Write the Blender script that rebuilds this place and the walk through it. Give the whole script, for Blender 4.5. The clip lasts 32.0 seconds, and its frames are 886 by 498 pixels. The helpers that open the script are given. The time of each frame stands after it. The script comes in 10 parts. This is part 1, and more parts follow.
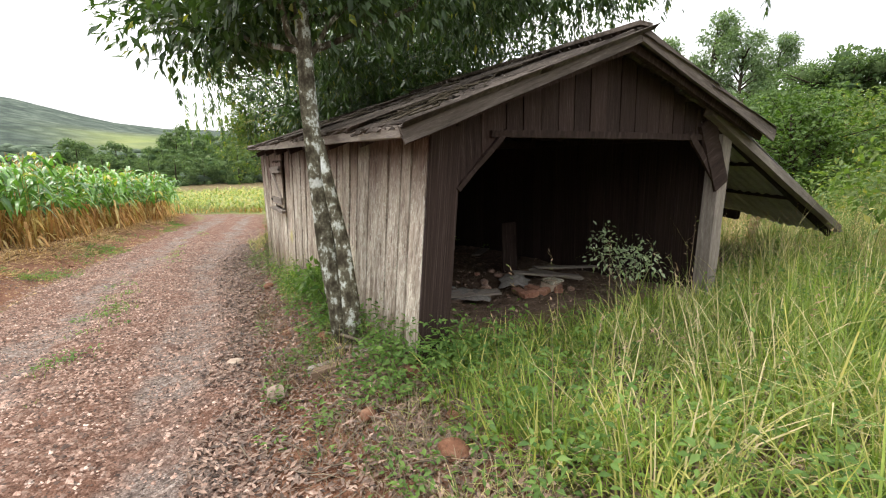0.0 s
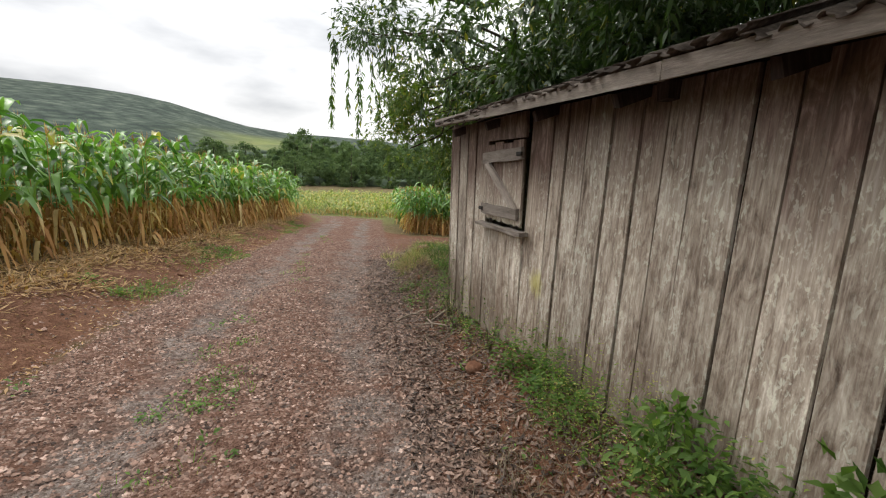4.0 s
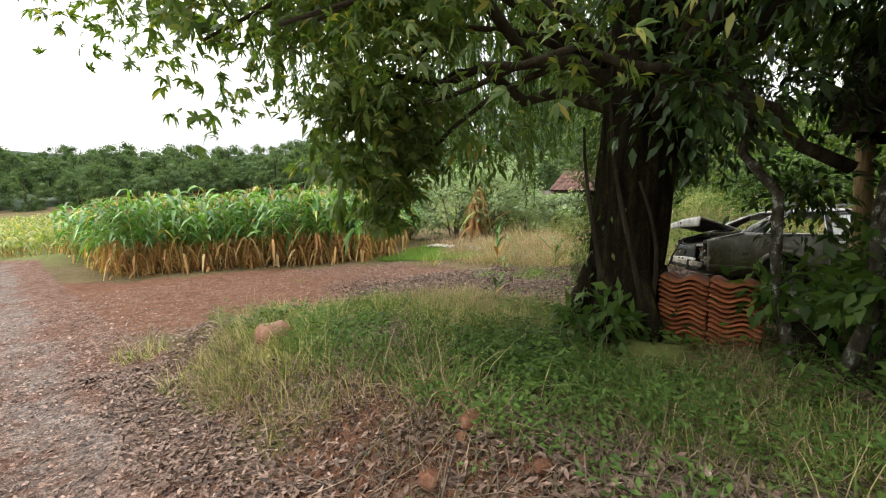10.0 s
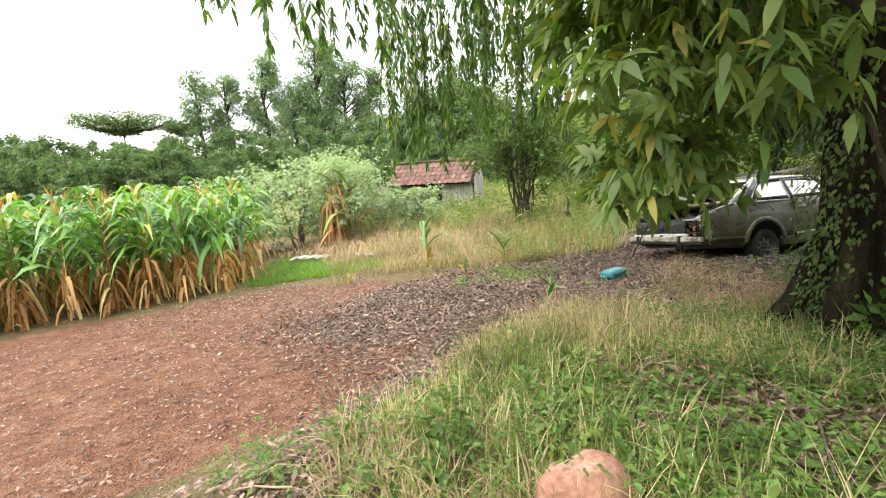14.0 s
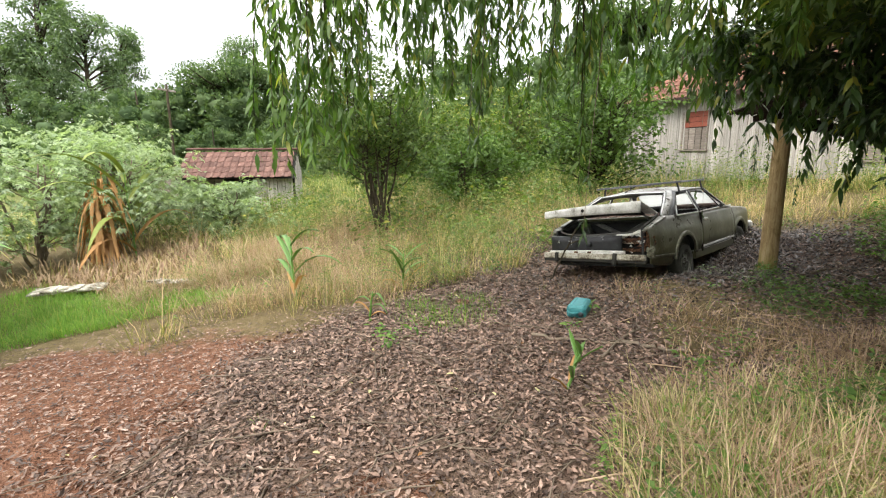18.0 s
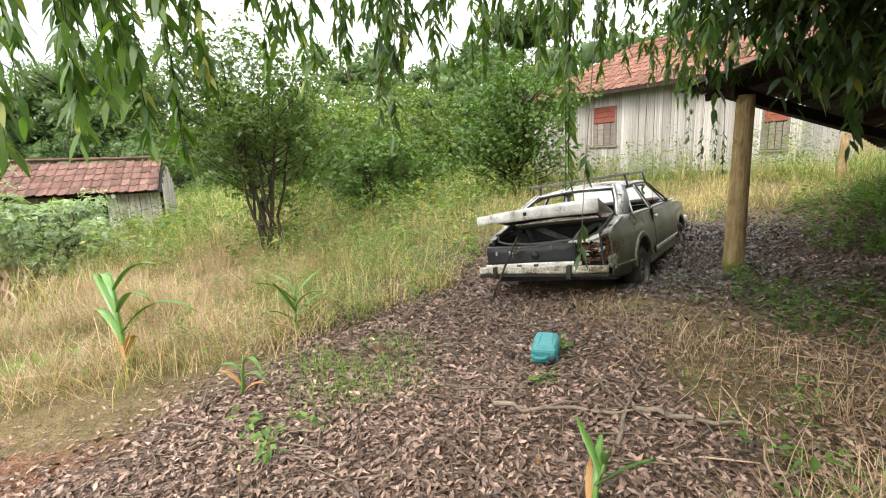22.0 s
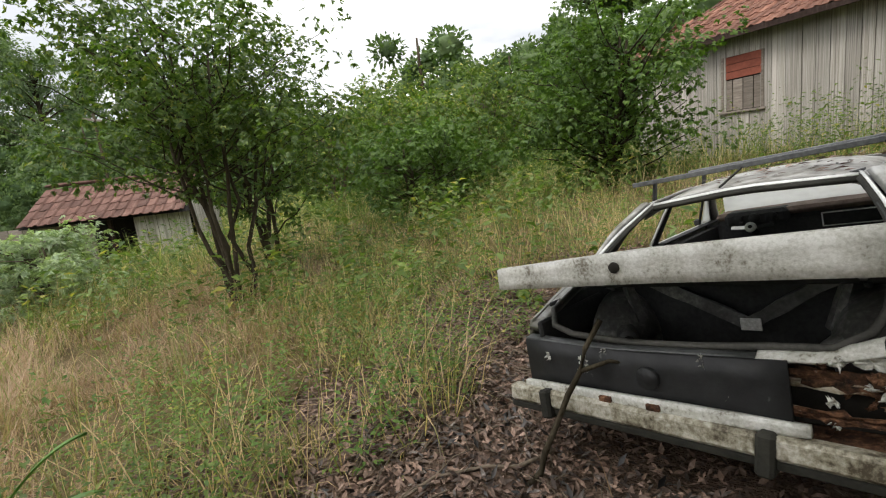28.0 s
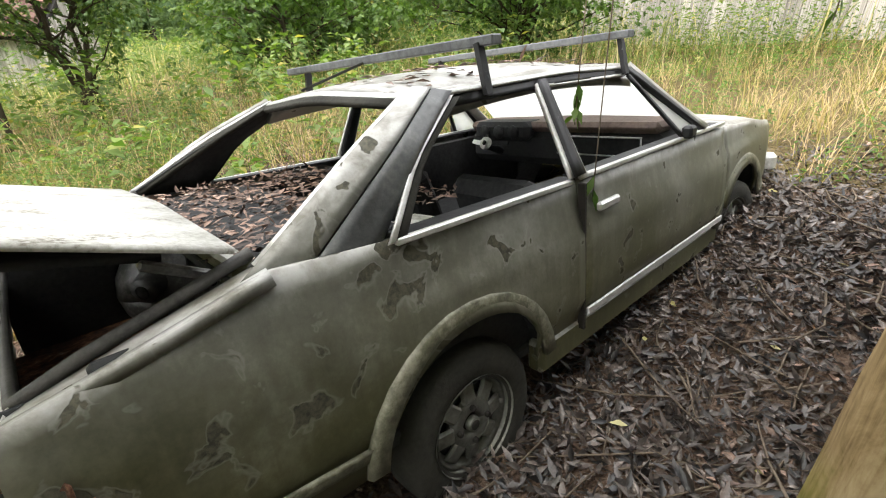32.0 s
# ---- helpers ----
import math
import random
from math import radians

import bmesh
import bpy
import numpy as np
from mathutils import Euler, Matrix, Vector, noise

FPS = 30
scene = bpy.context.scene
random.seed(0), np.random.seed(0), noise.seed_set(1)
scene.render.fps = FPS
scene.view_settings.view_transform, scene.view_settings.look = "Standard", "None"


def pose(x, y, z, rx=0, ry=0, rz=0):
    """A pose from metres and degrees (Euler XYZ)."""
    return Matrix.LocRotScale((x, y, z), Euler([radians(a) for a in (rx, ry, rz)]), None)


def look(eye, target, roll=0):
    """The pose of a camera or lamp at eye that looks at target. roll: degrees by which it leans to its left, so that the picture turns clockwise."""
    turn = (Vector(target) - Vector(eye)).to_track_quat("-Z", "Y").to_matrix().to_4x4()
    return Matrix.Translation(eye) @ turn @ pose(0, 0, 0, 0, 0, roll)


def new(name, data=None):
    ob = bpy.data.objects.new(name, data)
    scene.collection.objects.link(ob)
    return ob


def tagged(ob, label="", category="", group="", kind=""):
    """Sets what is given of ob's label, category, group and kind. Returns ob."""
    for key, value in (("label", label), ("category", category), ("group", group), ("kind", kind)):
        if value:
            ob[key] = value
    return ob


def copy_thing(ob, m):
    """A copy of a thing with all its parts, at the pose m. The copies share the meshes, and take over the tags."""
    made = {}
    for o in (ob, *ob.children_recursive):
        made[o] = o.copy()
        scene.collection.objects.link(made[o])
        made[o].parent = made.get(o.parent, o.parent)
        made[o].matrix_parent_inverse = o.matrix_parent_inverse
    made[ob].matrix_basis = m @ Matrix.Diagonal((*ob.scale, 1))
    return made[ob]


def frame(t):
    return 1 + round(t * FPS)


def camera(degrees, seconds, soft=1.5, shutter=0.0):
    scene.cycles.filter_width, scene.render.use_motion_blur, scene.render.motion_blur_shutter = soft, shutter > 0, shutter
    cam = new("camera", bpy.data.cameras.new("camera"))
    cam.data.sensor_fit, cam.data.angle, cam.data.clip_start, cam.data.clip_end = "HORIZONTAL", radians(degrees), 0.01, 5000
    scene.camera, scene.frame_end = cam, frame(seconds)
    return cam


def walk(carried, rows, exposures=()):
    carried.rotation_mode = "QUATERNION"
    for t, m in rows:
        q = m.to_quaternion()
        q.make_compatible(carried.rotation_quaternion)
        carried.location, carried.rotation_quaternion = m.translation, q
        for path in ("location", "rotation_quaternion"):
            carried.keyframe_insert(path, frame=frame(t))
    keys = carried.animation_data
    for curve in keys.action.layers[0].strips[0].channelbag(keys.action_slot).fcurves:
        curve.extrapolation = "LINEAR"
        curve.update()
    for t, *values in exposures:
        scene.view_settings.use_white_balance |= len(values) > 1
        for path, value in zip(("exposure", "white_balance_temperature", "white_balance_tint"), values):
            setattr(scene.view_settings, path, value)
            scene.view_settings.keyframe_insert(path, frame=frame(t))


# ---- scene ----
cam = camera(86.8, 32.0, 1.15)
METRES, EYE, TILT, LEAN, TURN = 26.2, 1.68, -3.4, -0.5, 0.0
ROWS = [
    (0.0, 0.0, 0.0, 0.0, -0.26, -7.62, 1.96),
    (0.5, -0.012, 0.0148, -0.0005, 6.52, -7.07, 0.45),
    (1.0, -0.0248, 0.0302, -0.0005, 10.73, -7.0, -0.4),
    (1.5, -0.0357, 0.0465, -0.0001, 11.42, -6.51, -0.77),
    (2.0, -0.0456, 0.0658, 0.0001, 11.85, -6.11, -0.98),
    (2.5, -0.0589, 0.0835, -0.0004, 11.99, -5.75, -1.33),
    (3.0, -0.0714, 0.0993, -0.0006, 12.31, -5.68, -1.63),
    (3.5, -0.0831, 0.1202, -0.001, 11.98, -6.09, -1.67),
    (5.5, -0.1268, 0.1918, -0.0034, 10.42, -5.86, -1.44),
    (6.0, -0.1379, 0.2109, -0.0035, 10.95, -5.75, -1.14),
    (6.5, -0.152, 0.2296, -0.0025, 10.47, -5.69, -1.01),
    (7.0, -0.1616, 0.249, -0.0023, 10.5, -5.43, -1.15),
    (7.5, -0.1664, 0.2701, -0.0034, 9.64, -5.48, -1.06),
    (8.0, -0.1757, 0.2928, -0.0039, 4.21, -5.48, -0.31),
    (8.5, -0.1784, 0.3098, -0.0037, -1.21, -5.34, 0.63),
    (9.0, -0.1827, 0.3325, -0.0033, -7.74, -5.43, 1.89),
    (9.5, -0.1927, 0.3492, -0.0036, -15.07, -5.65, 2.53),
    (10.0, -0.1988, 0.3676, -0.0035, -23.92, -5.89, 3.24),
    (10.5, -0.2034, 0.3875, -0.002, -32.64, -6.26, 4.25),
    (11.0, -0.2116, 0.4049, -0.001, -43.04, -7.16, 5.77),
    (11.5, -0.217, 0.4205, -0.0021, -47.25, -7.37, 6.77),
    (12.0, -0.2247, 0.4416, -0.0007, -51.4, -7.87, 7.05),
    (12.5, -0.2321, 0.4574, -0.0013, -52.35, -7.88, 7.16),
    (13.0, -0.2357, 0.4758, -0.0028, -52.63, -7.92, 7.09),
    (13.5, -0.2406, 0.4934, -0.0022, -52.4, -7.92, 6.81),
    (14.0, -0.2456, 0.5106, -0.0026, -52.01, -7.86, 6.43),
    (14.5, -0.2448, 0.524, -0.0025, -52.12, -7.86, 6.12),
    (16.5, -0.2298, 0.5902, -0.0038, -59.21, -9.48, 5.91),
    (17.0, -0.2177, 0.5999, 0.0004, -65.33, -10.12, 5.34),
    (17.5, -0.2054, 0.6038, 0.0015, -70.97, -10.05, 4.68),
    (18.0, -0.1954, 0.6075, 0.0052, -77.47, -10.76, 3.77),
    (18.5, -0.1872, 0.6133, 0.0068, -81.99, -11.15, 2.83),
    (19.0, -0.1846, 0.6176, 0.008, -84.32, -11.62, 2.47),
    (19.5, -0.1826, 0.6188, 0.0075, -85.03, -11.71, 2.57),
    (20.0, -0.1791, 0.6193, 0.0066, -85.89, -11.39, 2.87),
    (20.5, -0.171, 0.6178, 0.0038, -86.69, -11.39, 3.54),
    (21.0, -0.1602, 0.6177, 0.0034, -87.91, -10.83, 4.1),
    (21.5, -0.1483, 0.6193, 0.0007, -88.89, -10.86, 4.84),
    (22.0, -0.133, 0.6208, -0.0006, -89.15, -10.8, 5.5),
    (22.5, -0.1185, 0.6191, -0.0019, -88.78, -10.83, 5.88),
    (23.0, -0.1062, 0.6222, -0.0031, -88.95, -11.18, 6.2),
    (23.5, -0.0928, 0.6285, -0.0034, -89.69, -11.58, 6.51),
    (24.0, -0.0817, 0.6277, -0.0045, -90.55, -12.04, 6.75),
    (24.5, -0.0674, 0.6244, -0.0055, -90.34, -11.64, 7.04),
    (25.0, -0.0553, 0.6234, -0.0062, -84.01, -9.88, 7.91),
    (25.5, -0.0399, 0.6304, -0.0044, -72.95, -8.03, 8.42),
    (27.5, -0.0161, 0.6078, -0.0063, -69.15, -7.69, 9.4),
    (28.0, -0.0031, 0.5981, -0.0074, -77.56, -9.88, 9.79),
    (28.5, 0.0035, 0.5893, -0.008, -86.49, -12.57, 10.24),
    (29.0, 0.0094, 0.5748, -0.0091, -92.69, -16.07, 9.73),
    (29.5, 0.0125, 0.5644, -0.0104, -96.81, -19.25, 8.15),
    (30.0, 0.0185, 0.5581, -0.0122, -97.66, -20.88, 8.55),
    (30.5, 0.0288, 0.5473, -0.014, -96.69, -21.64, 8.46),
    (31.0, 0.0328, 0.5434, -0.0115, -92.94, -22.82, 7.62),
    (31.5, 0.0379, 0.5335, -0.0135, -85.79, -24.3, 5.75),
    (32.0, 0.043, 0.5256, -0.0139, -78.16, -25.96, 3.62),
]
EXPOSURES = [(0.0, 1.35), (1.0, 1.05), (3.0, 0.55), (6.0, 0.5), (7.5, 0.2), (8.0, 0.25), (9.0, 0.4), (10.0, 1.15), (11.0, 2.1), (12.0, 2.3), (13.0, 2.4), (14.0, 1.85), (15.0, 1.6), (17.0, 1.1), (18.0, 1.6), (19.0, 1.8), (21.0, 1.9), (23.0, 1.75), (25.5, 1.7), (27.5, 0.7), (28.5, 1.1), (29.5, 1.75), (30.5, 1.9), (31.0, 1.85), (32.0, 2.0)]
walk(cam, [(t, pose(0, 0, EYE, TILT, LEAN, TURN) @ pose(METRES * x, METRES * y, METRES * z, 90 + pitch, roll, yaw)) for t, x, y, z, yaw, pitch, roll in ROWS], EXPOSURES)

# ---- light: overcast sky, broad soft sun ----
world = bpy.data.worlds.new("overcast_sky")
scene.world = world
world.use_nodes = True
wn, wl = world.node_tree.nodes, world.node_tree.links
SUN_EL, SUN_ROT = 52.0, 300.0
sky = wn.new("ShaderNodeTexSky")
sky.sky_type, sky.sun_disc = "NISHITA", False
sky.sun_elevation, sky.sun_rotation = radians(SUN_EL), radians(SUN_ROT)
sky.dust_density, sky.air_density = 4.0, 1.0
wco = wn.new("ShaderNodeTexCoord")
wmap = wn.new("ShaderNodeMapping")
wmap.inputs["Scale"].default_value = (1.0, 1.0, 3.2)
wl.new(wco.outputs["Generated"], wmap.inputs["Vector"])
cloud = wn.new("ShaderNodeTexNoise")
cloud.inputs["Scale"].default_value, cloud.inputs["Detail"].default_value = 2.2, 6.0
wl.new(wmap.outputs["Vector"], cloud.inputs["Vector"])
cramp = wn.new("ShaderNodeValToRGB")
cramp.color_ramp.elements[0].position, cramp.color_ramp.elements[1].position = 0.36, 0.6
cramp.color_ramp.elements[0].color = (6.0, 6.15, 6.4, 1)
cramp.color_ramp.elements[1].color = (12.4, 12.3, 12.2, 1)
wl.new(cloud.outputs["Fac"], cramp.inputs["Fac"])
wmix = wn.new("ShaderNodeMixRGB")
wmix.inputs["Fac"].default_value = 0.9
wl.new(sky.outputs["Color"], wmix.inputs["Color1"])
wl.new(cramp.outputs["Color"], wmix.inputs["Color2"])
back = wn["Background"]
back.inputs["Strength"].default_value = 0.1
# an overcast sky is brighter overhead than at the horizon
wsep = wn.new("ShaderNodeSeparateXYZ")
wl.new(wco.outputs["Generated"], wsep.inputs[0])
wgrad = wn.new("ShaderNodeMapRange")
wgrad.inputs["From Min"].default_value, wgrad.inputs["From Max"].default_value = 0.0, 1.0
wgrad.inputs["To Min"].default_value, wgrad.inputs["To Max"].default_value = 0.72, 1.4
wl.new(wsep.outputs["Z"], wgrad.inputs["Value"])
wmul = wn.new("ShaderNodeMixRGB")
wmul.blend_type = "MULTIPLY"
wmul.inputs["Fac"].default_value = 1.0
wl.new(wmix.outputs["Color"], wmul.inputs["Color1"])
wl.new(wgrad.outputs["Result"], wmul.inputs["Color2"])
wl.new(wmul.outputs["Color"], back.inputs["Color"])

sun_lamp = bpy.data.lights.new("sun", "SUN")
sun_lamp.energy, sun_lamp.angle, sun_lamp.color = 1.3, radians(25), (1.0, 0.96, 0.9)
sun = new("sun", sun_lamp)
az = radians(SUN_ROT)
sun.matrix_world = look((0, 0, 40), Vector((0, 0, 40)) - 10 * Vector((math.sin(az) * math.cos(radians(SUN_EL)), math.cos(az) * math.cos(radians(SUN_EL)), math.sin(radians(SUN_EL)))))

# ---- materials ----
def nodes_of(m):
    m.use_nodes = True
    return m.node_tree.nodes, m.node_tree.links


def ramp_node(n, stops):
    r = n.new("ShaderNodeValToRGB")
    el = r.color_ramp.elements
    while len(el) < len(stops):
        el.new(0.5)
    for e, (p, c) in zip(el, stops):
        e.position, e.color = p, (*c, 1)
    return r


def noise_node(n, l, vec, scale, detail=5.0, rough=0.55, dist=0.0):
    k = n.new("ShaderNodeTexNoise")
    k.inputs["Scale"].default_value, k.inputs["Detail"].default_value = scale, detail
    k.inputs["Roughness"].default_value, k.inputs["Distortion"].default_value = rough, dist
    l.new(vec, k.inputs["Vector"])
    return k


def math_node(n, l, op, a, b=None, c=None):
    k = n.new("ShaderNodeMath")
    k.operation = op
    for i, v in enumerate((a, b, c)):
        if v is None:
            continue
        if isinstance(v, (int, float)):
            k.inputs[i].default_value = v
        else:
            l.new(v, k.inputs[i])
    return k.outputs[0]


def mix_node(n, l, fac, a, b, mode="MIX"):
    k = n.new("ShaderNodeMixRGB")
    k.blend_type = mode
    for key, v in (("Fac", fac), ("Color1", a), ("Color2", b)):
        if isinstance(v, (int, float)):
            k.inputs[key].default_value = v
        elif isinstance(v, tuple):
            k.inputs[key].default_value = (*v, 1)
        else:
            l.new(v, k.inputs[key])
    return k.outputs["Color"]


def start_mat(name, stretch=(1, 1, 1), space="Object", shift=True):
    m = bpy.data.materials.new(name)
    n, l = nodes_of(m)
    co = n.new("ShaderNodeTexCoord")
    mp = n.new("ShaderNodeMapping")
    mp.inputs["Scale"].default_value = stretch
    l.new(co.outputs[space], mp.inputs["Vector"])
    info = n.new("ShaderNodeObjectInfo")
    vec = mp.outputs["Vector"]
    if shift:
        add = n.new("ShaderNodeVectorMath")
        add.operation = "MULTIPLY_ADD"
        l.new(info.outputs["Random"], add.inputs[0])
        add.inputs[1].default_value = (37.0, 19.0, 53.0)
        l.new(vec, add.inputs[2])
        vec = add.outputs[0]
    return m, n, l, co, vec, info


def surface(name, stops, scale=3.0, fine=40.0, rough=0.8, bump=0.3, stretch=(1, 1, 1), metal=0.0, vary=0.25, island=0.0, spec=0.3, mixfine=0.45):
    """Colour from two noises, bump from the fine one; varied by object or by island."""
    m, n, l, co, vec, info = start_mat(name, stretch)
    big, small = noise_node(n, l, vec, scale), noise_node(n, l, vec, fine, 4.0, 0.65)
    f = math_node(n, l, "ADD", math_node(n, l, "MULTIPLY", big.outputs["Fac"], 1 - mixfine), math_node(n, l, "MULTIPLY", small.outputs["Fac"], mixfine))
    r = ramp_node(n, stops)
    l.new(f, r.inputs["Fac"])
    col = r.outputs["Color"]
    geo = n.new("ShaderNodeNewGeometry")
    rnd = geo.outputs["Random Per Island"] if island else info.outputs["Random"]
    v = island or vary
    hsv = n.new("ShaderNodeHueSaturation")
    l.new(math_node(n, l, "MULTIPLY_ADD", rnd, 2 * v, 1 - v), hsv.inputs["Value"])
    l.new(col, hsv.inputs["Color"])
    b = n["Principled BSDF"]
    l.new(hsv.outputs["Color"], b.inputs["Base Color"])
    b.inputs["Roughness"].default_value, b.inputs["Metallic"].default_value = rough, metal
    b.inputs["Specular IOR Level"].default_value = spec
    if bump:
        bp = n.new("ShaderNodeBump")
        bp.inputs["Strength"].default_value, bp.inputs["Distance"].default_value = bump, 0.02
        l.new(f, bp.inputs["Height"])
        l.new(bp.outputs["Normal"], b.inputs["Normal"])
    return m


def leafy(name, c1, c2, c3=None, share=0.06, through_light=0.35, rough=0.5, spec=0.4, drift=0.0):
    """Leaves, varied leaf by leaf; a share of them in a third colour; some light passes through."""
    m, n, l, co, vec, info = start_mat(name, shift=False)
    geo = n.new("ShaderNodeNewGeometry")
    rnd = geo.outputs["Random Per Island"]
    stops = [(0.0, c1), (1.0, c2)]
    if c3:
        stops = [(0.0, c1), (1 - share - 0.01, c2), (1 - share, c3), (1.0, c3)]
    r = ramp_node(n, stops)
    big = noise_node(n, l, co.outputs["Object"], 1.3, 2.0)
    if drift:
        wide = noise_node(n, l, co.outputs["Object"], 0.42, 3.0)
        tuft = noise_node(n, l, co.outputs["Object"], 2.6, 3.0)
        both = math_node(n, l, "MULTIPLY_ADD", tuft.outputs["Fac"], 0.5, math_node(n, l, "MULTIPLY", wide.outputs["Fac"], 0.5))
        rnd = math_node(n, l, "ADD", rnd, math_node(n, l, "MULTIPLY_ADD", both, 3 * drift, -1.5 * drift))
    l.new(rnd, r.inputs["Fac"])
    hsv = n.new("ShaderNodeHueSaturation")
    l.new(math_node(n, l, "MULTIPLY_ADD", big.outputs["Fac"], 1.0, 0.5), hsv.inputs["Value"])
    l.new(r.outputs["Color"], hsv.inputs["Color"])
    b = n["Principled BSDF"]
    l.new(hsv.outputs["Color"], b.inputs["Base Color"])
    b.inputs["Roughness"].default_value, b.inputs["Specular IOR Level"].default_value = rough, spec
    tr = n.new("ShaderNodeBsdfTranslucent")
    l.new(mix_node(n, l, 1.0, hsv.outputs["Color"], (1.3, 1.5, 0.6), "MULTIPLY"), tr.inputs["Color"])
    mx = n.new("ShaderNodeMixShader")
    mx.inputs["Fac"].default_value = through_light
    l.new(b.outputs["BSDF"], mx.inputs[1])
    l.new(tr.outputs["BSDF"], mx.inputs[2])
    l.new(mx.outputs["Shader"], n["Material Output"].inputs["Surface"])
    return m


LICHEN_SPOT = (-2.45, 7.57, 0.48)


def board_mat(name, low, high, lichen, z0=0.35, z1=1.7, back_drift=0.0):
    """Weathered boards: darker brown towards the top, bleached grey with pale lichen further down, soil-stained at the
    foot.
    """
    m, n, l, co, vec, info = start_mat(name, shift=False)
    geo = n.new("ShaderNodeNewGeometry")
    shift = n.new("ShaderNodeVectorMath")
    shift.operation = "MULTIPLY_ADD"
    l.new(info.outputs["Random"], shift.inputs[0])
    shift.inputs[1].default_value = (11.0, 7.0, 23.0)
    l.new(geo.outputs["Position"], shift.inputs[2])

    def stretched(sx, sz):
        k = n.new("ShaderNodeMapping")
        k.inputs["Scale"].default_value = (sx, sx, sz)
        l.new(shift.outputs[0], k.inputs["Vector"])
        return k.outputs["Vector"]

    grain = noise_node(n, l, stretched(60, 1.6), 1.0, 4.0, 0.6, 0.6)
    blot = noise_node(n, l, stretched(15, 5.0), 1.0, 6.0, 0.7, 0.8)
    wide = noise_node(n, l, stretched(5, 1.1), 1.0, 4.0, 0.6, 0.4)
    fgrain = math_node(n, l, "MULTIPLY_ADD", grain.outputs["Fac"], 0.3, math_node(n, l, "MULTIPLY_ADD", blot.outputs["Fac"], 0.45, math_node(n, l, "MULTIPLY", wide.outputs["Fac"], 0.25)))
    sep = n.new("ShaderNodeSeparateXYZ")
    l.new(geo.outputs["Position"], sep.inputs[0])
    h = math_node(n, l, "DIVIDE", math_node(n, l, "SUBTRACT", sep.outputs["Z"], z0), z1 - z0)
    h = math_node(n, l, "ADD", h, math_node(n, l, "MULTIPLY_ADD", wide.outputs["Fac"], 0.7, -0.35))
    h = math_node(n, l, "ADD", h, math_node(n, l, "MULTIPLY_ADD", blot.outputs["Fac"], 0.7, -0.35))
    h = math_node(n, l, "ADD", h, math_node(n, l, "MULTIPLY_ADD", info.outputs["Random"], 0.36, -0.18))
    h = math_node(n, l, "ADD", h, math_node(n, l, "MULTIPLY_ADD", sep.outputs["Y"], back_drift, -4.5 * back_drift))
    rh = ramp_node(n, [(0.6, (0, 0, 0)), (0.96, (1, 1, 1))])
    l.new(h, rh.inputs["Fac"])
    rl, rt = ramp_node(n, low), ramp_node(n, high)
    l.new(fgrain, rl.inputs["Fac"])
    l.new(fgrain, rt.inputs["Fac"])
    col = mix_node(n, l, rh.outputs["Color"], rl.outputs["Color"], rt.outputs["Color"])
    speck = noise_node(n, l, stretched(42, 20), 1.0, 3.0, 0.65, 0.5)
    rs = ramp_node(n, [(0.53, (0, 0, 0)), (0.6, (1, 1, 1))])
    l.new(speck.outputs["Fac"], rs.inputs["Fac"])
    patch_share = ramp_node(n, [(0.42, (0, 0, 0)), (0.56, (1, 1, 1))])
    l.new(wide.outputs["Fac"], patch_share.inputs["Fac"])
    inv = math_node(n, l, "SUBTRACT", 1.0, rh.outputs["Color"])
    fl = math_node(n, l, "MULTIPLY", math_node(n, l, "MULTIPLY", rs.outputs["Color"], inv), math_node(n, l, "MULTIPLY_ADD", patch_share.outputs["Color"], 0.5, 0.08))
    col = mix_node(n, l, fl, col, lichen)
    if back_drift:
        spot = n.new("ShaderNodeVectorMath")
        spot.operation = "DISTANCE"
        l.new(geo.outputs["Position"], spot.inputs[0])
        spot.inputs[1].default_value = LICHEN_SPOT
        rsp = ramp_node(n, [(0.45, (0, 0, 0)), (0.62, (1, 1, 1))])
        l.new(math_node(n, l, "ADD", math_node(n, l, "MULTIPLY_ADD", spot.outputs["Value"], -2.0, 0.42), math_node(n, l, "MULTIPLY", blot.outputs["Fac"], 0.6)), rsp.inputs["Fac"])
        col = mix_node(n, l, math_node(n, l, "MULTIPLY", rsp.outputs["Color"], 0.6), col, (0.42, 0.39, 0.1))
    foot = ramp_node(n, [(0.0, (1, 1, 1)), (0.55, (0, 0, 0))])
    l.new(math_node(n, l, "ADD", math_node(n, l, "SUBTRACT", sep.outputs["Z"], z0 - 0.5), math_node(n, l, "MULTIPLY_ADD", blot.outputs["Fac"], 0.8, -0.4)), foot.inputs["Fac"])
    col = mix_node(n, l, math_node(n, l, "MULTIPLY", foot.outputs["Color"], 0.6), col, (0.12, 0.08, 0.055))
    hsv = n.new("ShaderNodeHueSaturation")
    l.new(math_node(n, l, "MULTIPLY_ADD", info.outputs["Random"], 0.4, 0.8), hsv.inputs["Value"])
    l.new(col, hsv.inputs["Color"])
    b = n["Principled BSDF"]
    l.new(hsv.outputs["Color"], b.inputs["Base Color"])
    b.inputs["Roughness"].default_value, b.inputs["Specular IOR Level"].default_value = 0.9, 0.15
    bp = n.new("ShaderNodeBump")
    bp.inputs["Strength"].default_value, bp.inputs["Distance"].default_value = 0.5, 0.006
    l.new(fgrain, bp.inputs["Height"])
    l.new(bp.outputs["Normal"], b.inputs["Normal"])
    return m


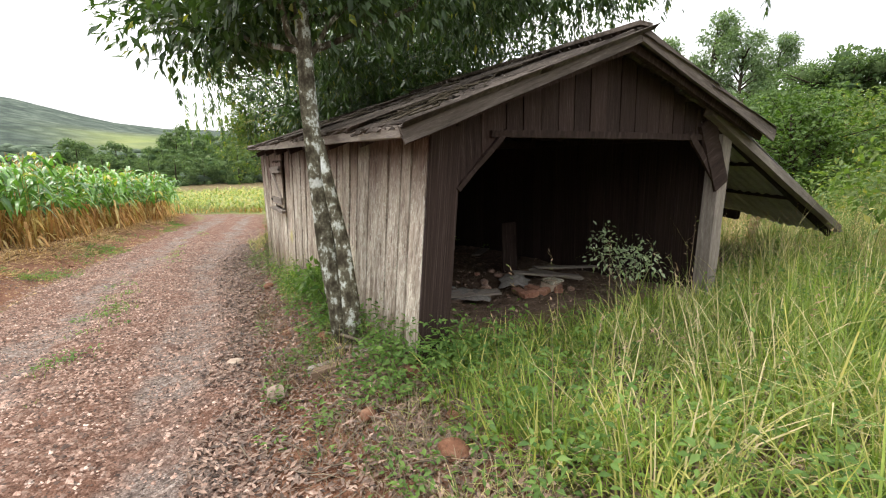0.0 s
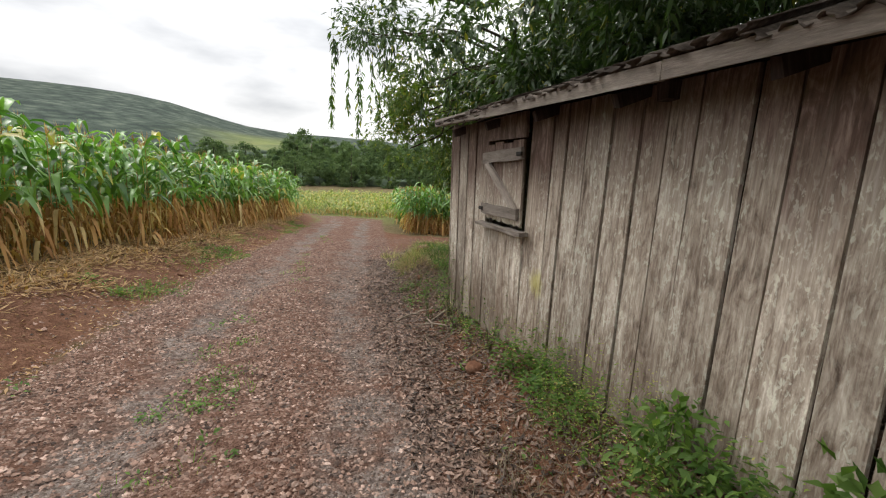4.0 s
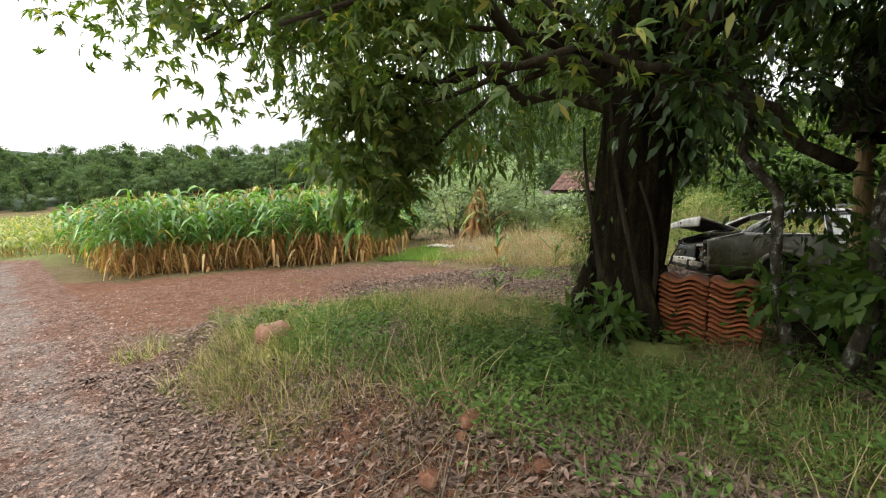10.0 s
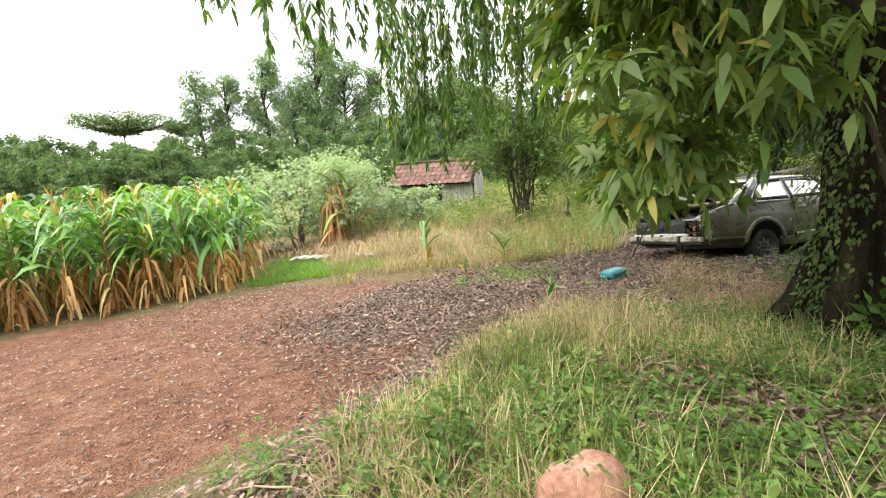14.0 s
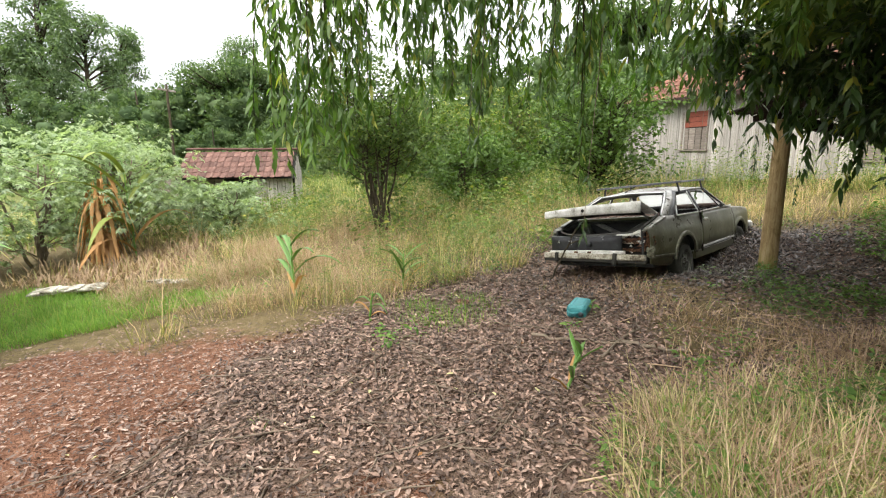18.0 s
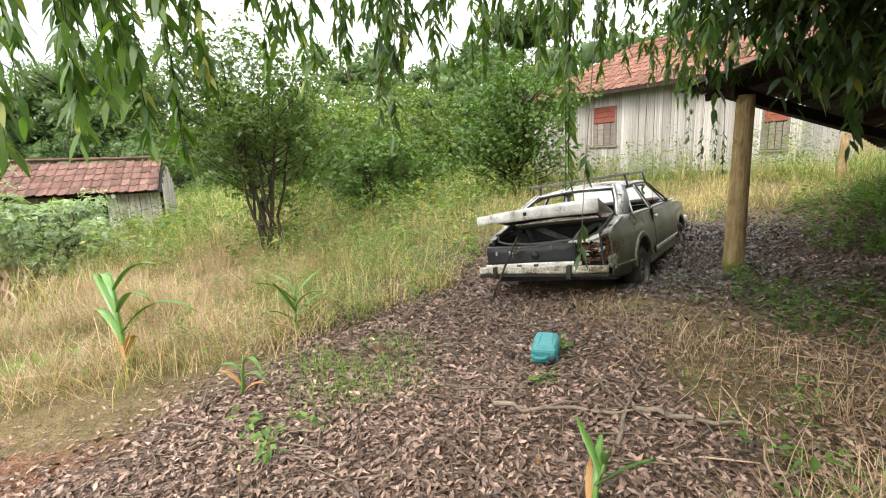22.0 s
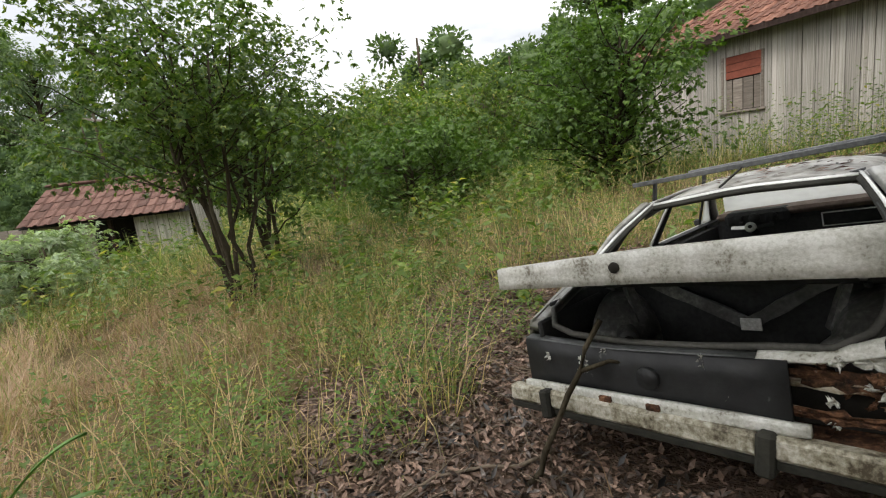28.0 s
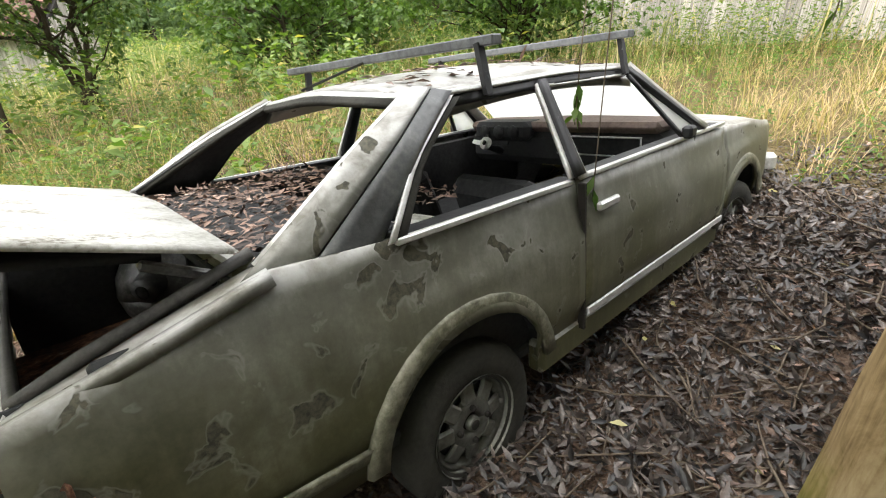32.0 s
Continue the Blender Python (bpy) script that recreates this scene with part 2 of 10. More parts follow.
def ground_mat():
    """Soil of several kinds, told apart by the ground's own zone map."""
    m, n, l, co, vec, info = start_mat("ground_soil", shift=False)
    att = n.new("ShaderNodeAttribute")
    att.attribute_name = "zone"
    sep = n.new("ShaderNodeSeparateColor")
    l.new(att.outputs["Color"], sep.inputs["Color"])
    P = co.outputs["Object"]
    big, mid, fine = noise_node(n, l, P, 0.55, 5.0), noise_node(n, l, P, 5.0, 6.0, 0.65), noise_node(n, l, P, 38.0, 5.0, 0.7)
    vor = n.new("ShaderNodeTexVoronoi")
    vor.inputs["Scale"].default_value = 26.0
    l.new(P, vor.inputs["Vector"])
    vor2 = n.new("ShaderNodeTexVoronoi")
    vor2.inputs["Scale"].default_value = 62.0
    l.new(P, vor2.inputs["Vector"])
    rut = n.new("ShaderNodeAttribute")
    rut.attribute_name = "track"
    far = noise_node(n, l, P, 0.035, 8.0, 0.65)
    f = math_node(n, l, "MULTIPLY_ADD", fine.outputs["Fac"], 0.5, math_node(n, l, "MULTIPLY", mid.outputs["Fac"], 0.5))
    stones = math_node(n, l, "MULTIPLY_ADD", vor2.outputs["Color"], 0.3, math_node(n, l, "MULTIPLY_ADD", vor.outputs["Color"], 0.25, math_node(n, l, "MULTIPLY", f, 0.45)))
    grav = ramp_node(n, [(0.28, (0.05, 0.026, 0.018)), (0.46, (0.155, 0.085, 0.06)), (0.6, (0.26, 0.16, 0.12)), (0.74, (0.46, 0.35, 0.29))])
    l.new(stones, grav.inputs["Fac"])
    grey = ramp_node(n, [(0.28, (0.07, 0.058, 0.052)), (0.5, (0.2, 0.168, 0.148)), (0.72, (0.42, 0.375, 0.34))])
    l.new(stones, grey.inputs["Fac"])
    gsel = ramp_node(n, [(0.47, (0, 0, 0)), (0.58, (1, 1, 1))])
    patchn = noise_node(n, l, P, 1.3, 5.0, 0.6)
    l.new(math_node(n, l, "ADD", math_node(n, l, "MULTIPLY_ADD", rut.outputs["Fac"], 0.26, -0.13), math_node(n, l, "MULTIPLY_ADD", patchn.outputs["Fac"], 0.6, math_node(n, l, "MULTIPLY", big.outputs["Fac"], 0.4))), gsel.inputs["Fac"])
    road_c = mix_node(n, l, math_node(n, l, "MULTIPLY", gsel.outputs["Color"], 0.75), grav.outputs["Color"], grey.outputs["Color"])
    dirt = ramp_node(n, [(0.35, (0.09, 0.04, 0.024)), (0.65, (0.24, 0.13, 0.09))])
    l.new(f, dirt.inputs["Fac"])
    dsel = ramp_node(n, [(0.5, (0, 0, 0)), (0.62, (1, 1, 1))])
    patchd = noise_node(n, l, P, 2.1, 5.0, 0.65, 0.4)
    l.new(patchd.outputs["Fac"], dsel.inputs["Fac"])
    road_c = mix_node(n, l, math_node(n, l, "MULTIPLY", dsel.outputs["Color"], 0.7), road_c, dirt.outputs["Color"])
    red = ramp_node(n, [(0.3, (0.07, 0.03, 0.017)), (0.5, (0.18, 0.087, 0.052)), (0.7, (0.31, 0.185, 0.122))])
    l.new(f, red.inputs["Fac"])
    lit = ramp_node(n, [(0.3, (0.05, 0.032, 0.023)), (0.5, (0.14, 0.095, 0.068)), (0.72, (0.28, 0.205, 0.155))])
    l.new(f, lit.inputs["Fac"])
    turf = ramp_node(n, [(0.3, (0.05, 0.037, 0.017)), (0.5, (0.15, 0.115, 0.055)), (0.7, (0.3, 0.225, 0.125))])
    l.new(math_node(n, l, "MULTIPLY_ADD", f, 0.7, math_node(n, l, "MULTIPLY", big.outputs["Fac"], 0.3)), turf.inputs["Fac"])
    crop = ramp_node(n, [(0.35, (0.12, 0.16, 0.045)), (0.65, (0.24, 0.26, 0.09))])
    l.new(math_node(n, l, "MULTIPLY_ADD", far.outputs["Fac"], 0.6, math_node(n, l, "MULTIPLY", mid.outputs["Fac"], 0.4)), crop.inputs["Fac"])
    jit = math_node(n, l, "MULTIPLY_ADD", mid.outputs["Fac"], 0.9, -0.45)

    def mask(ch):
        r = ramp_node(n, [(0.38, (0, 0, 0)), (0.62, (1, 1, 1))])
        l.new(math_node(n, l, "ADD", sep.outputs[ch], jit), r.inputs["Fac"])
        return r.outputs["Color"]

    wat = n.new("ShaderNodeAttribute")
    wat.attribute_name = "woods"
    wood_c = ramp_node(n, [(0.25, (0.02, 0.034, 0.026)), (0.45, (0.05, 0.07, 0.053)), (0.65, (0.1, 0.125, 0.09))])
    canopy = noise_node(n, l, P, 0.05, 8.0, 0.7)
    # crowns pale in the middle, dark between: shade among treetops painted flat
    tops = n.new("ShaderNodeTexVoronoi")
    tops.inputs["Scale"].default_value = 0.13
    l.new(P, tops.inputs["Vector"])
    l.new(math_node(n, l, "MULTIPLY_ADD", tops.outputs["Distance"], -0.4, math_node(n, l, "MULTIPLY_ADD", tops.outputs["Color"], 0.2, math_node(n, l, "MULTIPLY_ADD", canopy.outputs["Fac"], 0.75, 0.13))), wood_c.inputs["Fac"])
    c = mix_node(n, l, wat.outputs["Fac"], turf.outputs["Color"], wood_c.outputs["Color"])
    c = mix_node(n, l, att.outputs["Alpha"], c, crop.outputs["Color"])
    c = mix_node(n, l, mask("Green"), c, red.outputs["Color"])
    c = mix_node(n, l, mask("Blue"), c, lit.outputs["Color"])
    c = mix_node(n, l, mask("Red"), c, road_c)
    b = n["Principled BSDF"]
    l.new(c, b.inputs["Base Color"])
    b.inputs["Roughness"].default_value, b.inputs["Specular IOR Level"].default_value = 0.95, 0.15
    bp = n.new("ShaderNodeBump")
    bp.inputs["Strength"].default_value, bp.inputs["Distance"].default_value = 1.0, 0.045
    l.new(math_node(n, l, "MULTIPLY_ADD", vor2.outputs["Distance"], -0.5, math_node(n, l, "MULTIPLY_ADD", vor.outputs["Distance"], 0.5, f)), bp.inputs["Height"])
    l.new(bp.outputs["Normal"], b.inputs["Normal"])
    return m


GROUND = ground_mat()
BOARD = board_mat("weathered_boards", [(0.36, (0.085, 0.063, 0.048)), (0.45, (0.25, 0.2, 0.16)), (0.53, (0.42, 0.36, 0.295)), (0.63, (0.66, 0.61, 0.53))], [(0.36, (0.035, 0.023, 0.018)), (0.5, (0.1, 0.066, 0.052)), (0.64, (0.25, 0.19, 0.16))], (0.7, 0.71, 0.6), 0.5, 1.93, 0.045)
MOSSPOLE = board_mat("mossy_bare_log", [(0.38, (0.07, 0.065, 0.015)), (0.5, (0.18, 0.16, 0.035)), (0.62, (0.3, 0.26, 0.08))], [(0.38, (0.1, 0.066, 0.03)), (0.5, (0.235, 0.165, 0.08)), (0.62, (0.35, 0.265, 0.145))], (0.28, 0.27, 0.1), -1.02, -0.3)
FRONTWOOD = surface("dark_brown_wood", [(0.3, (0.015, 0.0095, 0.008)), (0.55, (0.04, 0.026, 0.022)), (0.75, (0.105, 0.08, 0.069))], 3, 14, 0.9, 0.4, (9, 9, 0.8), spec=0.15)
BARGEWOOD = surface("dark_grey_barge_wood", [(0.3, (0.05, 0.041, 0.036)), (0.55, (0.12, 0.1, 0.087)), (0.75, (0.24, 0.21, 0.19))], 3, 14, 0.9, 0.5, (1, 9, 9), spec=0.15)
GREYWOOD = surface("grey_weathered_wood", [(0.3, (0.12, 0.1, 0.085)), (0.55, (0.25, 0.215, 0.185)), (0.75, (0.4, 0.36, 0.32))], 3, 14, 0.9, 0.4, (1, 9, 9), spec=0.15)
POLEWOOD = surface("bare_log", [(0.3, (0.09, 0.065, 0.03)), (0.5, (0.22, 0.165, 0.085)), (0.72, (0.34, 0.27, 0.16))], 2, 12, 0.75, 0.35, (6, 6, 0.8), spec=0.2)
ROOFOLD = surface("old_roof_sheet", [(0.34, (0.02, 0.017, 0.014)), (0.5, (0.065, 0.052, 0.043)), (0.68, (0.17, 0.14, 0.12))], 2.5, 25, 0.92, 0.5, spec=0.15)
SHEETMETAL = surface("pale_metal_sheet", [(0.3, (0.18, 0.18, 0.17)), (0.7, (0.42, 0.42, 0.41))], 2, 20, 0.6, 0.15, metal=0.3)
BARK = surface("dark_bark", [(0.3, (0.018, 0.014, 0.01)), (0.52, (0.055, 0.045, 0.03)), (0.7, (0.1, 0.085, 0.06))], 3, 18, 0.95, 0.9, (4, 4, 1), spec=0.1)
LICHEN = surface("lichen_bark", [(0.4, (0.045, 0.038, 0.026)), (0.49, (0.11, 0.1, 0.07)), (0.545, (0.19, 0.185, 0.135)), (0.56, (0.4, 0.42, 0.37)), (0.64, (0.62, 0.65, 0.62))], 11, 50, 0.95, 1.0, (1, 1, 0.7), spec=0.1, mixfine=0.3)
STEMBARK = surface("spotted_grey_bark", [(0.4, (0.04, 0.034, 0.024)), (0.52, (0.1, 0.09, 0.066)), (0.575, (0.15, 0.145, 0.11)), (0.59, (0.34, 0.35, 0.3)), (0.66, (0.5, 0.52, 0.48))], 14, 50, 0.95, 0.9, (1, 1, 0.6), spec=0.1, mixfine=0.3)
OLDBARK = surface("old_mossy_bark", [(0.34, (0.007, 0.006, 0.004)), (0.5, (0.024, 0.019, 0.012)), (0.6, (0.05, 0.046, 0.02)), (0.7, (0.09, 0.095, 0.03))], 2.5, 22, 0.97, 1.0, (5, 5, 1.2), spec=0.08)
TWIG = surface("twig_bark", [(0.3, (0.07, 0.055, 0.04)), (0.7, (0.25, 0.2, 0.15))], 4, 30, 0.9, 0.4, spec=0.1)
STONE = surface("red_brown_stone", [(0.3, (0.13, 0.058, 0.037)), (0.5, (0.27, 0.135, 0.09)), (0.7, (0.38, 0.25, 0.19))], 5, 40, 0.85, 0.5)
PEBBLE = surface("pebbles", [(0.3, (0.085, 0.048, 0.036)), (0.52, (0.23, 0.15, 0.115)), (0.72, (0.52, 0.41, 0.35))], 8, 60, 0.9, 0.3, island=0.8)
TILE = surface("red_roof_tile", [(0.3, (0.05, 0.025, 0.018)), (0.5, (0.15, 0.066, 0.043)), (0.7, (0.27, 0.145, 0.1))], 2.5, 30, 0.9, 0.4, vary=0.35)
DARKTILE = surface("dark_red_roof_tile", [(0.3, (0.05, 0.028, 0.022)), (0.5, (0.115, 0.06, 0.046)), (0.7, (0.2, 0.125, 0.1))], 2.5, 30, 0.9, 0.4, vary=0.3)
STACKTILE = surface("orange_clay_tile", [(0.3, (0.14, 0.045, 0.02)), (0.55, (0.33, 0.115, 0.048)), (0.75, (0.44, 0.2, 0.1))], 5, 40, 0.85, 0.35, vary=0.3)
HOUSEWOOD = surface("whitewashed_boards", [(0.33, (0.12, 0.105, 0.09)), (0.48, (0.34, 0.315, 0.28)), (0.66, (0.58, 0.55, 0.51))], 2.2, 12, 0.9, 0.35, (6, 6, 0.5), vary=0.2, spec=0.15)
REDPAINT = surface("faded_red_paint", [(0.3, (0.15, 0.045, 0.03)), (0.7, (0.32, 0.1, 0.065))], 3, 18, 0.85, 0.3)
# near-black for small fittings and, in openings and holes, for the shade inside
DARK = surface("near_black", [(0.3, (0.01, 0.009, 0.008)), (0.7, (0.03, 0.026, 0.022))], 3, 20, 0.9, 0.1)
LEAF_BIG = leafy("dark_glossy_leaves", (0.022, 0.05, 0.014), (0.07, 0.12, 0.032), (0.26, 0.26, 0.04), 0.025, 0.3, 0.36, 0.5)
LEAF_OLIVE = leafy("small_olive_leaves", (0.038, 0.08, 0.018), (0.125, 0.18, 0.042), (0.2, 0.22, 0.05), 0.04, 0.42, 0.45, 0.4)
LEAF_LIGHT = leafy("light_green_leaves", (0.065, 0.115, 0.024), (0.165, 0.225, 0.055), (0.32, 0.29, 0.07), 0.06, 0.4)
LEAF_WILLOW = leafy("drooping_leaves", (0.045, 0.1, 0.018), (0.12, 0.2, 0.04), (0.26, 0.28, 0.06), 0.05, 0.4)
LEAF_BUSH = leafy("bush_leaves", (0.035, 0.08, 0.013), (0.125, 0.2, 0.038), None, 0, 0.35)
LEAF_SILVER = leafy("silvery_shrub_leaves", (0.2, 0.26, 0.16), (0.4, 0.47, 0.31), None, 0, 0.35, 0.7, 0.2)
LEAF_FAR = leafy("woodland_leaves", (0.06, 0.1, 0.045), (0.145, 0.2, 0.09), None, 0, 0.3, 0.8, 0.1)
LEAF_EUCA = leafy("eucalyptus_leaves", (0.085, 0.13, 0.07), (0.19, 0.25, 0.145), None, 0, 0.35, 0.7, 0.2)
CORN = leafy("maize_leaves", (0.045, 0.125, 0.03), (0.2, 0.37, 0.08), (0.42, 0.38, 0.09), 0.05, 0.3, 0.34, 0.55)
CORNPALE = leafy("ripening_maize_leaves", (0.14, 0.19, 0.045), (0.32, 0.36, 0.1), (0.44, 0.38, 0.14), 0.2, 0.35, 0.5, 0.3)
CORNDRY = leafy("dry_maize_leaves", (0.28, 0.125, 0.05), (0.58, 0.35, 0.16), (0.62, 0.47, 0.25), 0.15, 0.3, 0.8, 0.1)
GRASS = leafy("grass_blades", (0.1, 0.145, 0.035), (0.25, 0.285, 0.09), (0.5, 0.41, 0.25), 0.4, 0.4, 0.6, 0.2, 0.9)
STRIP = leafy("fresh_short_grass", (0.1, 0.19, 0.03), (0.2, 0.33, 0.07), (0.3, 0.34, 0.1), 0.1, 0.4, 0.6, 0.2)
GRASSTALL = leafy("tall_grass_blades", (0.115, 0.155, 0.045), (0.27, 0.3, 0.11), (0.52, 0.43, 0.26), 0.3, 0.35, 0.65, 0.2, 0.9)
GRASSWILD = leafy("wild_grass_blades", (0.14, 0.14, 0.05), (0.31, 0.285, 0.115), (0.52, 0.375, 0.24), 0.45, 0.35, 0.65, 0.2, 0.9)
GRASSDRY = leafy("dry_grass_blades", (0.25, 0.155, 0.1), (0.5, 0.37, 0.27), (0.2, 0.23, 0.08), 0.12, 0.25, 0.8, 0.1, 0.5)
WEED = leafy("weed_leaves", (0.06, 0.125, 0.026), (0.16, 0.25, 0.06), None, 0, 0.4, 0.55, 0.3)
EARTH = surface("red_earth_clods", [(0.32, (0.07, 0.03, 0.018)), (0.5, (0.17, 0.082, 0.05)), (0.68, (0.3, 0.18, 0.12))], 7, 35, 0.95, 1.0, vary=0.2, spec=0.1)
LITTER = surface("dead_leaves", [(0.3, (0.06, 0.036, 0.026)), (0.52, (0.18, 0.117, 0.086)), (0.72, (0.42, 0.315, 0.255))], 14, 60, 0.6, 0.2, island=0.8, spec=0.35)
LITTERDARK = surface("dark_dead_leaves", [(0.34, (0.02, 0.015, 0.012)), (0.54, (0.08, 0.063, 0.053)), (0.66, (0.23, 0.2, 0.175)), (0.76, (0.46, 0.42, 0.385))], 14, 60, 0.38, 0.2, island=1.0, spec=0.55)
FRESHLEAF = leafy("fallen_yellow_leaves", (0.42, 0.38, 0.16), (0.6, 0.55, 0.3), (0.34, 0.17, 0.07), 0.3, 0.2, 0.5, 0.3)
# green lifted and greyed, so the base colour carries some distance haze
LEAF_HILL = surface("hill_woods_canopy", [(0.3, (0.06, 0.088, 0.06)), (0.7, (0.115, 0.145, 0.098))], 0.06, 1.6, 0.95, 0.6, island=0.25, spec=0.05)

# ---- building helpers ----
def up(o, p):
    if p is not None:
        o.parent = p
    return o


def part(name, bm, material, parent=None, label="", m=None):
    me = bpy.data.meshes.new(name)
    bm.to_mesh(me)
    bm.free()
    me.materials.append(material)
    o = up(new(name, me), parent)
    if m is not None:
        o.matrix_local = m
    if label:
        o["label"] = label
    return o


def thing(name, label, category, m=None, group="", kind=""):
    o = tagged(new(name), label, category, group, kind)
    if m is not None:
        o.matrix_world = m
    return o


def slab(sx, sy, sz, bev=0.0, cuts=0, jit=0.0, rng=None):
    """A box centred on its middle, bevelled or worn uneven."""
    bm = bmesh.new()
    bmesh.ops.create_cube(bm, size=1.0)
    bmesh.ops.scale(bm, vec=(sx, sy, sz), verts=bm.verts)
    if cuts:
        ax = max(range(3), key=lambda i: (sx, sy, sz)[i])
        es = [e for e in bm.edges if abs((e.verts[0].co - e.verts[1].co)[ax]) > 0.9 * (sx, sy, sz)[ax]]
        bmesh.ops.subdivide_edges(bm, edges=es, cuts=cuts)
    if bev:
        bmesh.ops.bevel(bm, geom=bm.edges[:], offset=bev, segments=1, affect="EDGES")
    if jit:
        r = rng or random
        for v in bm.verts:
            v.co += Vector((r.uniform(-jit, jit), r.uniform(-jit, jit), r.uniform(-jit, jit)))
    return bm


def np_mesh(name, verts, faces, material, smooth=False):
    """A mesh from arrays: verts (N,3), faces (M,3) or (M,4)."""
    verts, faces = np.asarray(verts, np.float32), np.asarray(faces, np.int32)
    me = bpy.data.meshes.new(name)
    k = faces.shape[1]
    me.vertices.add(len(verts))
    me.vertices.foreach_set("co", verts.ravel())
    me.loops.add(faces.size)
    me.loops.foreach_set("vertex_index", faces.ravel())
    me.polygons.add(len(faces))
    me.polygons.foreach_set("loop_start", np.arange(0, faces.size, k, dtype=np.int32))
    me.polygons.foreach_set("loop_total", np.full(len(faces), k, np.int32))
    if smooth:
        me.polygons.foreach_set("use_smooth", np.ones(len(faces), bool))
    me.update()
    me.materials.append(material)
    return me


def tube(path, radii, sides=8, wob=0.0, rng=None, caps=True):
    """Verts and triangles of a tapered tube along a path."""
    path = np.asarray(path, float)
    n = len(path)
    tan = np.gradient(path, axis=0)
    tan /= np.linalg.norm(tan, axis=1)[:, None] + 1e-9
    ref = np.where(np.abs(tan[:, 2:3]) > 0.9, np.array([[1.0, 0, 0]]), np.array([[0, 0, 1.0]]))
    a = np.cross(tan, ref)
    a /= np.linalg.norm(a, axis=1)[:, None]
    b = np.cross(tan, a)
    th = np.arange(sides) * 2 * math.pi / sides
    r = np.asarray(radii, float)[:, None] * np.ones((1, sides))
    if wob:
        r = r * (1 + wob * (rng or np.random).uniform(-1, 1, (n, sides)))
    v = path[:, None] + r[..., None] * (np.cos(th)[None, :, None] * a[:, None] + np.sin(th)[None, :, None] * b[:, None])
    v = v.reshape(-1, 3)
    i = np.arange(n - 1)[:, None] * sides + np.arange(sides)[None]
    j = np.arange(n - 1)[:, None] * sides + (np.arange(sides)[None] + 1) % sides
    f = np.concatenate([np.stack([i, j, j + sides], -1).reshape(-1, 3), np.stack([i, j + sides, i + sides], -1).reshape(-1, 3)])
    if caps:
        v = np.concatenate([v, path[[0, -1]]])
        k = np.arange(sides)
        k2 = (k + 1) % sides
        e = (n - 1) * sides
        f = np.concatenate([f, np.stack([k2, k, np.full(sides, n * sides)], -1), np.stack([e + k, e + k2, np.full(sides, n * sides + 1)], -1)])
    return v, f


def join(chunks):
    vs, fs, o = [], [], 0
    for v, f in chunks:
        vs.append(v)
        fs.append(np.asarray(f) + o)
        o += len(v)
    return np.concatenate(vs), np.concatenate(fs)


def mesh_part(name, vf, material, parent=None, label="", smooth=True):
    o = up(new(name, np_mesh(name, vf[0], vf[1], material, smooth)), parent)
    if label:
        o["label"] = label
    return o


def leaves(c, d, nrm, length, width, droop=0.0):
    """Folded leaves: a rhombus of two triangles a leaf, bent along its middle. All arrays of N rows."""
    c, d, nrm = (np.asarray(a, float) for a in (c, d, nrm))
    d = d / (np.linalg.norm(d, axis=1)[:, None] + 1e-9)
    s = np.cross(d, nrm)
    s /= np.linalg.norm(s, axis=1)[:, None] + 1e-9
    u = np.cross(s, d)
    L, W = (np.broadcast_to(np.asarray(a, float), (len(c),))[:, None] for a in (length, width))
    mid = c + 0.42 * L * d + 0.18 * W * u
    tip = c + L * d - droop * L * np.array([[0, 0, 1.0]])
    v = np.stack([c, mid + 0.5 * W * s, tip, mid - 0.5 * W * s], 1).reshape(-1, 3)
    i = 4 * np.arange(len(c))[:, None]
    return v, np.concatenate([i + np.array([[0, 1, 2]]), i + np.array([[0, 2, 3]])], 1).reshape(-1, 3)


def lances(c, d, nrm, length, width, droop=0.0):
    """Lance-shaped leaves: six points, four triangles each, folded and bent down along the middle."""
    c, d, nrm = (np.asarray(a, float) for a in (c, d, nrm))
    d = d / (np.linalg.norm(d, axis=1)[:, None] + 1e-9)
    s = np.cross(d, nrm)
    s /= np.linalg.norm(s, axis=1)[:, None] + 1e-9
    u = np.cross(s, d)
    L, W = (np.broadcast_to(np.asarray(a, float), (len(c),))[:, None] for a in (length, width))
    z = np.array([[0, 0, 1.0]])
    m1 = c + 0.28 * L * d + 0.16 * W * u
    m2 = c + 0.62 * L * d + 0.14 * W * u - 0.3 * droop * L * z
    tip = c + L * d - (droop + 0.08) * L * z
    v = np.stack([c, m1 + 0.46 * W * s, m2 + 0.4 * W * s, tip, m2 - 0.4 * W * s, m1 - 0.46 * W * s], 1).reshape(-1, 3)
    i = 6 * np.arange(len(c))[:, None]
    return v, np.concatenate([i + np.array([q]) for q in ([0, 1, 5], [1, 2, 4], [1, 4, 5], [2, 3, 4])], 1).reshape(-1, 3)


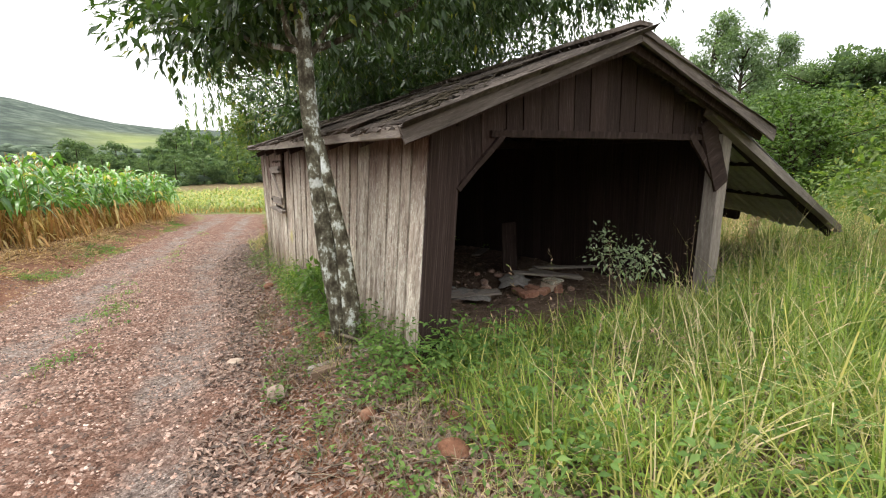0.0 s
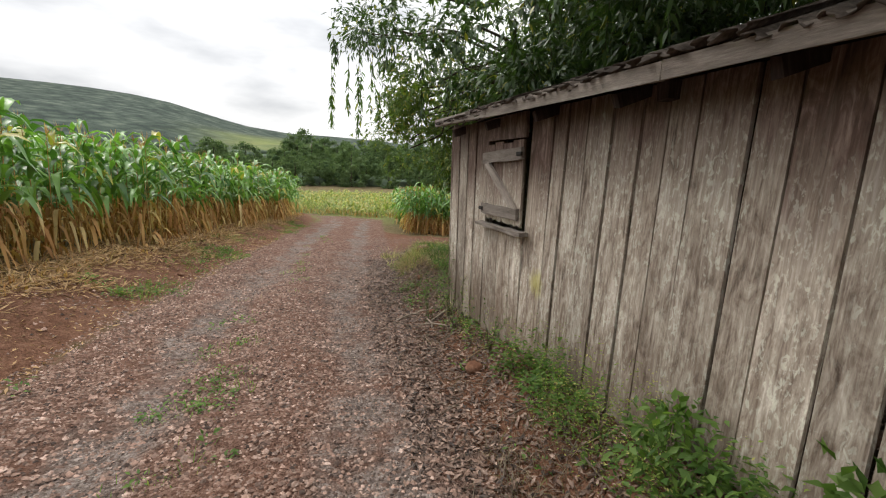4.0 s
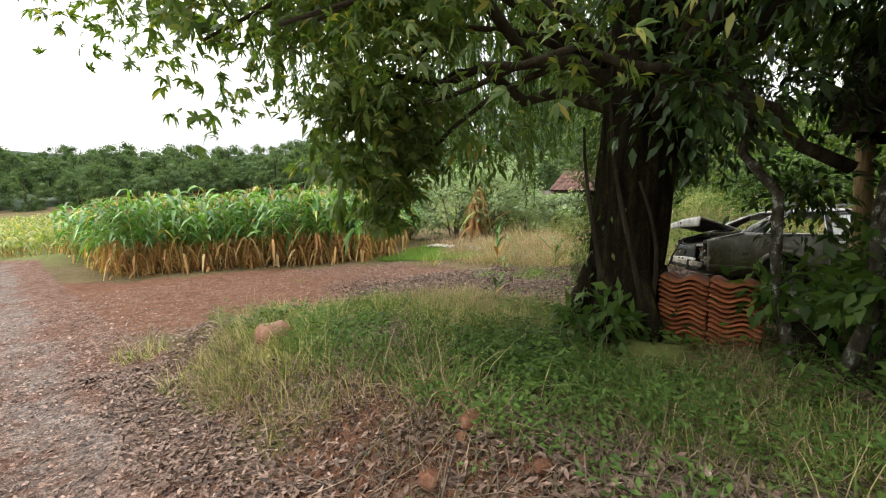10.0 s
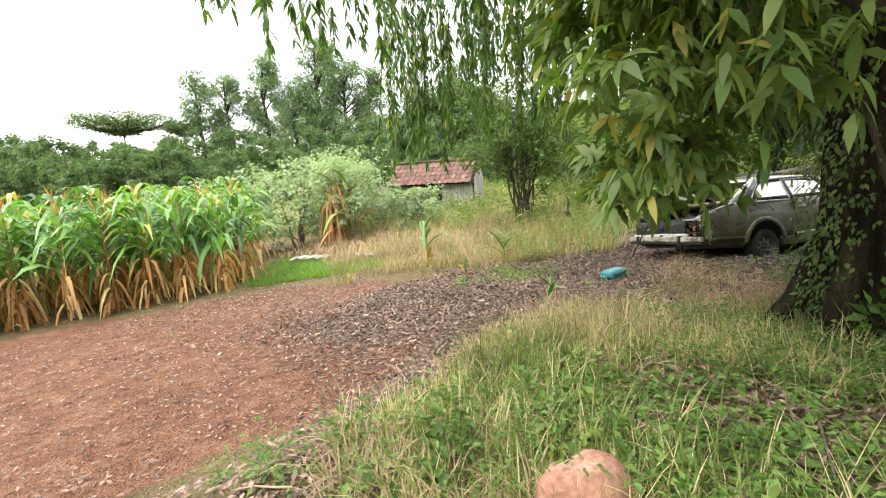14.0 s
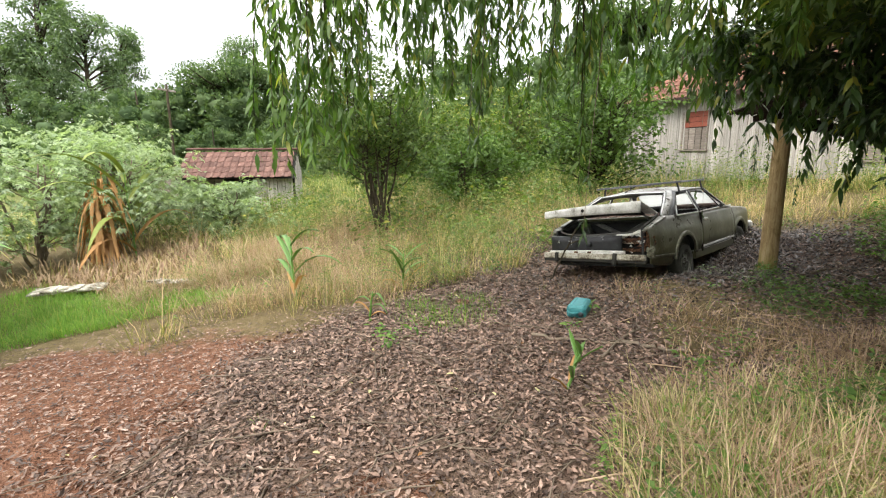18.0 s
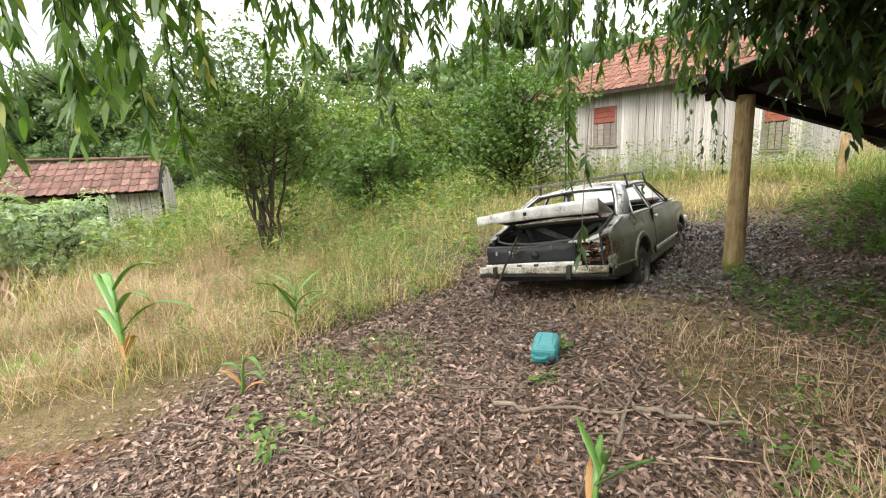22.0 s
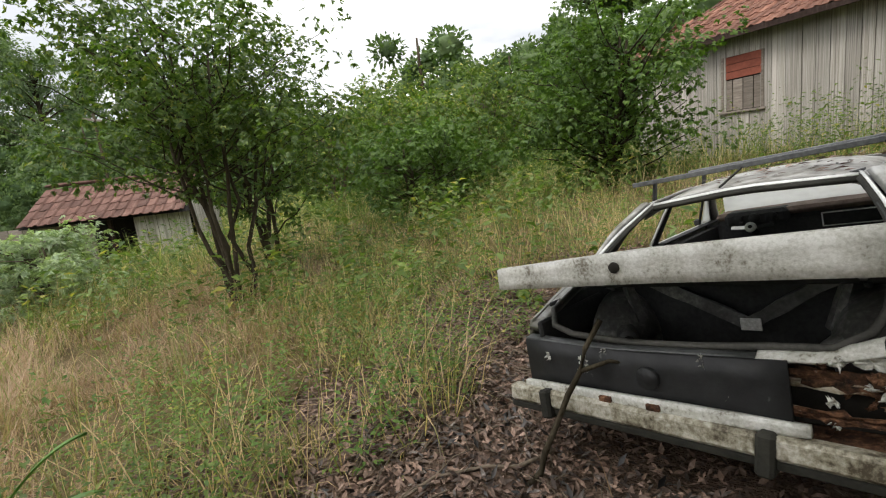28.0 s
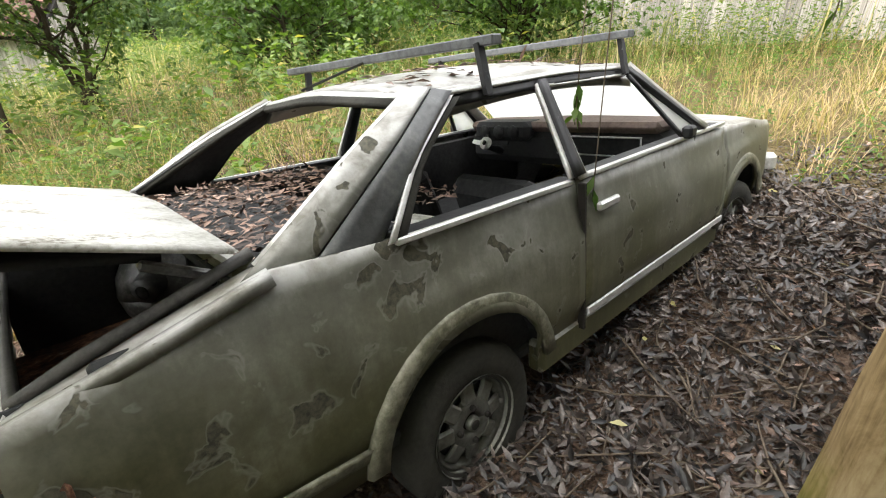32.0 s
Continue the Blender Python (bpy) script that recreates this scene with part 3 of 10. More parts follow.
def blades(base, heading, height, width, bend, rng):
    """Grass blades that curl over: seven points, five triangles each."""
    n = len(base)
    hx, hy = np.cos(heading), np.sin(heading)
    d = np.stack([hx, hy, np.zeros(n)], 1)
    s = np.stack([-hy, hx, np.zeros(n)], 1)
    z = np.array([[0, 0, 1.0]])
    lean = np.abs(rng.normal(0.1, 0.22, n)) + 0.15 * bend
    curl = bend * rng.uniform(0.5, 2.1, n)
    p, rows = base, []
    for at, step, w in ((0.0, 0.0, 1.0), (0.2, 0.42, 0.92), (0.58, 0.34, 0.62), (0.88, 0.3, 0.0)):
        phi = lean + curl * at
        p = p + (step * height * np.cos(phi))[:, None] * z + (step * height * np.sin(phi))[:, None] * d
        half = 0.5 * w * width[:, None] * s
        rows += [p - half, p + half] if w else [p]
    v = np.stack(rows, 1).reshape(-1, 3)
    i = 7 * np.arange(n)[:, None]
    f = np.concatenate([i + np.array([q]) for q in ([0, 1, 3], [0, 3, 2], [2, 3, 5], [2, 5, 4], [4, 5, 6])], 1).reshape(-1, 3)
    return v, f


def stems(base, heading, height, width, bend):
    """Bowed stems: five points, three triangles each."""
    n = len(base)
    hx, hy = np.cos(heading), np.sin(heading)
    d = np.stack([hx, hy, np.zeros(n)], 1)
    s = np.stack([-hy, hx, np.zeros(n)], 1)
    z = np.array([[0, 0, 1.0]])
    H, W, B = height[:, None], width[:, None], bend[:, None]
    m = base + 0.55 * H * z + 0.25 * B * H * d
    t = base + (1 - 0.45 * B) * H * z + B * H * d
    v = np.stack([base - 0.5 * W * s, base + 0.5 * W * s, m + 0.42 * W * s, m - 0.42 * W * s, t], 1).reshape(-1, 3)
    i = 5 * np.arange(n)[:, None]
    return v, np.concatenate([i + np.array([[0, 1, 2]]), i + np.array([[0, 2, 3]]), i + np.array([[3, 2, 4]])], 1).reshape(-1, 3)


# ---- the lie of the land ----
ROAD_Y = np.array([-60, -12, 0, 6.3, 10, 14.5, 20.4, 26, 33, 36, 39, 42, 46, 60.0])
ROAD_X = np.array([24, 3.6, -1.75, -4.4, -6.1, -7.8, -10.1, -12.1, -14.6, -16.4, -19.6, -25.5, -38, -95.0])
ROAD_HALF = 1.95


def sstep(a, b, x):
    t = np.clip((x - a) / (b - a), 0, 1)
    return t * t * (3 - 2 * t)


def road_off(x, y):
    """Signed distance from the middle of the road, right of it positive."""
    return (x - np.interp(y, ROAD_Y, ROAD_X)) * 0.91


def wave(x, y, s, k):
    return np.sin(x * s * 1.7 + k) * np.sin(y * s * 1.3 + 2.1 * k) + 0.5 * np.sin(x * s * 3.1 - y * s * 2.3 + k)


def height(x, y):
    """The ground's height: a gentle slope, banks beside the road, a rise towards the house, hills far off."""
    x, y = np.asarray(x, float), np.asarray(y, float)
    r = np.hypot(x, y - 10)
    z = 0.0087 * np.clip(x, -60, 60) - 0.0594 * np.clip(y, -40, 46)
    o = road_off(x, y)
    drive = sstep(14.9, 16.4, y + 0.12 * x + 0.5) * (1 - sstep(30, 34, y))
    bank_r = sstep(1.75, 2.35, o) * (1 - drive) * (1 - sstep(1.0, 2.6, x - 0.1 * (y - 9))) * (1 - sstep(30, 40, y))
    z = z + bank_r * (0.27 + 0.12 * sstep(8, 11.5, y)) * (1 - 0.55 * sstep(-3.9, -2.2, x) * sstep(9.8, 11.6, y))
    shedside = sstep(1.0, 2.6, x - 0.1 * (y - 9)) * (1 - sstep(8.5, 11.5, y)) * (1 - sstep(30, 40, r))
    z = z + 0.27 * shedside
    z = z + sstep(1.9, 3.4, -o) * 0.36 * (1 - sstep(60, 90, r))
    z = z - 0.05 * np.exp(-((np.abs(o) - 0.85) / 0.35) ** 2) * (1 - sstep(60, 80, r))
    z = z + 0.05 * np.clip(x - 2.5, 0, 14) * sstep(3, 9, y) - 0.2 * np.exp(-(((x - 2.6) / 2.6) ** 2 + ((y - 13.9) / 2.0) ** 2))
    z = z + 0.018 * wave(x, y, 1.3, 0.7) + 0.03 * wave(x, y, 0.45, 2.0)
    # far hills, higher to the left ahead; low wooded rise to the right
    a = np.arctan2(x, y)
    top = np.interp(a, [-1.6, -1.1, -0.94, -0.83, -0.71, -0.62, -0.55, -0.44, -0.27, 0.0, 0.4, 1.2, 2.0], [0.1, 0.115, 0.113, 0.114, 0.105, 0.073, 0.057, 0.062, 0.046, 0.04, 0.036, 0.045, 0.05])
    wob = 1 + 0.025 * np.sin(a * 23 + 1) + 0.015 * np.sin(a * 47) + 0.01 * np.sin(a * 95 + 2)
    hill = sstep(120, 640, r) * 640 * top * wob + sstep(110, 240, r) * 5 * (0.5 + 0.5 * np.sin(x * 0.03 + 1) * np.sin(y * 0.025))
    return z + hill + sstep(34, 90, r) * 2.2 * sstep(-0.2, 0.35, a) + sstep(60, 150, r) * 1.5


def g1(x, y):
    return float(height(x, y))


def axis(lo, hi, step, far, growth=1.13):
    a = list(np.arange(lo, hi + 1e-6, step))
    s = step
    while a[-1] < far:
        s *= growth
        a.append(a[-1] + s)
    s = step
    while a[0] > -far:
        s *= growth
        a.insert(0, a[0] - s)
    return np.array(a)


def zone_masks(x, y):
    """Shares of gravel road, red earth, leaf litter and far crop at a place."""
    o = road_off(x, y)
    road = 1 - sstep(1.6, 2.25, np.where(o > 0, o + 0.42 * (1 - sstep(12, 14, y)), -o))
    bend = 0.25 * wave(x, y, 1.1, 0.3)
    red = sstep(15.5, 16.2, y + 0.1 * x + bend) * (1 - sstep(21.6, 22.2, y + 0.38 * (x + 3) + bend)) * (1 - sstep(-2.2, 0.6, x + bend)) * sstep(0.5, 1.8, o)
    red = np.maximum(red, sstep(1.7, 2.1, -o) * (1 - sstep(3.2, 4.6, -o)) * 0.7)
    red = np.maximum(red, sstep(1.1, 1.5, o) * (1 - sstep(2.5, 3.1, o)) * 0.95 * (1 - sstep(11.5, 13.5, y)))
    red = np.maximum(red, np.exp(-(((x + 3.85) / 0.55) ** 2 + ((y - 10.2) / 1.2) ** 2)) * 1.3)
    lit = sstep(14.2, 15.2, y + 0.1 * x + bend) * (1 - sstep(17.6, 18.8, y + 0.25 * x + bend)) * sstep(-4.4, -1.7, x + bend + 1.6 * (1 - sstep(15.6, 16.5, y)))
    lit = np.maximum(lit, np.exp(-(((x - 2.6) / 2.4) ** 2 + ((y - 12.4) / 1.9) ** 2) * 1.2) * 1.6)
    lit = np.maximum(lit, np.exp(-(((x + 1.9) / 2.2) ** 2 + ((y - 12.2) / 1.9) ** 2)) * 1.1)
    lit = np.clip(lit, 0, 1) * (1 - sstep(5.2, 6.5, x))
    sx, sy = 0.873 * (x + 0.21) + 0.488 * (y - 3.56), -0.488 * (x + 0.21) + 0.873 * (y - 3.56)
    lit = np.maximum(lit, (sx > 0.1) * (sx < 6.6) * sstep(0.2, 0.9, sy) * (sy < 6.8))
    r, a = np.hypot(x, y), np.arctan2(x, y)
    crop = 0.8 * sstep(30, 36, y - 0.15 * x) * (1 - sstep(80, 100, r)) + np.exp(-((a + 0.56) / 0.07) ** 2 - ((r - 330) / 50) ** 2)
    crop = np.clip(crop, 0, 1)
    return road, np.clip(red, 0, 1), lit, crop


gx, gy = axis(-13, 9, 0.16, 2600), axis(-3, 24, 0.16, 2600)
GX, GY = np.meshgrid(gx, gy)
GZ = height(GX, GY)
near = (1 - sstep(22, 40, np.hypot(GX + 1, GY - 10)))
GZ = GZ + near * np.random.default_rng(3).normal(0, 0.006, GZ.shape)
gv = np.stack([GX, GY, GZ], -1).reshape(-1, 3)
nx, ny = len(gx), len(gy)
gi = (np.arange(ny - 1)[:, None] * nx + np.arange(nx - 1)[None]).reshape(-1)
gf = np.stack([gi, gi + 1, gi + nx + 1, gi + nx], -1)
gme = np_mesh("ground", gv, gf, GROUND, True)
zat = gme.attributes.new("zone", "FLOAT_COLOR", "POINT")
zat.data.foreach_set("color", np.stack(zone_masks(gv[:, 0], gv[:, 1]), -1).astype(np.float32).ravel())
wat = gme.attributes.new("woods", "FLOAT", "POINT")
wat.data.foreach_set("value", sstep(100, 135, np.hypot(gv[:, 0], gv[:, 1])).astype(np.float32))
tat = gme.attributes.new("track", "FLOAT", "POINT")
tat.data.foreach_set("value", np.exp(-((np.abs(road_off(gv[:, 0], gv[:, 1])) - 0.85) / 0.42) ** 2).astype(np.float32))
tagged(new("ground", gme), "gravel track, red earth, leaf litter and turf", "ground", kind="structure")

# ---- the shed ----
SHED_TURN = 29.2
SHED = pose(-0.21, 3.56, 0, 0, 0, SHED_TURN)
SHED_W, SHED_D, EAVE, RIDGE = 4.08, 6.83, 1.88, 2.69


def shed_ground(x, y):
    p = SHED @ Vector((x, y, 0))
    return g1(p.x, p.y)


def board_data(name, w, h, t, material, seed, cuts=4, jit=0.004, ragged=0.0):
    r = random.Random(seed)
    bm = slab(w, t, h, 0.0, cuts, 0, r)
    for v in bm.verts:
        v.co.x += r.uniform(-jit, jit)
        v.co.y += r.uniform(-jit, jit) * 0.6
        if ragged and v.co.z < -0.45 * h:
            v.co.z += r.uniform(0, ragged)
    me = bpy.data.meshes.new(name)
    bm.to_mesh(me)
    bm.free()
    me.materials.append(material)
    return me


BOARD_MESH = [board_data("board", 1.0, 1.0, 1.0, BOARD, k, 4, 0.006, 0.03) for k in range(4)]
DARK_MESH = [board_data("board", 1.0, 1.0, 1.0, FRONTWOOD, 20 + k, 4, 0.006, 0.02) for k in range(4)]


def board(parent, meshes, k, cx, cy, z0, z1, w, t, rz=0.0, ry=0.0, name="board", rx=0.0):
    """One upright board of a wall: centre, bottom, top, width, thickness."""
    o = up(new(name, meshes[k % len(meshes)]), parent)
    o.matrix_local = pose(cx, cy, (z0 + z1) / 2, rx, ry, rz) @ Matrix.Diagonal((w, t, z1 - z0, 1))
    return o


shed = thing("shed", "weathered plank shed with open gable front and sagging old roof", "shed", SHED)
rs = random.Random(5)

# left wall with the shutter opening
lw = up(tagged(new("wall_left"), "", "", "", ""), shed)
y = 0.02
k = 0
while y < SHED_D - 0.02:
    w = min(rs.uniform(0.19, 0.31), SHED_D - y)
    for stop in (4.88, 5.72, 6.04, 6.27, 6.535):
        if y < stop - 0.001 and y + w > stop - 0.1:
            w = stop - y
    c = y + w / 2
    zb = shed_ground(0, c) - 0.04 + rs.uniform(0, 0.05)
    lean = rs.uniform(-0.4, 0.4)
    rack = 0.19 * (1 - c / SHED_D)
    if 4.88 < c < 5.72:
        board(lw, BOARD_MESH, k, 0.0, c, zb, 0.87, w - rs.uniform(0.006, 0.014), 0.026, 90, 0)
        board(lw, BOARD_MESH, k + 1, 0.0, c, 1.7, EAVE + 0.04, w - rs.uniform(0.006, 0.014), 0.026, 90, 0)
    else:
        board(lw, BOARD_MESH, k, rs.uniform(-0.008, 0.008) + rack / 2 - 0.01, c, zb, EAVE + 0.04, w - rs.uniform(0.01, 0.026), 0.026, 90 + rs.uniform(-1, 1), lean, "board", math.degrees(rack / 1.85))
    y += w
    k += 1
# right wall and back wall
rw = up(new("wall_right"), shed)
y = 0.02
while y < SHED_D:
    w = rs.uniform(0.2, 0.32)
    board(rw, DARK_MESH, k, SHED_W, y + w / 2, shed_ground(SHED_W, y) - 0.05, EAVE + 0.04, w - rs.uniform(0.008, 0.02), 0.026, 90, 0)
    y += w
    k += 1
bw = up(new("wall_back"), shed)
x = 0.0
while x < SHED_W:
    w = min(rs.uniform(0.2, 0.32), SHED_W - x + 0.01)
    top = EAVE + 0.03 + (RIDGE - EAVE) * (1 - abs(x + w / 2 - SHED_W / 2) / (SHED_W / 2 + 0.2)) - 0.08
    board(bw, BOARD_MESH, k, x + w / 2, SHED_D, shed_ground(x, SHED_D) - 0.05, top, w - rs.uniform(0.006, 0.016), 0.026, 0, 0)
    x += w
    k += 1
# front: gable boards over the lintel, side boards, posts and braces
fw = up(new("wall_front"), shed)
x = 0.87
while x < 3.5:
    w = min(rs.uniform(0.16, 0.26), 3.5 - x + 0.01)
    c = x + w / 2
    top = EAVE + (RIDGE - EAVE) * (1 - abs(c - SHED_W / 2) / (SHED_W / 2 + 0.2)) - 0.03
    zb = 1.84
    board(fw, DARK_MESH, k, c, 0.0 + rs.uniform(-0.006, 0.006), zb + rs.uniform(-0.01, 0.01), top, w - rs.uniform(0.006, 0.014), 0.024, 0, 0)
    x += w
    k += 1
board(fw, DARK_MESH, 1, 0.205, -0.012, shed_ground(0, 0) - 0.05, EAVE + 0.05, 0.27, 0.03, 0, 5.8)
for x0, z0, x1, z1, zt in ((0.4, 1.43, 0.615, 1.64, 2.06), (0.622, 1.647, 0.862, 1.87, 2.14)):
    bm = slab(x1 - x0, 0.024, 1.0, 0.0, 2)
    for v in bm.verts:
        u, w = v.co.x / (x1 - x0) + 0.5, v.co.z + 0.5
        v.co = Vector((x0 + (x1 - x0) * u, v.co.y, (z0 + (z1 - z0) * u) * (1 - w) + zt * w))
    part("corner_board", bm, FRONTWOOD, fw)
board(fw, DARK_MESH, 0, 3.72, 0.002, 1.7, EAVE + 0.12, 0.3, 0.025, 0, 0)


def beam(name, parent, a, b, w, t, material, seed=1, cuts=5, jit=0.006, spin=0.0, label=""):
    """A squared timber from a to b in the parent's space."""
    a, b = Vector(a), Vector(b)
    bm = slab((b - a).length, w, t, 0.0, cuts, 0)
    r = random.Random(seed)
    for v in bm.verts:
        v.co += Vector((0, r.uniform(-jit, jit), r.uniform(-jit, jit)))
    o = part(name, bm, material, parent, label)
    d = (b - a).normalized()
    s = Vector((0, 0, 1)).cross(d)
    s = Vector((0, 1, 0)) if s.length < 1e-3 else s.normalized()
    u = d.cross(s)
    m = Matrix((d, s, u)).transposed().to_4x4()
    o.matrix_local = Matrix.Translation((a + b) / 2) @ m @ pose(0, 0, 0, spin, 0, 0)
    return o


beam("lintel", shed, (0.7, -0.03, 1.86), (3.5, -0.03, 1.83), 0.035, 0.06, FRONTWOOD, 2)
beam("post", shed, (3.86, 0.03, shed_ground(3.9, 0) - 0.1), (3.97, 0.03, 1.86), 0.17, 0.17, GREYWOOD, 3)
beam("post", shed, (0.08, 0.075, shed_ground(0, 0) - 0.1), (0.24, 0.075, EAVE), 0.1, 0.1, FRONTWOOD, 4)
beam("brace", shed, (0.38, -0.03, 1.425), (0.86, -0.03, 1.885), 0.03, 0.04, FRONTWOOD, 5)
beam("brace", shed, (3.78, -0.035, 1.38), (3.3, -0.035, 1.86), 0.03, 0.08, FRONTWOOD, 6)
beam("brace", shed, (3.92, -0.05, 1.28), (3.55, -0.05, 2.0), 0.03, 0.26, FRONTWOOD, 16)
for yy in (SHED_D, SHED_D / 2):
    beam("tie_beam", shed, (0, yy - 0.06, EAVE - 0.02), (SHED_W, yy - 0.06, EAVE - 0.02), 0.08, 0.1, FRONTWOOD, 8)
# wall plates, fascia and roof
beam("wall_plate", shed, (0.25, 0.03, EAVE - 0.02), (0.05, SHED_D, EAVE - 0.02), 0.08, 0.08, FRONTWOOD, 9)
beam("wall_plate", shed, (SHED_W - 0.05, 0.0, EAVE - 0.02), (SHED_W - 0.05, SHED_D, EAVE - 0.02), 0.08, 0.08, FRONTWOOD, 9)
beam("fascia", shed, (-0.225, -0.34, EAVE - 0.022), (-0.225, 3.1, EAVE + 0.02), 0.03, 0.085, GREYWOOD, 10)
beam("fascia", shed, (-0.228, 3.11, EAVE + 0.016), (-0.228, 6.86, EAVE + 0.085), 0.03, 0.09, GREYWOOD, 11)
beam("barge_board", shed, (-0.24, -0.36, EAVE - 0.05), (SHED_W / 2, -0.36, RIDGE - 0.02), 0.03, 0.12, BARGEWOOD, 12)
beam("barge_board", shed, (SHED_W / 2, -0.36, RIDGE - 0.02), (SHED_W + 0.24, -0.36, EAVE - 0.05), 0.03, 0.12, BARGEWOOD, 13)


def corrugated(wx, ly, pitch=0.13, amp=0.018, seed=0, thick=0.006, ragged=0.0):
    """A wavy sheet: wx across the waves, ly along them, with real thickness."""
    nxs = max(8, int(wx / pitch * 8))
    nys = 7
    r = np.random.default_rng(seed)
    X, Y = np.meshgrid(np.linspace(0, wx, nxs), np.linspace(0, ly, nys))
    Z = amp * np.sin(2 * math.pi * X / pitch) + 0.012 * np.sin(Y * 2.1 + seed) + r.normal(0, 0.002, X.shape)
    if ragged:
        e = r.uniform(0, ragged, nxs)
        Y[0] -= e - ragged * 0.5
    v = np.stack([X, Y, Z], -1).reshape(-1, 3)
    i = (np.arange(nys - 1)[:, None] * nxs + np.arange(nxs - 1)[None]).reshape(-1)
    f = np.stack([i, i + 1, i + nxs + 1, i + nxs], -1)
    v2 = v + np.array([[0, 0, thick]])
    n = len(v)
    edge = [np.stack([np.arange(nxs - 1), np.arange(1, nxs), np.arange(1, nxs) + n, np.arange(nxs - 1) + n], -1)]
    c = np.arange(nys - 1) * nxs
    edge.append(np.stack([c + nxs, c, c + n, c + nxs + n], -1))
    c2 = c + nxs - 1
    edge.append(np.stack([c2, c2 + nxs, c2 + nxs + n, c2 + n], -1))
    return np.concatenate([v, v2]), np.concatenate([f[:, ::-1], f + n] + edge)


roof = up(new("roof"), shed)
PITCH = math.degrees(math.atan2(RIDGE - EAVE - 0.06, SHED_W / 2 + 0.25))
half = (SHED_W / 2 + 0.27) / math.cos(radians(PITCH))
for side in (0, 1):
    y = -0.4
    k = 0
    while y < 6.7:
        wd = 1.02
        v, f = corrugated(wd + 0.06, half * 0.55, 0.13, 0.018, 30 + k + 9 * side, ragged=0.11)
        for row, (s0, lift) in enumerate(((0.0, 0.0), (half * 0.5, 0.022))):
            o = up(new("roof_sheet", np_mesh("roof_sheet", v, f, ROOFOLD, True)), roof)
            tilt = rs.uniform(-0.7, 0.7)
            # sheet's x runs along the ridge, y up the slope
            if side == 0:
                m = pose(-0.26, y + wd, EAVE + 0.025 + 0.009 * y + 0.022 * (k % 2), 0, 0, 0) @ pose(0, 0, 0, 0, -PITCH, 0) @ pose(s0, 0, lift, 0, 0, -90 + tilt)
            else:
                m = pose(SHED_W + 0.26, y, EAVE + 0.005 + 0.022 * (k % 2), 0, 0, 180) @ pose(0, 0, 0, 0, -PITCH, 0) @ pose(s0, 0, lift, 0, 0, -90 + tilt)
            o.matrix_local = m
        y += wd
        k += 1
beam("ridge_cap", roof, (SHED_W / 2, -0.4, RIDGE + 0.055), (SHED_W / 2, 6.88, RIDGE + 0.055), 0.16, 0.03, ROOFOLD, 15)
for i in range(8):
    yy = -0.25 + i * 0.95
    for sgn in (0, 1):
        x0, x1 = (-0.15, SHED_W / 2) if sgn == 0 else (SHED_W + 0.15, SHED_W / 2)
        beam("rafter", roof, (x0, yy, EAVE - 0.06), (x1, yy, RIDGE - 0.1), 0.05, 0.08, FRONTWOOD, i)

# the shutter, set ajar in its opening, with its sill
shutter = up(new("shutter"), shed)
shutter["label"] = "ledged and braced plank shutter"
SY0, SY1, SZ0, SZ1 = 4.9, 5.69, 0.91, 1.685
yy = SY0
for i, w in enumerate((0.2, 0.21, 0.19, 0.18)):
    board(shutter, BOARD_MESH, i, -0.012, yy + w / 2, SZ0 + 0.005 * i, SZ1 - 0.02 * (i % 2), w - 0.009, 0.022, 90, 0, "plank")
    yy += w
beam("ledge", shutter, (-0.045, SY0 - 0.03, 1.565), (-0.045, SY1 + 0.03, 1.535), 0.03, 0.105, GREYWOOD, 21)
beam("ledge", shutter, (-0.045, SY0 + 0.02, 1.03), (-0.045, SY1 + 0.03, 1.03), 0.03, 0.1, GREYWOOD, 22)
beam("brace", shutter, (-0.043, SY0 + 0.06, 1.06), (-0.043, SY1 - 0.02, 1.5), 0.026, 0.075, GREYWOOD, 23)
for zz in (1.56, 1.03):
    part("hinge", slab(0.02, 0.09, 0.035, 0.004), DARK, shutter, "rusted hinge", pose(-0.065, SY0 - 0.005 if zz > 1.3 else SY1 + 0.02, zz))
beam("window_sill", shed, (-0.05, SY0 - 0.13, 0.868), (-0.05, SY1 + 0.09, 0.872), 0.09, 0.035, GREYWOOD, 24)

# lean-to on the right side, its outer edge sinking towards the front
lean = thing("lean_to", "half-collapsed lean-to roof of old sheets on round poles", "lean-to", SHED)
LX0, LX1 = SHED_W - 0.1, 6.9


def lean_z(x, y):
    t = (x - LX0) / (LX1 - LX0)
    outer = 0.5 + 0.9 * sstep(0.0, 5.5, y)
    return (1 - t) * (1.98 + 0.0 * y) + t * outer


for k in range(8):
    y0 = -0.1 + k * 0.93
    v, f = corrugated(0.99, LX1 - LX0 + 0.35, 0.13, 0.014, 60 + k, ragged=0.05)
    w = np.stack([LX0 - 0.1 + v[:, 1], y0 + v[:, 0], v[:, 2] + 0.02 * (k % 2) + 0.05], 1)
    w[:, 2] += lean_z(w[:, 0], w[:, 1])
    mesh_part("roof_sheet", (w, f), SHEETMETAL if k < 2 else ROOFOLD, lean)
for yy in (0.05, 1.7, 3.4, 5.1, 6.95):
    beam("rafter", lean, (LX0, yy, lean_z(LX0, yy) - 0.03), (LX1 + 0.15, yy, lean_z(LX1 + 0.15, yy) - 0.03), 0.07, 0.09, FRONTWOOD, int(yy * 7))
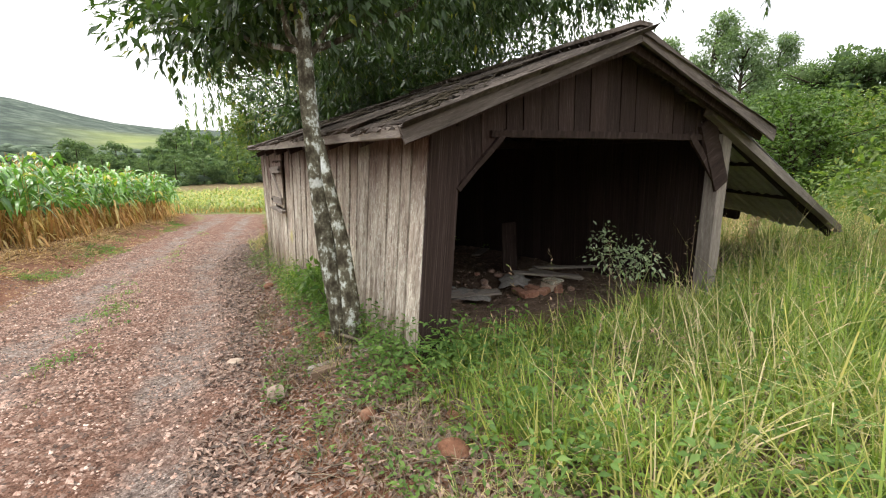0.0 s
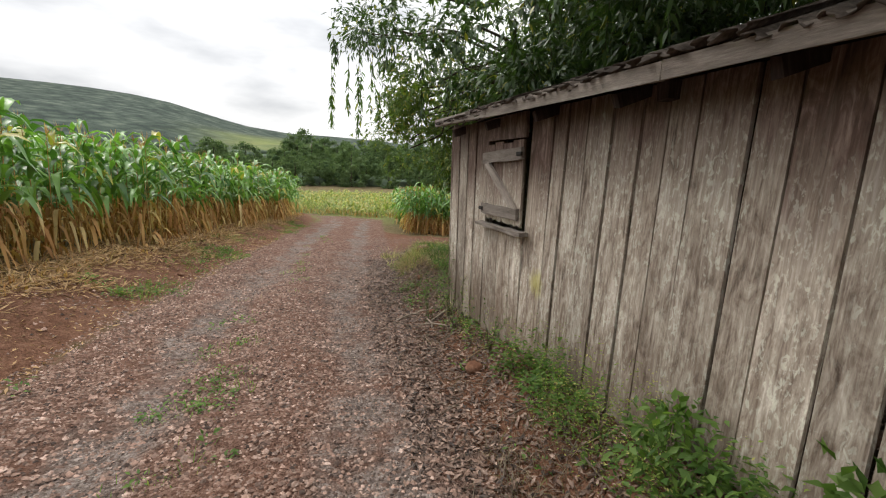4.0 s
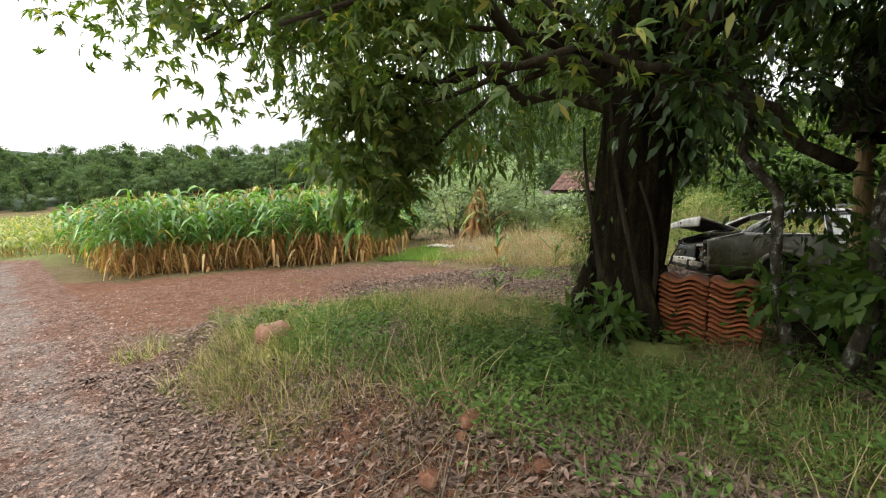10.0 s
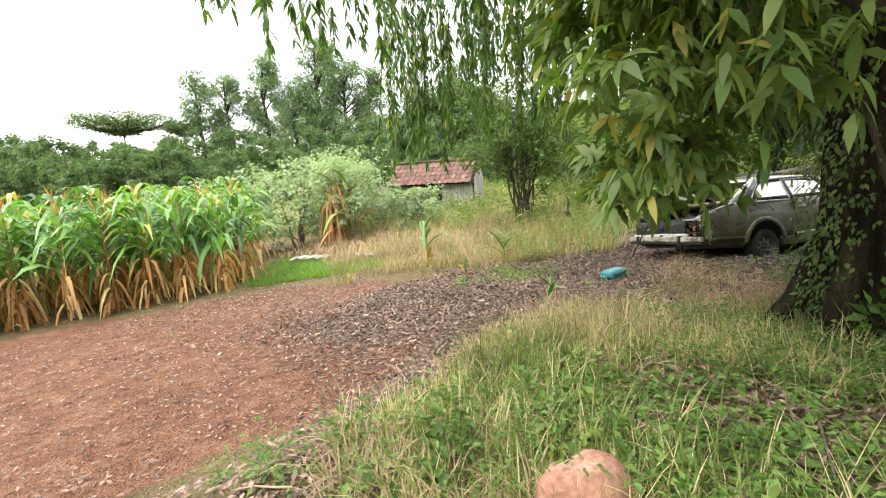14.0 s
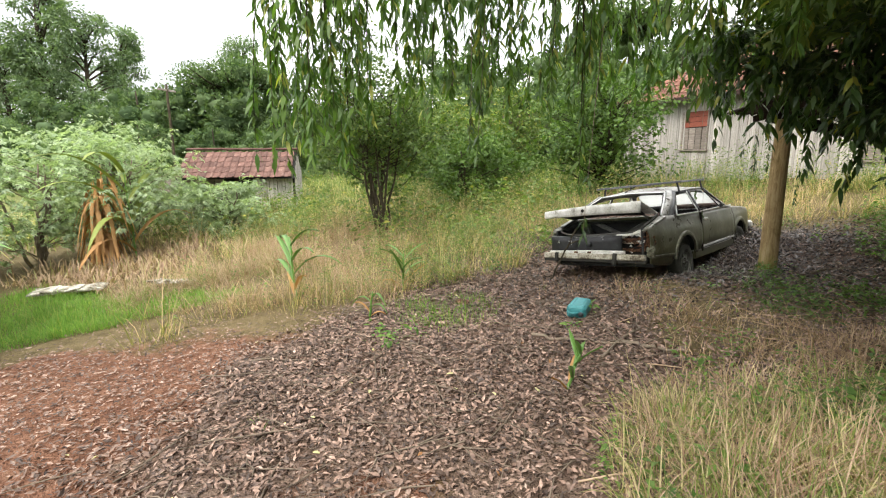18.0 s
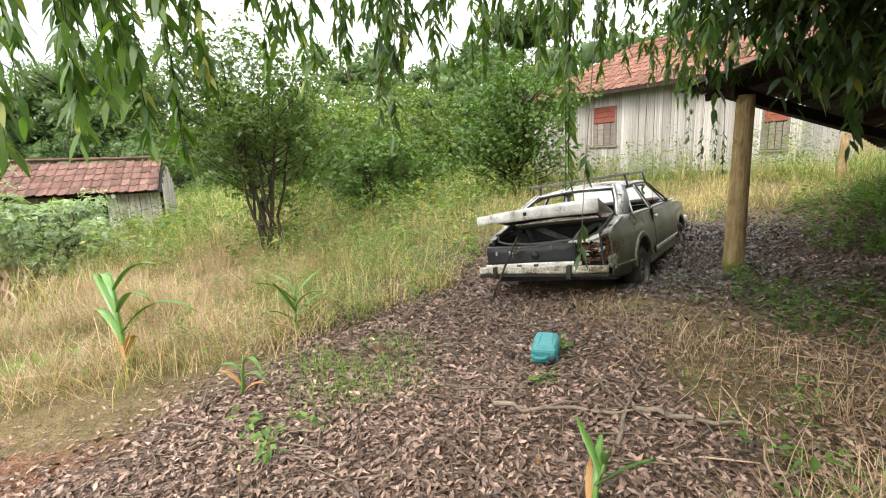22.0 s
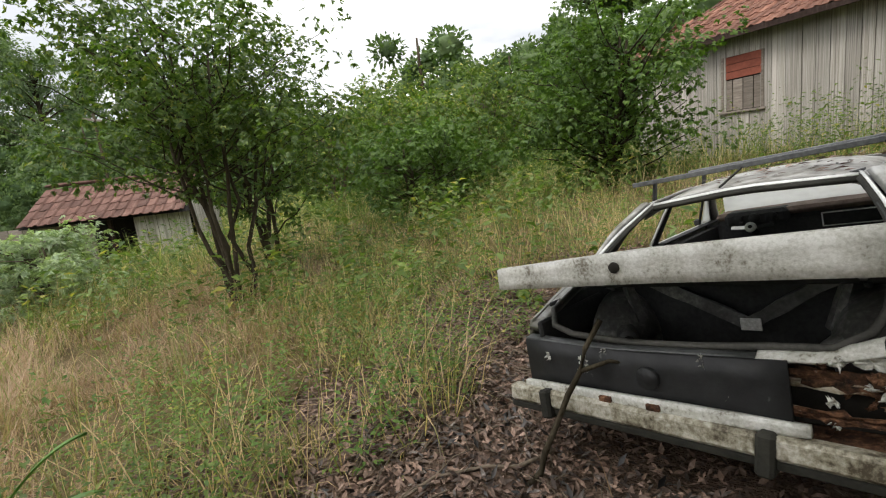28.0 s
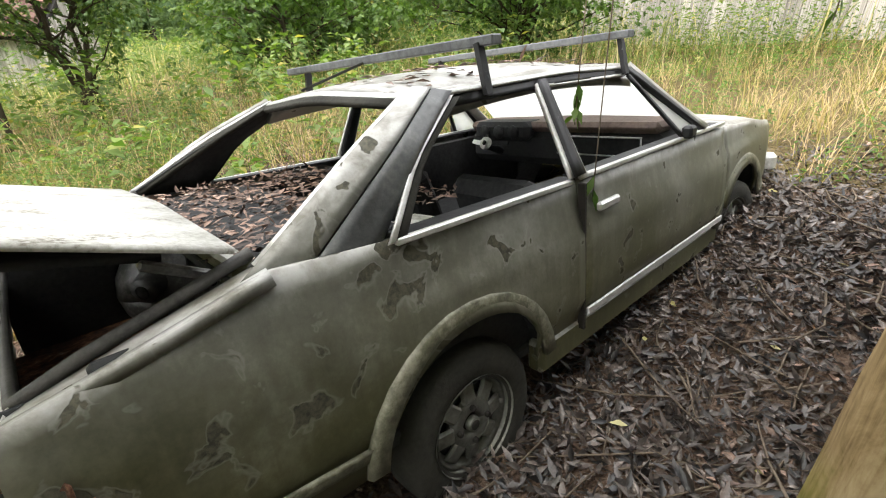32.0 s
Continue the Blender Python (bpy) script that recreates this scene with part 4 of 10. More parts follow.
for xx in (5.0, 6.0):
    beam("batten", lean, (xx, 0.0, lean_z(xx, 0) + 0.02), (xx, 7.2, lean_z(xx, 7.2) + 0.02), 0.06, 0.05, FRONTWOOD, 5)
beam("outer_beam", lean, (6.66, 1.2, lean_z(6.66, 1.2) - 0.12), (6.62, 7.2, lean_z(6.62, 7.2) - 0.12), 0.11, 0.13, FRONTWOOD, 31)
beam("barge_log", lean, (3.5, -0.1, 2.1), (6.9, -0.1, 0.5), 0.1, 0.1, GREYWOOD, 32)
rngp = np.random.default_rng(8)


def log(name, parent, a, b, r0, r1, material, sides=12, label="", bow=0.0):
    t = np.linspace(0, 1, 7)[:, None]
    p = np.array(a) * (1 - t) + np.array(b) * t
    p[:, 0] += bow * np.sin(t[:, 0] * math.pi)
    v, f = tube(p, r0 + (r1 - r0) * t[:, 0], sides, 0.035, rngp)
    return mesh_part(name, (v, f), material, parent, label)


inv = SHED.inverted()


def in_shed(x, y, z):
    return tuple(inv @ Vector((x, y, z)))


log("pole", lean, in_shed(2.13, 12.85, -0.95), in_shed(2.04, 12.9, 1.3), 0.115, 0.095, MOSSPOLE, 14, "round debarked pole, mossy at the foot")
log("pole", lean, in_shed(5.75, 8.75, -0.7), in_shed(5.9, 8.6, 0.95), 0.09, 0.075, MOSSPOLE, 10)


# twigs and dead leaves lodged on the shed's roof
rr_ = np.random.default_rng(17)
chunks = []
for k in range(260):
    lx, ly = abs(rr_.normal(0, 0.55)) - 0.12, rr_.uniform(-0.2, 6.6)
    L, a = rr_.uniform(0.12, 0.7), rr_.normal(1.3, 0.6)
    t_ = np.linspace(-0.5, 0.5, 4)
    p = np.stack([lx + L * t_ * math.cos(a), ly + L * t_ * math.sin(a), 0 * t_], 1) + rr_.normal(0, 0.015, (4, 3))
    p[:, 2] = EAVE + (RIDGE - EAVE) * p[:, 0] / (SHED_W / 2) + 0.1 + 0.05 * rr_.random()
    r = 0.003 + 0.006 * rr_.random()
    chunks.append(tube(p, [r, r, r, r * 0.5], 4, caps=False))
debris = thing("roof_debris", "dead twigs lodged on the shed roof", "twigs", SHED, kind="stuff")
mesh_part("twigs", join(chunks), BARK, debris)
n = 1300
lx, ly = np.abs(rr_.normal(0, 0.5, n)) - 0.1, rr_.uniform(-0.2, 6.6, n)
pp = np.stack([lx, ly, EAVE + (RIDGE - EAVE) * lx / (SHED_W / 2) + 0.085 + 0.03 * rr_.random(n)], 1)
mesh_part("leaves", leaves(pp, np.concatenate([rr_.normal(0, 1, (n, 2)), rr_.normal(0, 0.25, (n, 1))], 1), rr_.normal(0, 0.4, (n, 3)) + [0, 0, 1], rr_.uniform(0.03, 0.075, n), rr_.uniform(0.012, 0.03, n)), LITTERDARK, debris, "", False)

# ---- the old house and the low barn ----
HL = 8.3
HOUSE = pose(13.96 - 0.76 * 7.25, 12.33 - 0.65 * 7.25, 0.0, 0, 0, math.degrees(math.atan2(0.65, 0.76)))
house = thing("house", "old board house with grey-white walls and a red tile roof", "house", HOUSE)
HDEP, HEAVE = 6.0, 2.8
rh = random.Random(11)
HB = [board_data("wall_board", 1.0, 1.0, 1.0, HOUSEWOOD, 70 + k, 3, 0.008) for k in range(4)]


def house_wall(parent, length, place, holes=()):
    """Boards side by side along local x, with openings cut through."""
    x, k = 0.0, 0
    while x < length - 0.01:
        w = min(rh.uniform(0.2, 0.3), length - x)
        c = x + w / 2
        spans = [(-0.6, HEAVE)]
        for h0, h1, z0, z1 in holes:
            if h0 < c < h1:
                spans = [(-0.6, z0), (z1, HEAVE)]
        for z0, z1 in spans:
            o = up(new("wall_board", HB[k % 4]), parent)
            o.matrix_local = place @ pose(c, rh.uniform(-0.006, 0.006), (z0 + z1) / 2) @ Matrix.Diagonal((w - 0.012, 0.03, z1 - z0, 1))
        x += w
        k += 1


front_holes = ((4.93, 5.87, 1.05, 2.3), (0.25, 0.85, 0.7, 1.75))
hw = up(new("wall_front"), house)
house_wall(hw, HL, pose(0, 0, 0), front_holes)
hw2 = up(new("wall_side"), house)
house_wall(hw2, HDEP, pose(0, 0, 0, 0, 0, -90))
hw3 = up(new("wall_side"), house)
house_wall(hw3, HDEP, pose(HL, 0, 0, 0, 0, -90))
# solid near-black block added to stand in for the shade indoors
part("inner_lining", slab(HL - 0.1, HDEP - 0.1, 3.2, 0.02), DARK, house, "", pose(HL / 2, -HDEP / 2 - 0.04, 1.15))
part("foundation", slab(HL, HDEP, 0.6, 0.02), GREYWOOD, house, "", pose(HL / 2, -HDEP / 2, -0.62))
for h0, h1, z0, z1 in front_holes:
    win = up(new("window"), house)
    nb = 3 if h1 - h0 > 0.8 else 2
    for i in range(nb):
        z_a = z1 - (i + 1) * 0.17
        part("shutter_board", slab(h1 - h0 - 0.06, 0.025, 0.16, 0.004), REDPAINT, win, "", pose((h0 + h1) / 2, 0.0, z_a + 0.085, 0, rh.uniform(-1, 1), 0))
    for c in (h0 + 0.02, h1 - 0.02):
        part("window_frame", slab(0.05, 0.05, z1 - z0, 0.004), GREYWOOD, win, "", pose(c, 0.02, (z0 + z1) / 2))
    part("window_sill", slab(h1 - h0 + 0.1, 0.09, 0.05, 0.004), GREYWOOD, win, "", pose((h0 + h1) / 2, 0.03, z0 - 0.02))
    for i in range(4):
        part("shutter_board", slab((h1 - h0) / 4 - 0.02, 0.022, z1 - z0 - nb * 0.17 - 0.04, 0.003), GREYWOOD, win, "", pose(h0 + (i + 0.5) * (h1 - h0) / 4, -0.02, (z0 + z1 - nb * 0.17) / 2))
HRID = HEAVE + 2.0


def tile_data(name, w, l, material, seed):
    """A flat interlocking clay tile with a raised roll at one side."""
    r = random.Random(seed)
    prof = [(0, 0), (0.55 * w, 0.0), (0.68 * w, 0.028), (0.86 * w, 0.03), (w, 0.004)]
    bm = bmesh.new()
    rows = []
    for yy, lift in ((0, 0.018), (l, 0.0)):
        for dz in (0.0, -0.014):
            rows.append([bm.verts.new((px, yy, pz + lift + dz + r.uniform(-0.002, 0.002))) for px, pz in prof])
    a, b, c, d = rows
    for i in range(len(prof) - 1):
        bm.faces.new((a[i], a[i + 1], c[i + 1], c[i]))
        bm.faces.new((b[i + 1], b[i], a[i], a[i + 1])[::-1])
        bm.faces.new((b[i], d[i], d[i + 1], b[i + 1]))
    me = bpy.data.meshes.new(name)
    bm.to_mesh(me)
    bm.free()
    me.materials.append(material)
    return me


def tiled_slope(parent, length, run, rise, place, material, seed, hip0=0.0, hip1=0.0, wt=0.24, lt=0.36, limit=300, roof_name="roof_tiles"):
    """Courses of tiles on a slope: x along the eave, y up the slope. The nearest are objects, the rest joined."""
    r = random.Random(seed)
    sl = math.hypot(run, rise)
    ang = math.degrees(math.atan2(rise, run))
    base = place @ pose(0, 0, 0, ang, 0, 0)
    datas = [tile_data("roof_tile", wt, lt * 1.12, material, seed + i) for i in range(3)]
    rest = []
    ny, nxx, made = int(sl / lt), int(length / wt), 0
    for j in range(ny):
        t = j / ny
        for i in range(nxx):
            xx = i * wt
            if xx < hip0 * t or xx + wt > length - hip1 * t:
                continue
            m = base @ pose(xx + r.uniform(-0.006, 0.006), j * lt + r.uniform(-0.012, 0.012), r.uniform(0, 0.008), r.uniform(-1, 1), r.uniform(-1, 1), r.uniform(-1.2, 1.2))
            if made < limit:
                o = up(new("roof_tile", datas[(i + j) % 3]), parent)
                o.matrix_local = m
                made += 1
            else:
                rest.append((m, (i + j) % 3))
    if rest:
        bm = bmesh.new()
        chunks = []
        for m, q in rest:
            me = datas[q]
            vv = np.array([(m @ v.co)[:] for v in me.vertices])
            ff = [tuple(p.vertices) for p in me.polygons]
            chunks.append((vv, np.array(ff)))
        bm.free()
        v, f = join(chunks)
        o = up(new(roof_name, np_mesh(roof_name, v, f, material)), parent)
        o["kind"] = "stuff"


hroof = up(new("roof"), house)
tiled_slope(hroof, HL + 0.9, HDEP / 2 + 0.45, 2.0, pose(HL + 0.45, 0.45, HEAVE - 0.06, 0, 0, 180), TILE, 5, 2.85, 0)
tiled_slope(hroof, HDEP + 0.9, 2.85, 2.0, pose(HL + 0.45, -HDEP - 0.45, HEAVE - 0.06, 0, 0, 90), TILE, 9, 3.4, 3.4)
beam("fascia", hroof, (-0.45, 0.44, HEAVE - 0.1), (HL + 0.45, 0.44, HEAVE - 0.1), 0.03, 0.12, FRONTWOOD, 2)
bm = bmesh.new()
q = [bm.verts.new(c) for c in ((-0.4, 0.42, HEAVE - 0.09), (HL + 0.4, 0.42, HEAVE - 0.09), (HL - 2.4, -HDEP / 2, HRID - 0.09), (-0.4, -HDEP / 2, HRID - 0.09), (-0.4, -HDEP - 0.4, HEAVE - 0.09), (HL + 0.4, -HDEP - 0.4, HEAVE - 0.09))]
for ids in ((0, 1, 2, 3), (0, 3, 4), (4, 3, 2, 5), (1, 5, 2), (0, 4, 5, 1)):
    bm.faces.new([q[i] for i in ids])
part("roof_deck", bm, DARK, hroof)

# low barn among the shrubs
BARN = pose(12.0, 25.6, 0.0, 0, 0, 114)
BL = 3.9
barn = thing("barn", "low old barn with a sagging dark red tile roof", "barn", BARN)
broof = up(new("roof"), barn)
tiled_slope(broof, BL, 1.75, 1.0, pose(BL, 1.75, 0.18, 0, 0, 180), DARKTILE, 21)
bm = bmesh.new()
q = [bm.verts.new(c) for c in ((0, 1.7, 0.13), (BL, 1.7, 0.13), (BL, 0, 1.1), (0, 0, 1.1), (0, -1.7, 0.13), (BL, -1.7, 0.13))]
for ids in ((0, 1, 2, 3), (3, 2, 5, 4), (0, 3, 4), (1, 5, 2), (0, 4, 5, 1)):
    bm.faces.new([q[i] for i in ids])
part("roof_deck", bm, DARK, broof)
part("ridge_tiles", slab(BL + 0.1, 0.26, 0.09, 0.03, 10, 0.01, random.Random(3)), DARKTILE, broof, "", pose(BL / 2, 0, 1.2))
for i in range(5):
    part("wall_board", slab(0.26, 0.03, 1.5, 0.0), HOUSEWOOD, barn, "", pose(0.2 + 0.28 * i, 1.3, -0.6))
for i in range(7):
    part("wall_board", slab(0.3, 0.03, 1.5, 0.0), GREYWOOD, barn, "", pose(2.6 + 0.32 * i, 1.3, -0.6))
for i in range(8):
    yy = -1.15 + 0.32 * i
    part("gable_board", slab(0.03, 0.3, 2.36 - 0.57 * abs(yy), 0.0), HOUSEWOOD, barn, "", pose(-0.02, yy, -0.17 - 0.285 * abs(yy)))
part("back_wall", slab(BL - 0.1, 0.05, 1.5, 0.0), DARK, barn, "", pose(BL / 2, -1.3, -0.6))
part("post", slab(0.1, 0.1, 1.5, 0.01), FRONTWOOD, barn, "", pose(2.0, 1.35, -0.6))

# ---- the wrecked car ----
def car_paint():
    """Faded chalky grey paint: upward faces tinted paler for skylight, olive algae low down, peeled blotches in
    clusters.
    """
    m, n, l, co, vec, info = start_mat("faded_car_paint", shift=False)
    P = co.outputs["Object"]
    big, mid, fine = noise_node(n, l, P, 1.6, 5.0, 0.6), noise_node(n, l, P, 8.0, 6.0, 0.65, 0.3), noise_node(n, l, P, 55.0, 4.0, 0.7)
    mp = n.new("ShaderNodeMapping")
    mp.inputs["Scale"].default_value = (9.0, 9.0, 0.8)
    l.new(P, mp.inputs["Vector"])
    runs = noise_node(n, l, mp.outputs["Vector"], 2.0, 4.0, 0.6)
    f = math_node(n, l, "MULTIPLY_ADD", fine.outputs["Fac"], 0.15, math_node(n, l, "MULTIPLY_ADD", mid.outputs["Fac"], 0.2, math_node(n, l, "MULTIPLY_ADD", runs.outputs["Fac"], 0.2, math_node(n, l, "MULTIPLY", big.outputs["Fac"], 0.45))))
    grey = ramp_node(n, [(0.38, (0.1, 0.1, 0.088)), (0.5, (0.155, 0.155, 0.14)), (0.62, (0.25, 0.25, 0.236))])
    algae = ramp_node(n, [(0.38, (0.04, 0.039, 0.017)), (0.5, (0.08, 0.078, 0.038)), (0.62, (0.15, 0.145, 0.086))])
    l.new(f, grey.inputs["Fac"])
    l.new(f, algae.inputs["Fac"])
    sp = n.new("ShaderNodeSeparateXYZ")
    l.new(P, sp.inputs[0])
    low = ramp_node(n, [(0.42, (1, 1, 1)), (1.02, (0, 0, 0))])
    l.new(math_node(n, l, "ADD", sp.outputs["Z"], math_node(n, l, "MULTIPLY_ADD", big.outputs["Fac"], 0.8, -0.45)), low.inputs["Fac"])
    c = mix_node(n, l, low.outputs["Color"], grey.outputs["Color"], algae.outputs["Color"])
    # paler wherever the normal turns up: light from the sky put into the colour
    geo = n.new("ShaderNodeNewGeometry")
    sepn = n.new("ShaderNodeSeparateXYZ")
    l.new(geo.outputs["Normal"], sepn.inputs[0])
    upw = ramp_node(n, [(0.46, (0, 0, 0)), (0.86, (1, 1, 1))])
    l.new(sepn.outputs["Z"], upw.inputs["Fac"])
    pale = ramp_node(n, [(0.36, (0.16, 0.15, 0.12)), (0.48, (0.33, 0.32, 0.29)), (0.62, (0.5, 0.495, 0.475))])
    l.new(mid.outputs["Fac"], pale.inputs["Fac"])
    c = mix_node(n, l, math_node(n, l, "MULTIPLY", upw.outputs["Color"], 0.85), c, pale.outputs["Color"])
    # peeled blotches, thickest behind the quarter window and along the door
    peels = math_node(n, l, "MULTIPLY_ADD", big.outputs["Fac"], 0.12, -0.06)
    for spot, reach, gain in (((-1.52, -0.78, 0.84), 0.4, 0.13), ((-0.25, -0.83, 0.6), 0.3, 0.1), ((-2.1, -0.78, 0.6), 0.35, 0.12), ((-1.0, -0.83, 0.82), 0.25, 0.12)):
        vd = n.new("ShaderNodeVectorMath")
        vd.operation = "DISTANCE"
        l.new(P, vd.inputs[0])
        vd.inputs[1].default_value = spot
        near = math_node(n, l, "MAXIMUM", math_node(n, l, "MULTIPLY_ADD", vd.outputs["Value"], -gain / reach, gain), 0.0)
        peels = math_node(n, l, "ADD", peels, near)
    blot = noise_node(n, l, P, 11.0, 3.0, 0.5, 0.5)
    spotf = math_node(n, l, "ADD", blot.outputs["Fac"], peels)
    edge = ramp_node(n, [(0.635, (0, 0, 0)), (0.66, (1, 1, 1)), (0.69, (0, 0, 0))])
    l.new(spotf, edge.inputs["Fac"])
    c = mix_node(n, l, math_node(n, l, "MULTIPLY", edge.outputs["Color"], 0.22), c, (0.34, 0.34, 0.32))
    peel = ramp_node(n, [(0.685, (0, 0, 0)), (0.7, (1, 1, 1))])
    l.new(spotf, peel.inputs["Fac"])
    rustc = ramp_node(n, [(0.35, (0.03, 0.029, 0.02)), (0.6, (0.085, 0.08, 0.055))])
    l.new(fine.outputs["Fac"], rustc.inputs["Fac"])
    c = mix_node(n, l, peel.outputs["Color"], c, rustc.outputs["Color"])
    b = n["Principled BSDF"]
    l.new(c, b.inputs["Base Color"])
    rr = ramp_node(n, [(0.38, (0.3, 0.3, 0.3)), (0.62, (0.5, 0.5, 0.5))])
    l.new(math_node(n, l, "MULTIPLY_ADD", low.outputs["Color"], 0.05, f), rr.inputs["Fac"])
    l.new(math_node(n, l, "MULTIPLY_ADD", peel.outputs["Color"], 0.4, rr.outputs["Color"]), b.inputs["Roughness"])
    b.inputs["Specular IOR Level"].default_value = 0.4
    bp = n.new("ShaderNodeBump")
    bp.inputs["Strength"].default_value, bp.inputs["Distance"].default_value = 0.3, 0.004
    l.new(math_node(n, l, "SUBTRACT", math_node(n, l, "MULTIPLY", fine.outputs["Fac"], 0.5), peel.outputs["Color"]), bp.inputs["Height"])
    l.new(bp.outputs["Normal"], b.inputs["Normal"])
    return m


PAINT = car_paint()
PALEMETAL = surface("bleached_white_paint", [(0.36, (0.17, 0.15, 0.115)), (0.45, (0.45, 0.44, 0.395)), (0.6, (0.68, 0.67, 0.64))], 7, 70, 0.5, 0.25, vary=0.05)
DIRTYWHITE = surface("grimy_bumper_paint", [(0.4, (0.07, 0.055, 0.035)), (0.49, (0.27, 0.245, 0.18)), (0.6, (0.54, 0.51, 0.44))], 6, 40, 0.55, 0.4, vary=0.05)
TRIM = surface("dull_bright_trim", [(0.3, (0.38, 0.38, 0.36)), (0.7, (0.75, 0.75, 0.73))], 6, 60, 0.35, 0.15, metal=0.4, vary=0.05)
BLACKP = surface("black_scuffed_plastic", [(0.3, (0.012, 0.012, 0.013)), (0.62, (0.03, 0.03, 0.032)), (0.72, (0.3, 0.3, 0.29))], 9, 40, 0.5, 0.2, vary=0.1, mixfine=0.2)
RUBBER = surface("perished_tyre_rubber", [(0.3, (0.012, 0.012, 0.01)), (0.7, (0.042, 0.04, 0.032))], 6, 50, 0.85, 0.4)
RUST = surface("flaking_rust", [(0.38, (0.022, 0.014, 0.01)), (0.5, (0.085, 0.04, 0.022)), (0.6, (0.2, 0.1, 0.055)), (0.66, (0.4, 0.33, 0.26))], 16, 50, 0.95, 1.0)
PILLAR = surface("dark_grey_tone", [(0.36, (0.045, 0.047, 0.047)), (0.5, (0.075, 0.078, 0.078)), (0.62, (0.12, 0.12, 0.115)), (0.7, (0.26, 0.26, 0.24))], 5, 50, 0.34, 0.15, vary=0.05, spec=0.45)
CABIN = surface("dusty_black_cabin", [(0.3, (0.012, 0.013, 0.014)), (0.7, (0.05, 0.05, 0.05))], 5, 40, 0.75, 0.2)
TUB = surface("greasy_grey_steel", [(0.32, (0.04, 0.04, 0.037)), (0.5, (0.11, 0.108, 0.1)), (0.66, (0.3, 0.29, 0.27))], 6, 40, 0.32, 0.25, spec=0.5, vary=0.1)
SEAL = surface("perished_seal", [(0.3, (0.025, 0.024, 0.022)), (0.7, (0.1, 0.095, 0.085))], 9, 60, 0.6, 0.3)
CREAM = surface("stained_cream_steel", [(0.36, (0.09, 0.05, 0.03)), (0.47, (0.34, 0.27, 0.19)), (0.6, (0.58, 0.52, 0.43))], 9, 50, 0.7, 0.3)
DASH = surface("faded_dash_pad", [(0.3, (0.09, 0.06, 0.05)), (0.7, (0.24, 0.18, 0.15))], 5, 40, 0.7, 0.2)
WHEELM = surface("dull_alloy", [(0.3, (0.09, 0.09, 0.075)), (0.7, (0.26, 0.26, 0.23))], 7, 50, 0.55, 0.3, metal=0.6)


def dusty_glass():
    m, n, l, co, vec, info = start_mat("dusty_glass", shift=False)
    b = n["Principled BSDF"]
    b.inputs["Base Color"].default_value = (0.62, 0.63, 0.6, 1)
    b.inputs["Roughness"].default_value = 0.35
    tr = n.new("ShaderNodeBsdfTransparent")
    tl = n.new("ShaderNodeBsdfTranslucent")
    tl.inputs["Color"].default_value = (0.85, 0.86, 0.84, 1)
    k = noise_node(n, l, co.outputs["Object"], 3.0, 5.0)
    mx0, mx = n.new("ShaderNodeMixShader"), n.new("ShaderNodeMixShader")
    mx0.inputs["Fac"].default_value = 0.6
    l.new(b.outputs["BSDF"], mx0.inputs[1])
    l.new(tl.outputs["BSDF"], mx0.inputs[2])
    r = ramp_node(n, [(0.3, (0.12, 0.12, 0.12)), (0.7, (0.4, 0.4, 0.4))])
    l.new(k.outputs["Fac"], r.inputs["Fac"])
    l.new(r.outputs["Color"], mx.inputs["Fac"])
    l.new(mx0.outputs["Shader"], mx.inputs[1])
    l.new(tr.outputs["BSDF"], mx.inputs[2])
    l.new(mx.outputs["Shader"], n["Material Output"].inputs["Surface"])
    return m


GLASS = dusty_glass()
CAR = pose(3.72, 13.78, -1.03, -7.9, 0.0, -35.3)
car = thing("car", "abandoned two-door saloon, faded and rusting, boot lid open", "car", CAR)


def shell(grid, off):
    """A grid of points (n, m, 3) made into a sheet of real thickness by the offset grid."""
    n, m = grid.shape[:2]
    a = grid.reshape(-1, 3)
    b = (grid + off).reshape(-1, 3)
    i = (np.arange(n - 1)[:, None] * m + np.arange(m - 1)[None]).reshape(-1)
    f = np.stack([i, i + 1, i + m + 1, i + m], -1)
    N = n * m
    ring = np.concatenate([np.arange(m), np.arange(1, n) * m + m - 1, np.arange(m - 2, -1, -1) + (n - 1) * m, np.arange(n - 2, 0, -1) * m])
    r2 = np.roll(ring, -1)
    e = np.stack([r2, ring, ring + N, r2 + N], -1)
    return np.concatenate([a, b]), np.concatenate([f, f[:, ::-1] + N, e])


def half_width(x):
    return np.interp(x, [-2.3, -2.0, -1.2, 0.0, 1.2, 1.8, 2.05], [0.77, 0.8, 0.83, 0.835, 0.82, 0.78, 0.72])


def belt(x):
    return np.interp(x, [-2.3, -1.75, -1.45, -0.6, 0.7, 1.5, 2.05], [0.82, 0.95, 0.93, 0.91, 0.9, 0.85, 0.78])


def low_edge(x):
    z = np.interp(x, [-2.3, -2.1, -1.7, 1.7, 2.05], [0.36, 0.3, 0.24, 0.24, 0.34])
    for c in (-1.22, 1.22):
        d = np.abs(x - c)
        z = np.where(d < 0.36, np.maximum(z, 0.27 + np.sqrt(np.maximum(0.36 ** 2 - d ** 2, 0)) * 0.97), z)
    return z


